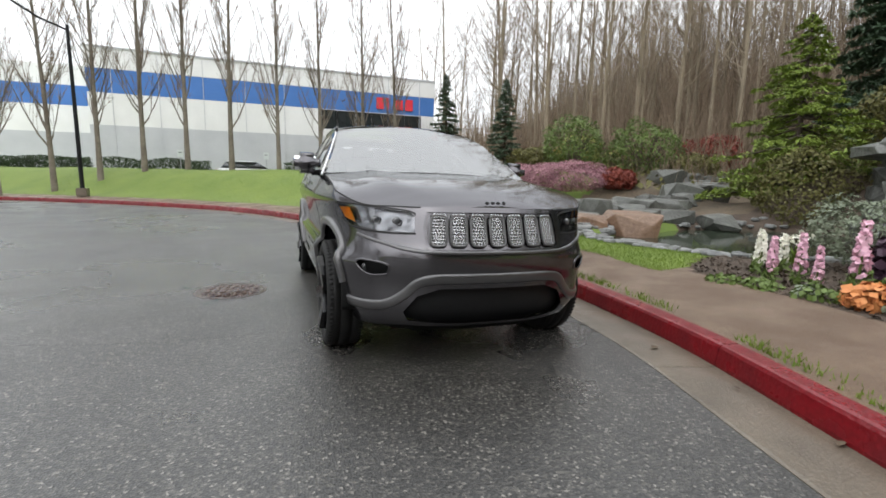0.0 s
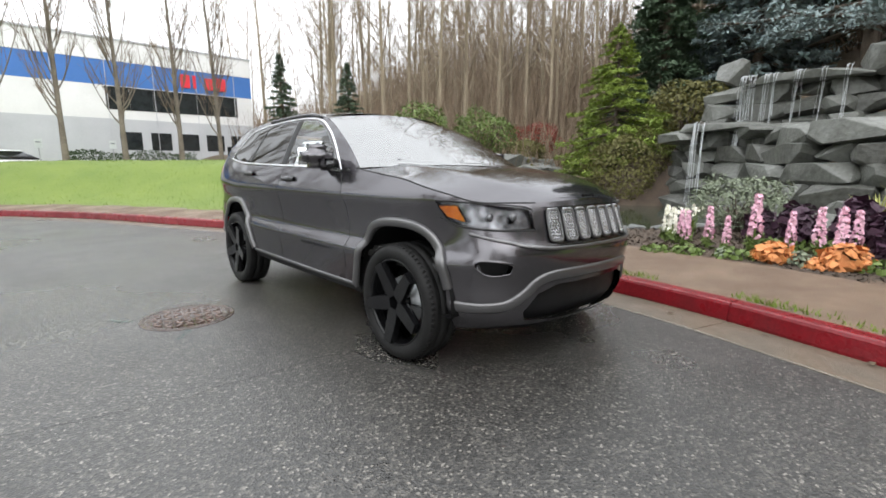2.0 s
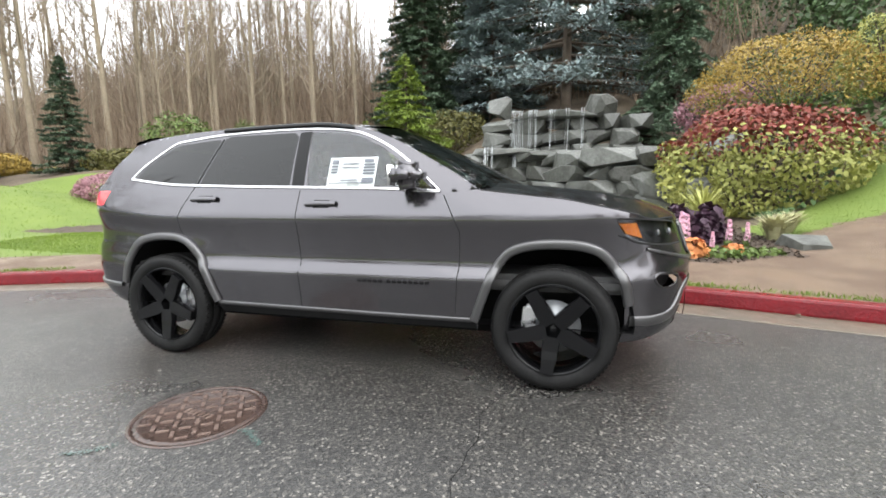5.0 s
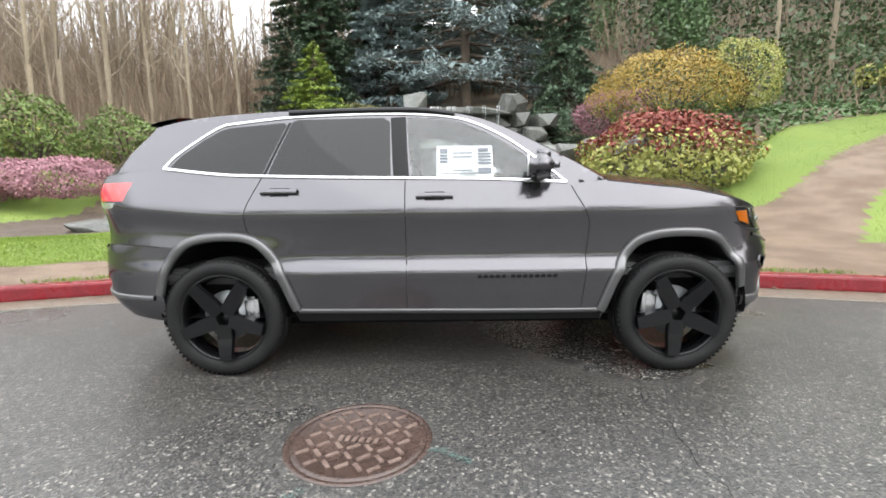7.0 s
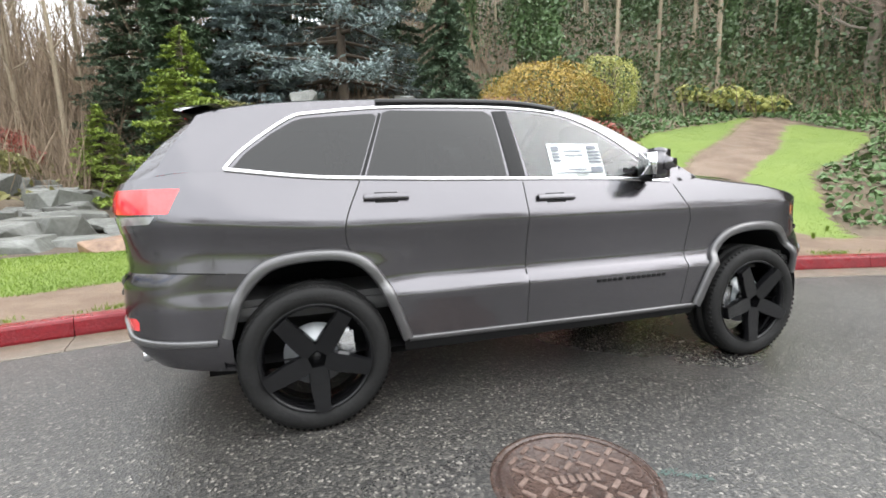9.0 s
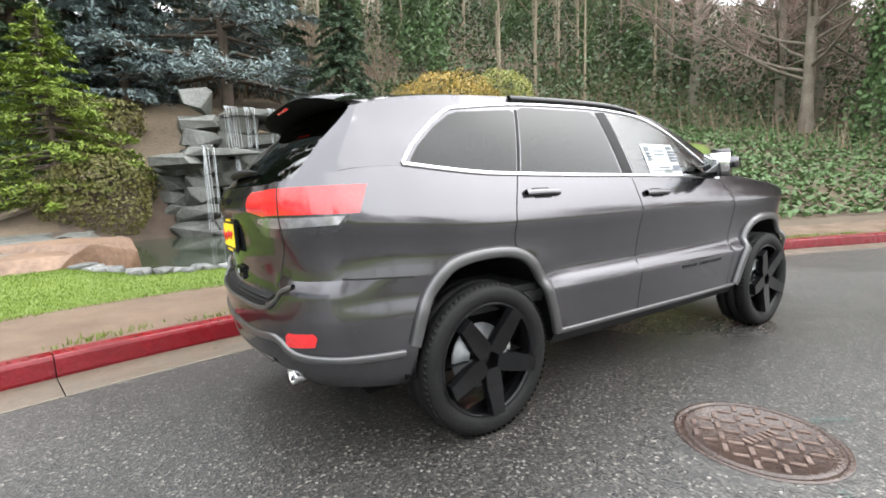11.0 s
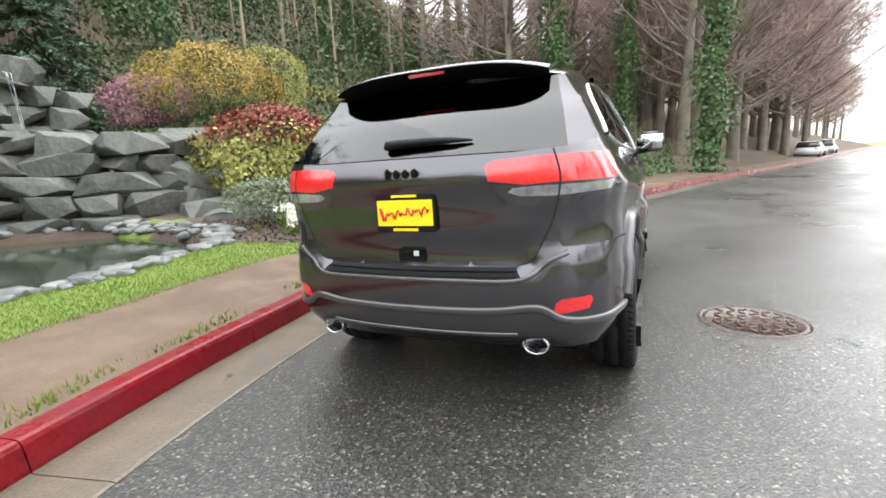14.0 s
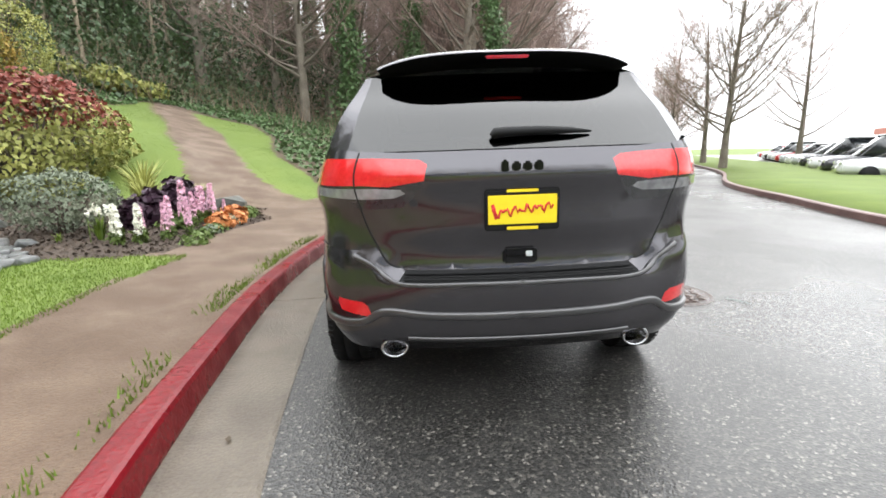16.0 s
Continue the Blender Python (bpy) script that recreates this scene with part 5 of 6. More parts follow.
def water_sheet(name, x, y0, y1, zt, zb, n):
    """Separate falling strands over a lip."""
    h = Heap()
    for _ in range(n):
        y = rnd.uniform(y0, y1)
        w = rnd.uniform(0.008, 0.022)
        b = zb + rnd.uniform(0, 0.25) * (zt - zb)
        pts = [(x + 0.12, y, zt + 0.02), (x - 0.04, y + rnd.uniform(-.02, .02), zt - 0.03), (x - 0.12, y + rnd.uniform(-.04, .04), zt - 0.3 * (zt - b)), (x - 0.2, y + rnd.uniform(-.06, .06), b)]
        v, f = tube(pts, [w * 0.5, w * 0.5, w * 0.42, w * 0.3], 5)
        h.add(v, f)
    return tagged(h.done(name, FALL, None, "", True), "thin white strands of falling water", "waterfall")


for y0, y1, n in ((0.1, 0.55, 18), (-0.35, -0.05, 12), (-0.9, -0.7, 5), (-1.3, -1.2, 3), (-1.75, -1.6, 4)):
    water_sheet("waterfall", 11.75, y0, y1, 3.5, 2.1, n)
for x0, y0, y1 in ((10.85, 0.95, 1.2), (11.3, 0.22, 0.36)):
    water_sheet("waterfall", x0, y0, y1, 2.34, 0.05, 10)

for x, y, s, t in ((6.1, 3.6, 1.0, 20), (5.1, 3.9, 0.8, 60)):
    rock(BROWNS[int(t) % 2], (x, y, 0.22), (1.5 * s, 1.0 * s, 0.8 * s), (0, 0, 90 + t), "rust-brown flat boulder at the pond's end")
for x, y, z, a, b, c, t in ((7.0, 4.3, 0.25, 1.6, 1.0, 0.75, 30), (5.9, 4.9, 0.25, 1.5, 1.0, 0.5, 70), (5.6, 6.9, 0.3, 1.4, 0.9, 0.5, 100), (8.3, 4.6, 0.3, 1.2, 0.9, 0.6, 0), (9.2, 3.9, 0.25, 1.1, 0.9, 0.5, 50), (5.5, 5.6, 0.3, 1.0, 0.8, 0.6, 10), (6.6, 6.2, 0.45, 1.2, 0.9, 0.7, 40), (6.9, 7.4, 0.45, 1.1, 0.9, 0.6, 80)):
    rock(ROCKS[int(x * 5) % 7], (x, y, z), (a, b, c), (0, 0, t))
for k in range(46):
    u = k / 46
    x, y = 7.2 + 10.5 * u + rnd.uniform(-0.7, 0.7), 5.6 + 5.6 * u + rnd.uniform(-0.9, 0.9)
    s = rnd.uniform(0.5, 1.1)
    rock(ROCKS[k % 7], (x, y, ground_at(x, y) + 0.12 * s), (s * 1.3, s, s * 0.75), (0, 0, rnd.uniform(0, 360)), "grey boulder along the dry cascade")


# ---- plants ----
def lumps(n, radii, seed, inner=0.75):
    """Points through the outer part of a lumpy ellipsoid, with outward normals."""
    r = np.random.default_rng(seed)
    d = r.normal(size=(n, 3))
    d /= np.linalg.norm(d, axis=1)[:, None]
    ph = r.uniform(0, 6.28, (6, 3))
    k = np.ones(n)
    for i in range(6):
        k += 0.055 * np.sin(d @ (r.normal(size=3) * 4.5) + ph[i, 0])
    return d * (k * r.uniform(inner, 1.03, n) ** 0.6)[:, None] * np.asarray(radii), d


def shrub(name, at, radii, material, n, size, label, category="shrub", second=None, stem=False, seed=0, aspect=0.55, core=None):
    """Leaves in an uneven crown on branching stems; second: (material, share of the top)."""
    ob = thing(name, at, label, category)
    c, d = lumps(n, radii, seed + 5)
    c[:, 2] += radii[2] * (1.15 if stem else 0.86)
    keep = c[:, 2] > 0.02
    c, d = c[keep], d[keep]
    if second:
        top = d[:, 2] + rng.normal(size=len(d)) * 0.18 > second[1]
        v, f = leaves(c[top], size, normals=d[top] + [0, 0, 0.4], aspect=aspect)
        link_np("leaf_crown", v, f, second[0], ob)
        c, d = c[~top], d[~top]
    v, f = leaves(c, size, normals=d + [0, 0, 0.3], aspect=aspect)
    link_np("leaf_crown", v, f, material, ob)
    h = Heap()
    q = random.Random(seed)
    for k in range(26):
        a, w = q.uniform(0, 6.28), q.uniform(0.2, 0.8)
        e = (radii[0] * w * math.cos(a), radii[1] * w * math.sin(a), radii[2] * q.uniform(0.9, 1.6))
        tv, tf = tube([(0.12 * e[0], 0.12 * e[1], -0.05), (e[0] * 0.45, e[1] * 0.45, e[2] * 0.5), e], [0.03 * radii[2], 0.022 * radii[2], 0.006], 5)
        h.add(tv, tf)
    h.done("stem", BARK_DARK, ob)
    return ob


def conifer(name, at, height, radius, material, label, seed, droop=0.25, n_per=26, clear=0.06, size=0.2, bark=BARK_DARK, power=0.85, gap=1.0):
    ob = thing(name, at, label, "tree")
    r = np.random.default_rng(seed)
    tv, tf = tube([(0, 0, -0.3), (0.05, 0, height * 0.5), (0, 0, height)], [0.035 * height * 0.6, 0.02 * height * 0.6, 0.01], 8)
    link_np("trunk", tv, tf, bark, ob, "", True)
    cs, ns, h = [], [], Heap()
    z = clear * height
    while z < height * 0.985:
        L0 = radius * (1 - z / height) ** power + 0.06
        for k in range(int(7 + 3 * (1 - z / height))):
            a = r.uniform(0, 6.283)
            L = L0 * r.uniform(0.72, 1.12)
            out = np.array([math.cos(a), math.sin(a), 0])
            zz = z + r.uniform(-0.1, 0.1) * radius * 0.4
            pts = [np.array([0, 0, zz]) + out * L * u + np.array([0, 0, -droop * L * u ** 1.5 + 0.12 * L * u ** 4]) for u in (0, 0.35, 0.7, 1.0)]
            bv, bf = tube(pts, [0.02 * L + 0.008, 0.014 * L + 0.005, 0.008 * L + 0.003, 0.003], 4)
            h.add(bv, bf)
            m = max(8, int(2.6 * n_per * L / radius))
            u = r.uniform(0.15, 1.02, m) ** 0.7
            side = np.array([-out[1], out[0], 0])
            wide = r.normal(size=m) * 0.17 * L * (1.12 - u)
            p = np.array([0, 0, zz]) + out * (L * u)[:, None] + side * wide[:, None]
            p[:, 2] += -droop * L * u ** 1.5 + 0.12 * L * u ** 4 + r.normal(size=m) * 0.022 * L
            cs.append(p)
            ns.append(np.broadcast_to([0, 0, 1.0], p.shape) + out * 0.25)
        z += gap * 0.085 * height ** 0.6 * (0.45 + 0.75 * (1 - z / height))
    v, f = leaves(np.concatenate(cs), size, normals=np.concatenate(ns), aspect=0.24, jitter=0.55)
    link_np("needle_crown", v, f, material, ob)
    h.done("bough", bark, ob)
    return ob


def bare_tree(name, height, radius, label, seed, bark, twig, limbs=26, start=0.25, rise=0.8, reach=0.2, twigs=9, ivy=0, fork=False):
    """A leafless tree: tapered trunk, rising limbs, fine twigs; ivy: leaves that wrap its trunk."""
    ob = thing(name, (0, 0, 0), label, "tree")
    q = np.random.default_rng(seed)
    H, T = Heap(), Heap()
    bend = q.normal(size=2) * 0.03 * height
    spine = [np.array([bend[0] * u * u, bend[1] * u * u, height * u - 0.3 * (u == 0)]) for u in np.linspace(0, 1, 9)]
    rad = [radius * (1.25 if i == 0 else 1 - 0.93 * i / 8) for i in range(9)]
    v, f = tube(spine, rad, 8)
    H.add(v, f)
    sp = np.array(spine)
    for k in range(limbs):
        u = start + (0.97 - start) * (k + q.uniform(0, 1)) / limbs
        base = np.array([np.interp(u, np.linspace(0, 1, 9), sp[:, i]) for i in range(3)])
        a = q.uniform(0, 6.283)
        L = height * reach * (1.15 - 0.75 * u) * q.uniform(0.7, 1.3)
        out = np.array([math.cos(a), math.sin(a), 0])
        up = rise * q.uniform(0.7, 1.2)
        pts = [base + out * L * w + np.array([0, 0, L * up * w ** 1.35]) for w in np.linspace(0, 1, 5)]
        r0 = max(0.012, radius * (1 - u) * 0.42)
        v, f = tube(pts, np.linspace(r0, 0.006, 5), 5)
        H.add(v, f)
        for j in range(twigs):
            w = q.uniform(0.25, 1)
            b = base + out * L * w + np.array([0, 0, L * up * w ** 1.35])
            dd = out * q.uniform(0.1, 0.8) + q.normal(size=3) * 0.45 + np.array([0, 0, up * 0.9])
            l2 = L * q.uniform(0.22, 0.5)
            e = b + dd * l2
            m = (b + e) / 2 + q.normal(size=3) * 0.06 * l2
            v, f = tube([b, m, e], [0.011, 0.008, 0.004], 3)
            T.add(v, f)
            for _ in range(3):
                e2 = m + (dd + q.normal(size=3) * 0.6) * l2 * 0.6
                v, f = tube([m, (m + e2) / 2 + q.normal(size=3) * 0.03 * l2, e2], [0.007, 0.005, 0.003], 3)
                T.add(v, f)
    H.done("trunk", bark, ob, "", True)
    T.done("twig_crown", twig, ob)
    if ivy:
        w = q.uniform(0, 0.78, ivy)
        a = q.uniform(0, 6.283, ivy)
        rr = radius * (1.1 - 0.5 * w) + np.abs(q.normal(size=ivy)) * 0.38 * (1.15 - w) * (1 + 0.7 * np.sin(w * 25 + a))
        c = np.stack([np.interp(w, np.linspace(0, 1, 9), sp[:, 0]) + rr * np.cos(a), np.interp(w, np.linspace(0, 1, 9), sp[:, 1]) + rr * np.sin(a), w * height], 1)
        v, f = leaves(c, 0.2, normals=np.stack([np.cos(a), np.sin(a), 0.3 + 0 * a], 1), aspect=0.8)
        link_np("ivy_coat", v, f, LEAF_IVY, ob, "ivy climbing the trunk")
    return ob


def plant(first, spots, group=""):
    """The built thing at the first spot (x, y, turn, scale), copies at the rest."""
    if group:
        first["group"] = group
    for i, (x, y, t, k) in enumerate(spots):
        m = pose(x, y, ground_at(x, y) - 0.05, 0, 0, t) @ Matrix.Scale(k, 4)
        if i:
            c = copy_thing(first, pose(x, y, ground_at(x, y) - 0.05, 0, 0, t))
            c.scale = (k, k, k)
    x, y, t, k = spots[0]
    first.matrix_basis = pose(x, y, ground_at(x, y) - 0.05, 0, 0, t) @ Matrix.Scale(k, 4)


g = ground_at
conifer("lime_conifer", (12.4, 4.3, g(12.4, 4.3) - 0.1), 5.9 - g(12.4, 4.3), 2.4, NEEDLE_LIME, "lime-green soft conifer beside the rock wall", 3, droop=0.3, n_per=90, size=0.17, gap=1.35)
conifer("lime_conifer", (17.4, 8.2, g(17.4, 8.2) - 0.1), 3.4, 1.5, NEEDLE_LIME, "small yellow-green garden conifer", 4, n_per=40, size=0.17)
conifer("blue_spruce", (19.5, -1.0, g(19.5, -1) - 0.1), 12.5, 5.6, NEEDLE_BLUE, "large blue-grey spruce with layered boughs", 5, droop=0.2, n_per=150, clear=0.12, size=0.25, power=0.6, gap=2.0)
conifer("green_conifer", (17.2, -5.3, g(17.2, -5.3) - 0.1), 7.5, 2.3, NEEDLE_GREEN, "dense grey-green weeping conifer", 6, droop=0.65, n_per=70, size=0.24)
for i, (x, y, h, r) in enumerate(((23, 4.5, 15, 4.2), (26, 8.5, 16, 4.2), (20.5, 2.6, 10, 3.0), (26, -4, 15, 4), (25, 1.5, 17, 4.5), (18.5, 5.5, 13, 2.3))):
    conifer("dark_fir", (x, y, g(x, y) - 0.1), h, r, NEEDLE_DARK if i != 2 else NEEDLE_BLUE, "tall dark fir at the wood's edge", 20 + i, droop=0.35, n_per=60, size=0.36)
conifer("small_fir", (7.5, 19.3, g(7.5, 19.3) - 0.1), 5.6, 1.35, NEEDLE_DARK, "young dark fir on the lawn berm", 31, n_per=36, size=0.2)
conifer("small_fir", (9.8, 16.9, g(9.8, 16.9) - 0.1), 4.4, 1.15, NEEDLE_DARK, "short dark fir behind the car", 32, n_per=32, size=0.19)
conifer("low_conifer", (13.5, -3.6, g(13.5, -3.6)), 1.3, 1.5, NEEDLE_GREEN, "low spreading evergreen above the wall", 33, n_per=40, size=0.16, power=0.5)

shrub("golden_shrub", (11.6, -7.1, g(11.6, -7.1)), (1.6, 2.3, 1.15), LEAF_GREEN, 15000, 0.075, "clipped golden twiggy shrub, green on one side", second=(LEAF_YELLOW, -0.45), seed=1)
shrub("golden_shrub", (11.2, -9.1, g(11.2, -9.1)), (1.2, 1.1, 1.15), LEAF_VARIEG, 6000, 0.07, "rounded yellow-green clipped shrub", seed=2)
shrub("red_tipped_shrub", (8.0, -5.3, g(8, -5.3) - 0.05), (1.5, 2.0, 1.22), LEAF_VARIEG, 12000, 0.12, "variegated shrub with red new growth on top", second=(LEAF_RED, 0.42), seed=3)
shrub("round_bush", (4.85, -1.7, g(4.85, -1.7)), (0.62, 0.62, 0.36), LEAF_SILVER, 3600, 0.05, "rounded grey-green bush on a short dark stem", stem=True, seed=4, second=(LEAF_SILVER, 0.2))
shrub("pink_heather", (9.6, 11.0, g(9.6, 11.0) - 0.1), (1.7, 1.6, 0.62), LEAF_PINK, 14000, 0.075, "mounded pink heather in bloom", seed=5)
shrub("pink_heather", (8.4, 12.6, g(8.4, 12.6) - 0.1), (1.6, 1.4, 0.6), LEAF_PINK, 11000, 0.075, "mounded pink heather in bloom", seed=7)
shrub("pink_heather", (13.4, -6.0, g(13.4, -6)), (1.4, 1.4, 0.9), LEAF_PINK, 5000, 0.1, "dusky pink heather behind the wall", seed=6)
for i, (x, y, rx_, rz, m) in enumerate(((11.2, 13.0, 1.3, 1.25, LEAF_GREEN), (14.1, 11.9, 1.5, 1.2, LEAF_GREEN), (12.6, 14.6, 1.0, 0.85, LEAF_VARIEG), (18, 11.8, 1.5, 0.9, LEAF_RED), (10.9, 9.6, 0.6, 0.4, LEAF_RED), (13.2, 16.4, 1.5, 0.55, LEAF_YELLOW), (15.6, 14.2, 1.6, 0.6, LEAF_VARIEG), (10.6, 15.2, 1.2, 0.5, LEAF_MOSS), (8.9, -3.9, 0.5, 0.45, LEAF_VARIEG), (16.3, 3.6, 1.4, 1.0, LEAF_MOSS), (15.2, 10.3, 0.9, 0.6, LEAF_MOSS), (9.6, 20.5, 1.0, 0.5, LEAF_YELLOW))):
    shrub("rhododendron" if i < 3 else "low_shrub", (x, y, g(x, y) - 0.05), (rx_, rx_, rz), m, 4200, 0.13, "rounded evergreen shrub with yellowing leaves" if i < 3 else "low mounded garden shrub among rocks", seed=50 + i)
shrub("creeper_mound", (11.9, 3.4, 0.1), (1.35, 1.25, 1.2), LEAF_MOSS, 9000, 0.09, "olive-brown creeper spilling down the bank", seed=70)


# flower bed
def spike(seed, material, tall):
    ob = thing("flower_spike", (0, 0, 0), "pink flower spike in the bed", "flower", "bed flowers")
    q = np.random.default_rng(seed)
    v, f = tube([(0, 0, -0.02), (0.01, 0, tall)], [0.012, 0.006], 5)
    link_np("stalk", v, f, LEAF_GREEN, ob)
    n = 170
    z = q.uniform(0.32, 1.02, n)
    a = q.uniform(0, 6.283, n)
    r = 0.062 * (1.12 - z) ** 0.6
    v, f = leaves(np.stack([r * np.cos(a), r * np.sin(a), z * tall], 1), 0.05, normals=np.stack([np.cos(a), np.sin(a), 0.3 + 0 * a], 1), aspect=0.7)
    link_np("petals", v, f, material, ob)
    z = q.uniform(0, 0.4, 40)
    a = q.uniform(0, 6.283, 40)
    v, f = leaves(np.stack([0.06 * np.cos(a), 0.06 * np.sin(a), z * tall], 1), 0.12, normals=np.stack([np.cos(a), np.sin(a), 0.2 + 0 * a], 1), aspect=0.3)
    link_np("foliage", v, f, LEAF_GREEN, ob)
    return ob


def clump(name, material, label, size, radii, n, seed, category="plant", aspect=0.8):
    ob = thing(name, (0, 0, 0), label, category, "bed plants")
    c, d = lumps(n, radii, seed, 0.4)
    c[:, 2] += radii[2] * 0.75
    v, f = leaves(c[c[:, 2] > 0], size, normals=d[c[:, 2] > 0] + [0, 0, 0.6], aspect=aspect)
    link_np("foliage", v, f, material, ob)
    return ob


def tuft(material, label, seed, tall, n=150, spread=0.5):
    ob = thing("grass_tuft", (0, 0, 0), label, "grass", "bed grasses")
    q = np.random.default_rng(seed)
    h = Heap()
    for _ in range(n):
        a, l = q.uniform(0, 6.283), tall * q.uniform(0.6, 1.1)
        o = np.array([math.cos(a), math.sin(a), 0]) * spread * q.uniform(0.2, 1)
        s = np.array([-math.sin(a), math.cos(a), 0]) * 0.012
        p = [np.array([0, 0, 0.0]) + o * 0.1, o * 0.45 + np.array([0, 0, l * 0.65]), o + np.array([0, 0, l * 0.85])]
        h.add([p[0] - s, p[0] + s, p[1] + s, p[1] - s], [(0, 1, 2, 3)])
        h.add([p[1] - s, p[1] + s, p[2] + s * 0.1, p[2] - s * 0.1], [(0, 1, 2, 3)])
    h.done("blade_fan", material, ob)
    return ob


plant(spike(1, PETAL_PINK, 0.55), [(3.55, -1.55, 0, 0.9), (3.62, -1.78, 50, 1.0), (3.66, -2.26, 20, 1.28), (3.5, -2.02, 90, 0.85), (3.7, -2.6, 10, 0.95), (3.72, -2.85, 200, 1.05), (3.62, -3.05, 120, 1.1), (3.8, -3.15, 40, 1.0), (3.75, -1.4, 10, 0.85), (3.95, -3.75, 70, 0.8), (3.6, -3.45, 150, 0.6), (4.0, -4.0, 20, 0.7)])
plant(spike(2, PETAL_WHITE, 0.5), [(3.72, -1.3, 0, 1.0), (3.9, -1.15, 50, 1.0), (4.0, -1.35, 50, 0.9)])
plant(clump("coral_bells", LEAF_ORANGE, "ruffled orange-leaved plant at the bed's edge", 0.1, (0.2, 0.2, 0.15), 260, 3), [(3.3, -2.55, 0, 1), (3.34, -3.15, 60, 1.1), (3.2, -2.95, 20, 0.6), (3.5, -3.7, 10, 0.7)])
plant(clump("silver_plant", LEAF_SILVER, "small silvery rosette plant", 0.06, (0.14, 0.14, 0.11), 220, 4), [(3.28, -2.82, 0, 1), (3.25, -2.1, 40, 0.8)])
plant(clump("low_green_plant", LEAF_GREEN, "low dark green bedding plant", 0.06, (0.2, 0.2, 0.08), 240, 5), [(3.25, -1.7, 0, 1), (3.3, -2.2, 30, 1.1), (3.35, -3.5, 0, 1.2), (3.4, -3.8, 80, 1.1), (3.15, -1.35, 80, 0.9), (3.9, -2.4, 80, 1.3), (4.1, -2.9, 20, 1.4), (3.5, -4.1, 20, 1.0)])
plant(clump("purple_kale", LEAF_PURPLE, "tall dark purple kale on a stalk", 0.13, (0.2, 0.2, 0.32), 380, 6), [(4.2, -2.55, 0, 1), (4.15, -3.1, 50, 1.15), (4.3, -3.55, 20, 1.15), (4.3, -2.15, 90, 0.85), (4.0, -3.35, 9, 0.9)])
plant(tuft(STRAW, "fan of yellow-green strappy leaves", 7, 1.0), [(4.9, -3.6, 0, 1.0), (4.7, -3.2, 70, 0.7)])
plant(tuft(mat("dry_grass", (0.28, 0.27, 0.14), (0.45, 0.43, 0.24), rough=0.8), "pale fine grass mound", 8, 0.5, 320, 0.42), [(4.5, -4.5, 0, 1.0), (5.1, -4.9, 30, 0.9)])
plant(tuft(GRASS_BLADE, "daffodil clump beside the round bush", 9, 0.35, 40, 0.15), [(4.2, -1.35, 0, 1.0), (4.5, -1.1, 0, 0.5), (1.9, -6.2, 0, 0.5), (2.3, -7.1, 40, 0.5)])
for x, y, z in ((4.15, -1.3, 0.62), (4.25, -1.4, 0.66), (4.22, -1.2, 0.6), (4.1, -1.42, 0.64)):
    d = thing("daffodil", (x, y, z), "white daffodil in bloom", "flower", "daffodils")
    v, f = leaves(rng.normal(size=(14, 3)) * 0.022, 0.06, aspect=0.7)
    link_np("petals", v, f, PETAL_WHITE, d)
    v, f = tube([(0, 0, -0.42), (0, 0, 0)], 0.006, 4)
    link_np("stalk", v, f, LEAF_GREEN, d)
rock(ROCKS[2], (4.0, -4.7, 0.3), (0.6, 0.5, 0.4), (0, 0, 30), "pale flat stone at the bed's corner")


# grass blades, ivy carpet, litter
def scatter(n, box_, ok, seed):
    q = np.random.default_rng(seed)
    out = []
    while len(out) < n:
        x, y = q.uniform(box_[0], box_[1]), q.uniform(box_[2], box_[3])
        dd = (KERB[:, 0] - x) ** 2 + (KERB[:, 1] - y) ** 2
        i = int(dd.argmin())
        d = (x - KERB[i, 0]) * KERB_N[i, 0] + (y - KERB[i, 1]) * KERB_N[i, 1]
        if d > 0.2 and ok(x, y, d):
            out.append((x, y, height(x, y, d)))
    return np.array(out)


def blades(name, p, tall, material, label, kind_word):
    n = len(p)
    a = rng.uniform(0, 6.283, n)
    s = np.stack([np.cos(a), np.sin(a), 0 * a], 1) * (0.12 * tall + 0.0008)
    lean = rng.normal(size=(n, 3)) * 0.3
    lean[:, 2] = 1
    t = p + lean * (tall * rng.uniform(0.6, 1.3, n))[:, None]
    v = np.stack([p - s, p + s, t], 1).reshape(-1, 3)
    return tagged(link_np(name, v, np.arange(3 * n).reshape(-1, 3), material), label, kind_word, kind="stuff")


lawn_ok = lambda x, y, d: zone_of(x, y, d) == 0 and pond_edge(x, y) > 1.12
blades("lawn_grass", scatter(60000, (2.0, 6.0, -1.5, 9.0), lawn_ok, 1), 0.024, GRASS_BLADE, "short bright green lawn grass", "grass")
blades("lawn_grass", scatter(24000, (1.0, 13.0, -17.0, -4.6), lawn_ok, 2), 0.02, GRASS_BLADE, "bright green lawn beside the winding path", "grass")
blades("berm_grass", scatter(12000, (-12.0, 8.0, 6.0, 24.0), lawn_ok, 3), 0.05, GRASS_BLADE, "green grass on the lawn berm", "grass")
blades("kerb_weeds", scatter(2600, (-1.0, 2.4, -9.0, 7.0), lambda x, y, d: d < 0.21 + 0.2 * rng.random() ** 2 and noise.noise(Vector((x * 1.3, y * 1.3, 0))) > -0.12 + 0.3 * rng.random(), 4), 0.04, GRASS_BLADE, "weeds and moss behind the kerb", "weeds")
ivy = scatter(42000, (-2.0, 22.0, -32.0, -5.0), lambda x, y, d: zone_of(x, y, d) == 3 and d > 2.0, 5)
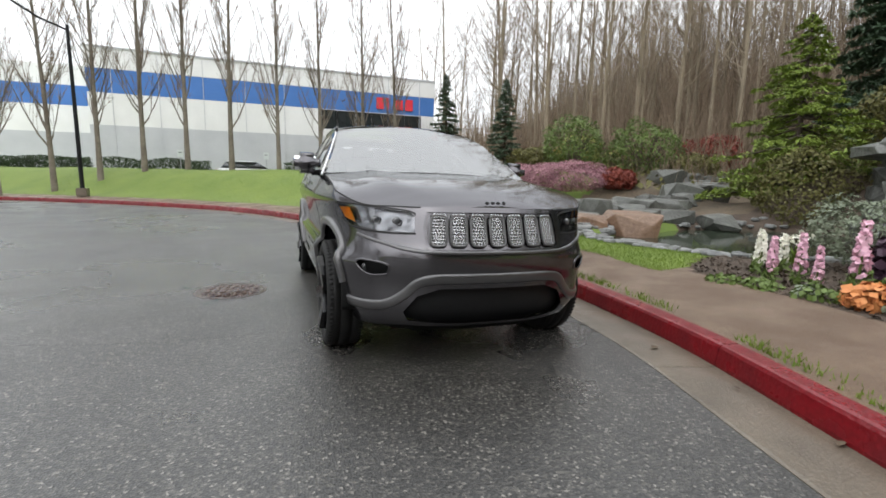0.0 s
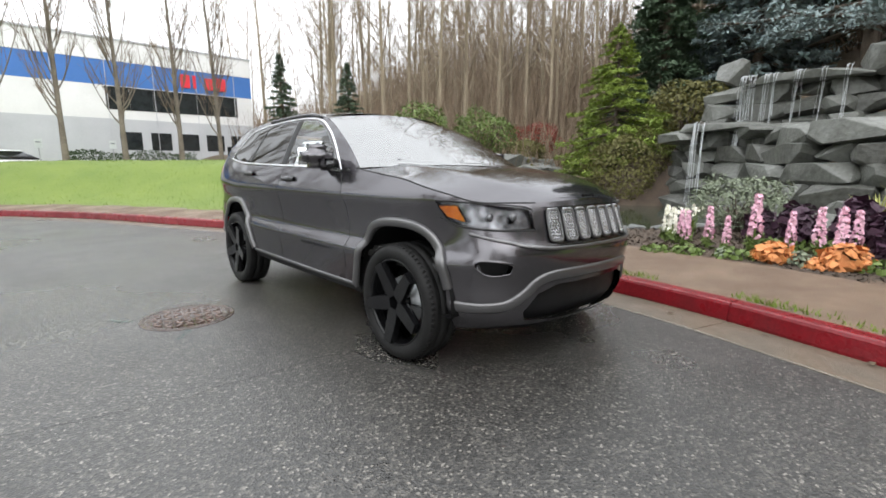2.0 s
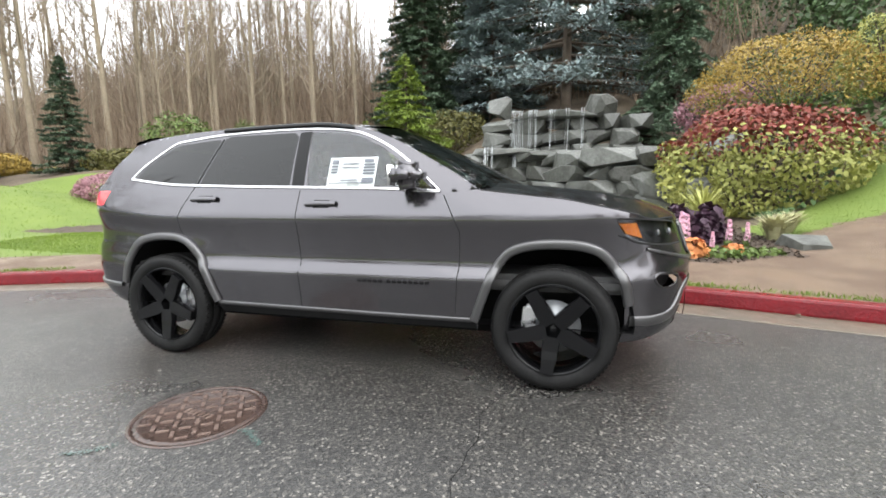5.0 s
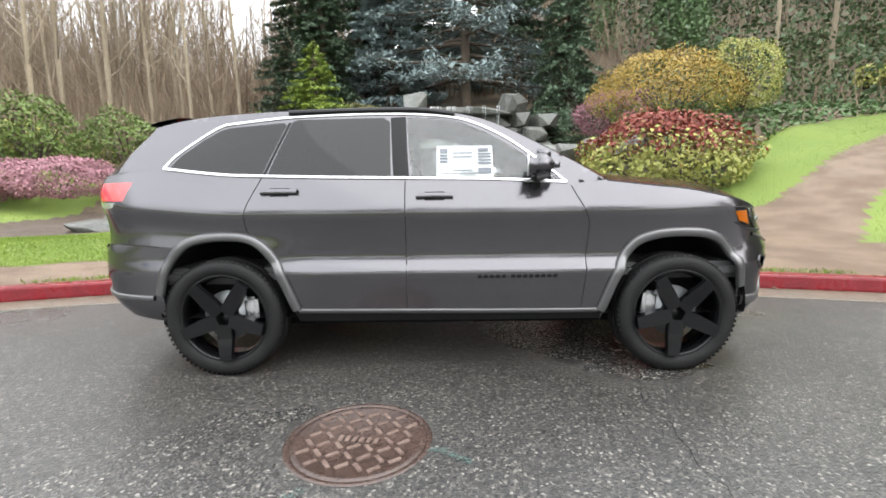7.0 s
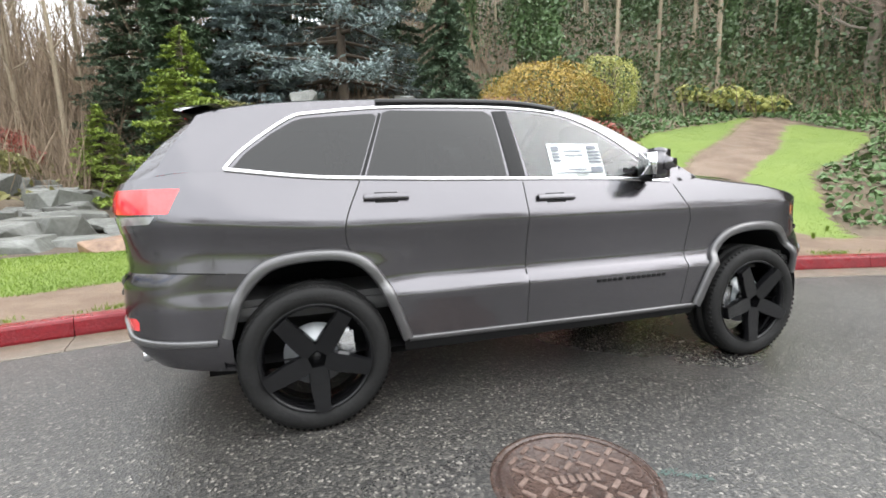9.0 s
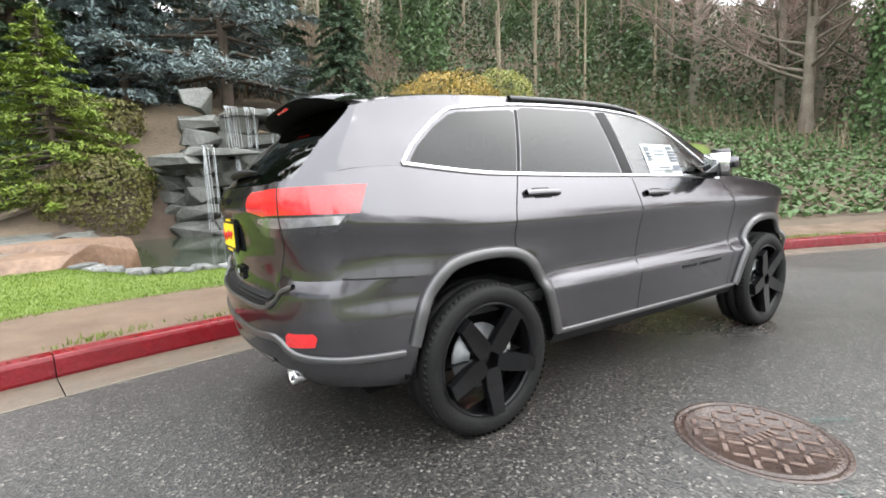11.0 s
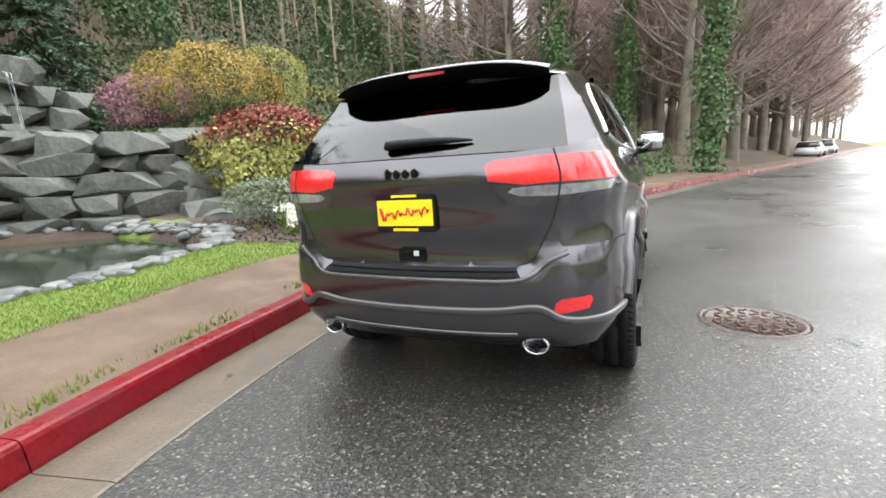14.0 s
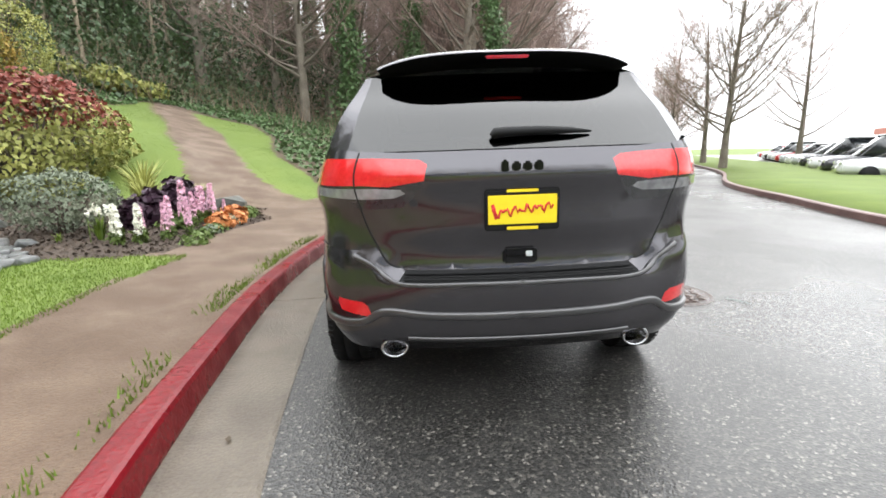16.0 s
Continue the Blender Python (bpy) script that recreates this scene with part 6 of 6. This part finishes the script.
v, f = leaves(ivy + [0, 0, 0.08], 0.15, normals=np.broadcast_to([0, 0, 1.2], ivy.shape), aspect=0.8)
tagged(link_np("ivy_carpet", v, f, LEAF_IVY), "dark ivy covering the bank", "ivy", kind="stuff")
lit = scatter(5000, (2.2, 6.5, -5.0, -0.4), lambda x, y, d: zone_of(x, y, d) == 2, 6)
v, f = leaves(lit + [0, 0, 0.01], 0.05, normals=np.broadcast_to([0, 0, 1.5], lit.shape), aspect=0.7)
tagged(link_np("bed_mulch", v, f, SOIL), "dark wet mulch and leaf scraps", "mulch", kind="stuff")

# ---- trees of the wood, the street and the parking side ----
woods = [bare_tree("alder", 17 + i, 0.11 + 0.02 * i, "tall pale leafless alder in the wood", 100 + i, BARK_PALE, TWIG, limbs=26, start=0.22, rise=1.5, reach=0.13, twigs=7) for i in range(4)]
spots = [[] for _ in woods]
q = random.Random(5)
n = 0
while n < 210:
    x, y = q.uniform(6, 60), q.uniform(-14, 52)
    dd = math.hypot(x, y - 3)
    if y < 0 and x < 26 or dd < 20 or (y > 22 and x < 13) or (x < 19 and y < 16) or (x < 11):
        continue
    spots[n % 4].append((x, y, q.uniform(0, 360), q.uniform(0.75, 1.1)))
    n += 1
for t, s in zip(woods, spots):
    plant(t, s, "alders of the wood")
ivied = [bare_tree("ivied_tree", 16 + 2 * i, 0.24, "tall tree with ivy round its trunk", 130 + i, BARK, TWIG, limbs=22, start=0.3, rise=1.0, reach=0.16, twigs=7, ivy=6500) for i in range(3)]
spots = [[(-3.3, -20.3, 0, 0.9)], [(4.3, -24.0, 30, 1.0)], [(0.6, -26.0, 60, 0.9)]]
for n in range(75):
    while True:
        x, y = q.uniform(2, 44), q.uniform(-62, -8)
        if x > 17 + 0.35 * max(0, y + 20) - 0.55 * max(0, -y - 20) and x > 2.5 + 0.3 * (y + 26):
            break
    spots[n % 3].append((x, y, q.uniform(0, 360), q.uniform(0.7, 1.15)))
for t, s in zip(ivied, spots):
    plant(t, s, "ivied trees")
thin = bare_tree("thin_tree", 12, 0.1, "thin pale leafless tree on the bank", 150, BARK_PALE, TWIG, limbs=18, start=0.3, rise=1.3, reach=0.14, twigs=6)
plant(thin, [(q.uniform(14, 34), q.uniform(-44, -12), q.uniform(0, 360), q.uniform(0.8, 1.2)) for _ in range(46)], "thin trees of the bank")
bud = [bare_tree("budding_tree", 10 + i, 0.2, "spreading leafless tree with reddish buds", 160 + i, BARK, TWIG_RED, limbs=34, start=0.16, rise=0.75, reach=0.36, twigs=14) for i in range(2)]
east_row = [(-1.5 - 0.37 * k * 5 + q.uniform(0, 4), -33 - 5 * k, q.uniform(0, 360), q.uniform(1.4, 1.8)) for k in range(26)]
east_row += [(q.uniform(2, 16) - 0.37 * k * 1.6, -24 - 1.6 * k, q.uniform(0, 360), q.uniform(1.2, 1.7)) for k in range(34)]
east_row += [(float(np.interp(-y, [28.4, 60, 104], [-8, -20, -37])) + q.uniform(3.0, 6.5), y, q.uniform(0, 360), q.uniform(1.5, 2.0)) for y in np.arange(-25.5, -66, -2.4)]
plant(bud[0], east_row, "budding roadside trees")
side = bare_tree("parking_tree", 12, 0.2, "large leafless tree between road and parking", 170, BARK, TWIG, limbs=56, start=0.14, rise=1.0, reach=0.3, twigs=18)
side.matrix_basis = pose(-16.5, -21.5, 0.15)
for x, y in ((-24, -9), (-29, -3.5), (-25, 2.5), (-31, 7), (-26, 11.5), (-33, 16), (-30, -13)):
    copy_thing(side, pose(x, y, -0.09, 0, 0, q.uniform(0, 360)))
for k in range(14):
    c = copy_thing(bud[1], pose(-21 - 3.4 * k + q.uniform(-2, 2), -31 - 8 * k, 0.1, 0, 0, q.uniform(0, 360)))
bud[1].matrix_basis = pose(-27, -29, 0.1)
poplar = [bare_tree("street_tree", 15, 0.13, "slim upright leafless street tree", 180 + i, BARK, TWIG, limbs=42, start=0.13, rise=2.6, reach=0.085, twigs=9) for i in range(2)]
row = [(-12.6, 21.2), (-10.8, 21.9), (-9.1, 22.4), (-7.3, 22.8), (-5.4, 23.1), (-3.3, 23.2), (-0.9, 23.3), (1.4, 23.5), (3.9, 23.7), (6.0, 24.2)]
plant(poplar[0], [(x, y, 40 * i, 0.95 + 0.04 * (i % 3)) for i, (x, y) in enumerate(row[::2])], "street trees")
plant(poplar[1], [(x, y, 70 * i, 0.95 + 0.04 * (i % 3)) for i, (x, y) in enumerate(row[1::2])], "street trees")

# ---- the long building ----
block = thing("building", (-13.6, 36.8, 0), "long white and grey industrial building with a blue band", "building", turn=4)


def wall_part(name, x0, x1, z0, z1, material, y=0.0, deep=0.3, parent=block, bevel=0.0):
    return part(name, box((x1 - x0, deep, z1 - z0), ((x0 + x1) / 2, y + deep / 2, (z0 + z1) / 2), bevel), material, parent)


wall_part("lower_wall", 0, 27, -0.3, 4.7, WALL_GREY, 0, 12)
wall_part("upper_wall", 0, 27, 4.7, 7.0, WALL_WHITE, 0.003, 12)
wall_part("blue_band", 0, 27, 7.0, 8.7, BLUE_BAND, 0.0, 12)
wall_part("parapet", -0.05, 27.05, 8.7, 10.1, WALL_WHITE, -0.03, 12.05)
wall_part("coping", -0.12, 27.12, 10.1, 10.25, WALL_GREY, -0.1, 12.2)
for i in range(6):
    w = wall_part("window", 16.4 + 1.55 * i, 17.85 + 1.55 * i, 5.35, 6.95, DARK_GLASS, -0.02, 0.06)
    part("window_frame", box((0.07, 0.08, 1.6), (17.9 + 1.55 * i, -0.02, 6.15)), BLACK, w)
for i in range(5):
    x0 = 17 + 2.0 * i
    wall_part("window", x0, x0 + 1.4, 2.5, 3.8, DARK_GLASS, -0.02, 0.06)
wall_part("entrance_door", 24.6, 26.4, 0, 2.9, DARK_GLASS, -0.02, 0.06)
for i in range(9):
    wall_part("wall_joint", 3 * i + 1.5, 3 * i + 1.54, 0, 10.0, WALL_GREY, -0.045, 0.02)
for i, (w, h) in enumerate(((0.7, 1.0), (0.25, 1.0), (0.7, 0.9), (0.75, 1.0))):
    wall_part("sign_bar", 21.4 + 0.9 * i, 21.4 + 0.9 * i + w, 7.35, 7.35 + h, SIGN_RED, -0.12, 0.1, bevel=0.03)
annex = thing("building", (-46, 46, 0), "lower white wing of the industrial building", "building")
for a, b, m in ((-0.3, 4.7, WALL_GREY), (4.7, 7.0, WALL_WHITE), (7.0, 8.7, BLUE_BAND), (8.7, 10.4, WALL_WHITE)):
    part("wall_band", box((33, 10, b - a), (16.5, 5, (a + b) / 2)), m, annex)
hedge_v = []
for x in np.arange(-40, 12, 0.02):
    hedge_v.append((x, 33.2 + 0.03 * x + rng.normal() * 0.25, 0.55 + abs(rng.normal()) * 0.28))
hv = np.array(hedge_v)
v, f = leaves(hv, 0.4, aspect=0.8)
tagged(link_np("hedge", v, f, NEEDLE_DARK), "low clipped dark hedge before the building", "hedge", kind="stuff")

lamp = thing("street_lamp", (-9.0, 19.6, 0.4), "dark slim street lamp on the grass", "street lamp")
v, f = tube([(0, 0, -0.3), (0, 0, 3.5), (0, 0, 6.8)], [0.09, 0.075, 0.06], 10)
link_np("pole", v, f, BLACK, lamp, "", True)
part("base_block", box((0.4, 0.4, 0.35), (0, 0, -0.02), 0.03), CONCRETE, lamp)
v, f = tube([(0, 0, 6.6), (-0.9, -0.1, 6.95), (-1.9, -0.2, 7.6)], 0.045, 8)
link_np("arm", v, f, BLACK, lamp, "", True)
part("lamp_head", box((0.6, 0.25, 0.12), (-2.1, -0.22, 7.68), 0.04), BLACK, lamp)


# ---- distant parked cars ----
def parked_car(paint_colour, label, tall=1.5, long=4.5, white=False):
    ob = thing("parked_car", (0, 0, 0), label, "car", "cars in the parking lot")
    L, W = long / 2, 0.88
    pm = mat("paint", paint_colour, tuple(c * 1.1 for c in paint_colour), rough=0.25, coat=1.0, fine=200)
    bm = bmesh.new()
    prof = [(-L, 0.3), (-L, 0.62), (-L * 0.95, 0.78), (-L * 0.45, 0.92), (L * 0.86, 0.95), (L, 0.85), (L, 0.3)]
    ring = [[bm.verts.new((k * W, y, z)) for y, z in prof] for k in (-1, 1)]
    for i in range(len(prof)):
        j = (i + 1) % len(prof)
        bm.faces.new((ring[0][i], ring[0][j], ring[1][j], ring[1][i]))
    bm.faces.new(ring[0][::-1])
    bm.faces.new(ring[1])
    bmesh.ops.recalc_face_normals(bm, faces=bm.faces[:])
    bmesh.ops.bevel(bm, geom=bm.edges[:], offset=0.07, segments=3, affect="EDGES")
    part("body", bm, pm, ob, "", True)
    for nm, inset, z0, z1, m in (("glasshouse", 0.0, 0.9, tall - 0.06, DARK_GLASS), ("roof", 0.02, tall - 0.08, tall, pm)):
        bm = bmesh.new()
        lo_, hi_ = [(-L * 0.5, z0), (L * 0.9, z0)], [(-L * 0.12, z1), (L * 0.72, z1)]
        if nm == "roof":
            lo_ = [(-L * 0.15, z0), (L * 0.74, z0)]
        vv = [bm.verts.new((k * W * s, y, z)) for k in (-1, 1) for (y, z), s in ((lo_[0], 0.94), (lo_[1], 0.94), (hi_[1], 0.76), (hi_[0], 0.76))]
        for fc in ((0, 1, 2, 3), (7, 6, 5, 4), (0, 4, 5, 1), (1, 5, 6, 2), (2, 6, 7, 3), (3, 7, 4, 0)):
            bm.faces.new([vv[i] for i in fc])
        bmesh.ops.recalc_face_normals(bm, faces=bm.faces[:])
        bmesh.ops.bevel(bm, geom=bm.edges[:], offset=0.04, segments=2, affect="EDGES")
        part(nm, bm, m, ob, "", True)
    for k in (-1, 1):
        for y in (-L * 0.62, L * 0.6):
            wv, wf = lathe([(-0.1, 0.0), (-0.1, 0.2), (-0.11, 0.22), (-0.1, 0.31), (0.1, 0.31), (0.1, 0.0)], 20)
            link("wheel", wv * np.array([-k, 1, 1]) * -1 + np.array([k * 0.8, y, 0.31]), wf, RUBBER, ob, "", True)
        part("headlight", box((0.3, 0.06, 0.12), (k * 0.6, -L * 0.985, 0.7), 0.02), CLEAR_LENS, ob)
        part("tail_light", box((0.22, 0.06, 0.16), (k * 0.68, L * 0.985, 0.78), 0.02), RED_LENS, ob)
    return ob


tints = (((0.65, 0.65, 0.66), "white parked car on the parking lot", 1.45), ((0.5, 0.02, 0.03), "red parked car on the parking lot", 1.45), ((0.03, 0.03, 0.035), "black parked van on the parking lot", 1.85), ((0.42, 0.43, 0.44), "silver parked car on the parking lot", 1.6))
protos = [parked_car(c, lab, h) for c, lab, h in tints]
order = [0, 2, 0, 2, 3, 0, 3, 1, 0, 3, 2, 0, 1, 3]
used = set()
for i, k in enumerate(order):
    m = pose(-18.0 - 1.75 * i, -12.6 - 2.75 * i, -0.085, 0, 0, 57)
    if k in used:
        copy_thing(protos[k], m)
    else:
        used.add(k)
        protos[k].matrix_basis = m
copy_thing(protos[0], pose(-2.6, 31.0, ground_at(-2.6, 31.0), 0, 0, 95))


def hedge(x0, x1, y, tall, seed):
    r = np.random.default_rng(seed)
    z0 = ground_at((x0 + x1) / 2, y)
    ob = thing("hedge", ((x0 + x1) / 2, y, z0), "clipped dark green hedge before the building", "hedge", "hedges")
    n = int(900 * (x1 - x0))
    c = r.uniform(-0.5, 0.5, (n, 3)) * [x1 - x0, 0.9, tall] + [0, 0, tall / 2]
    c[:, 2] *= 1 + 0.08 * np.sin(c[:, 0] * 2.1)
    link_np("leaf_crown", *leaves(c, 0.11, aspect=0.7), LEAF_HEDGE, ob)
    for x in np.arange(x0 + 0.5, x1, 1.2):
        link_np("stem", *tube([(x - (x0 + x1) / 2, 0, -0.1), (x - (x0 + x1) / 2 + 0.05, 0.03, tall * 0.8)], [0.03, 0.01], 5), BARK_DARK, ob)


LEAF_HEDGE = leafy("dark_hedge_leaves", (0.012, 0.026, 0.01), (0.045, 0.075, 0.025))
for i, (x0, x1) in enumerate(((-24, -18.5), (-17.5, -11.5), (-11, -5), (-0.5, 6))):
    hedge(x0, x1, 29.3, 2.15 - ground_at((x0 + x1) / 2, 29.3), 200 + i)
for x in (-6.6, -1.6, 1.6):
    z0 = ground_at(x, 28.6)
    sign = thing("parking_sign", (x, 28.6, z0), "small white parking sign on a thin post", "sign", "parking signs")
    part("post", box((0.05, 0.05, 2.6 - z0), (0, 0, (2.6 - z0) / 2)), STEEL, sign)
    part("sign_plate", box((0.32, 0.02, 0.45), (0, -0.04, 2.5 - z0), 0.008), PAPER, sign)
    part("print_bar", box((0.2, 0.004, 0.05), (0, -0.053, 2.56 - z0)), INK, sign)
copy_thing(protos[0], pose(-13.6, -47, 0.0, 0, 0, -22))
copy_thing(protos[3], pose(-17.5, -58, 0.0, 0, 0, -22))
lot = link("parking_lot", [(-15.5, -4, -0.08), (-50, -90, -0.08), (-110, -70, -0.08), (-70, 20, -0.08)], [(0, 1, 2, 3)], ASPHALT)
tagged(lot, "wet asphalt parking lot", "parking lot", kind="structure")
store = thing("low_building", (-95, -70, -0.1), "long low building with a red roof", "building", turn=60)
part("wall", box((70, 12, 4), (0, 0, 2)), WALL_WHITE, store)
part("roof", box((72, 14, 1.4), (0, 0, 4.7), 0.1), mat("red_roof", (0.32, 0.1, 0.08), (0.4, 0.14, 0.11), rough=0.7), store)
# ---- undergrowth on the wooded slopes ----
def brush(name, n, box_, ok, material, tall, seed, label):
    p = scatter(n, box_, ok, seed)
    k = len(p)
    l = tall * rng.uniform(0.35, 1.2, k)[:, None]
    d = rng.normal(size=(k, 3)) * 0.28
    d[:, 2] = 1
    a = rng.uniform(0, 6.283, k)
    s = np.stack([np.cos(a), np.sin(a), 0 * a], 1) * 0.016 * (1 + 0.5 * tall / 2)
    v = np.stack([p - s, p + s, p + d * l], 1).reshape(-1, 3)
    tagged(link_np(name, v, np.arange(3 * k).reshape(-1, 3), material), label, "undergrowth", kind="stuff")


brush("undergrowth", 36000, (11.0, 85.0, -10.0, 75.0), lambda x, y, d: zone_of(x, y, d) == 3 and d > 15 and (y > 8 or d > 21), TWIG, 3.8, 21, "brown leafless undergrowth on the slope")
brush("undergrowth", 30000, (13.0, 50.0, 8.0, 55.0), lambda x, y, d: zone_of(x, y, d) == 3 and d > 11, TWIG, 1.5, 24, "low brown brambles and dead stems on the slope")
brush("undergrowth", 15000, (26.0, 95.0, 4.0, 95.0), lambda x, y, d: zone_of(x, y, d) == 3 and d > 22, TWIG, 10.0, 25, "thin leafless saplings crowding the wooded slope")
v = scatter(16000, (11.0, 50.0, 8.0, 50.0), lambda x, y, d: zone_of(x, y, d) == 3 and d > 10, 26)
v, f = leaves(v + np.abs(rng.normal(size=v.shape)) * [0, 0, 0.25], 0.24, aspect=0.7)
tagged(link_np("bramble_leaves", v, f, LEAF_MOSS), "olive and brown bramble leaves on the slope", "undergrowth", kind="stuff")
brush("undergrowth", 8000, (-6.0, 44.0, -60.0, -8.0), lambda x, y, d: zone_of(x, y, d) == 3 and d > (13 if y > -18 else 3.5), TWIG, 1.7, 22, "tangled brown undergrowth on the bank")
v = scatter(46000, (-2.0, 40.0, -56.0, -9.0), lambda x, y, d: d > 13 and zone_of(x, y, d) == 3, 23)
v, f = leaves(v + np.abs(rng.normal(size=v.shape)) * [0, 0, 2.2], 0.22, aspect=0.7)
tagged(link_np("bank_evergreens", v, f, leafy("dark_bank_leaves", (0.014, 0.03, 0.011), (0.06, 0.095, 0.035))), "dark evergreen undergrowth below the trees", "undergrowth", kind="stuff")
plant(clump("salal_shrub", LEAF_VARIEG, "pale green shrub on the ivy bank", 0.2, (1.0, 1.0, 0.6), 900, 14, "shrub"), [(13.2, -16.8, 0, 1.0), (12.0, -17.6, 60, 0.8), (14.6, -16.2, 100, 0.8)], "bank shrubs")

# ---- manhole, cracks and small road things ----
LUG = mat("worn_iron", (0.09, 0.06, 0.05), (0.17, 0.125, 0.105), rough=0.2, fine=60, wide=9)
manhole = thing("manhole_cover", (-1.735, 0.44, 0.0), "rusty brown cast-iron manhole cover in the asphalt", "manhole cover", turn=80)
v, f = lathe([(0.002, 0.36), (0.006, 0.355), (0.006, 0.335), (0.001, 0.333), (0.001, 0.325), (0.005, 0.322), (0.006, 0.30), (0.0045, 0.298), (0.0045, 0.0)], 64)
link("cover_plate", np.stack([v[:, 1], v[:, 2], v[:, 0]], 1), [x[::-1] for x in f], IRON, manhole, "", True)
for i in range(-4, 5):
    for j in range(-4, 5):
        x, y = 0.075 * i, 0.075 * j
        if math.hypot(x, y) < 0.275 and not (abs(y) < 0.06 and abs(x) < 0.14):
            part("tread_lug", box((0.064, 0.022, 0.009), (x, y, 0.0075), 0.002, (0, 0, 45 if (i + j) % 2 else -45)), LUG, manhole)
for i in range(6):
    part("letter_bar", box((0.022, 0.05, 0.005), (-0.09 + 0.036 * i, 0.012, 0.008), 0.002), LUG, manhole)


def crack(name, pts, w):
    """A thin jagged dark line of tar."""
    p = spline(pts, 0.12)
    p = p + rng.normal(size=p.shape) * 0.018
    nn = normals_of(p)
    ww = w * rng.uniform(0.3, 1.2, len(p))[:, None]
    v = np.concatenate([np.concatenate([p - nn * ww, p + nn * ww], 1).reshape(-1, 2), np.full((2 * len(p), 1), 0.004)], 1)
    f = [(2 * i, 2 * i + 1, 2 * i + 3, 2 * i + 2) for i in range(len(p) - 1)]
    tagged(link(name, v, f, BLACK), "thin dark crack across the asphalt", "crack", kind="structure")


crack("road_crack", [(-6.8, -0.1), (-5.0, -0.4), (-3.1, -0.88), (-2.5, -1.06), (-2.1, -1.12), (-1.5, -1.12), (-0.9, -1.2)], 0.002)
TEAL = mat("faded_teal_spray", (0.045, 0.075, 0.067), (0.07, 0.12, 0.105), rough=0.6, fine=120)
for pts in ([(-1.82, 0.09), (-1.86, 0.0), (-1.93, -0.1)], [(-2.24, 0.79), (-2.2, 0.7), (-2.12, 0.61)]):
    p = spline(pts, 0.012)
    p = np.repeat(p, 5, axis=0) + rng.normal(size=(5 * len(p), 2)) * 0.012
    v, f = leaves(np.concatenate([p, np.full((len(p), 1), 0.0045)], 1), 0.011, normals=np.broadcast_to([0, 0, 40.0], (len(p), 3)), aspect=0.8, jitter=0.2)
    tagged(link_np("spray_mark", v, f, TEAL), "faint speckled teal spray mark on asphalt", "paint mark", kind="stuff")
for x, y in ((1.28, -3.0), (1.33, -2.3), (1.2, -3.6), (1.3, 2.4)):
    v, f = leaves(np.array([[x, y, 0.012]]), 0.08, normals=np.array([[0, 0, 2.0]]), jitter=0.2)
    tagged(link_np("fallen_leaf", v, f, FOREST_FLOOR), "brown fallen leaf in the gutter", "leaf", "fallen leaves")
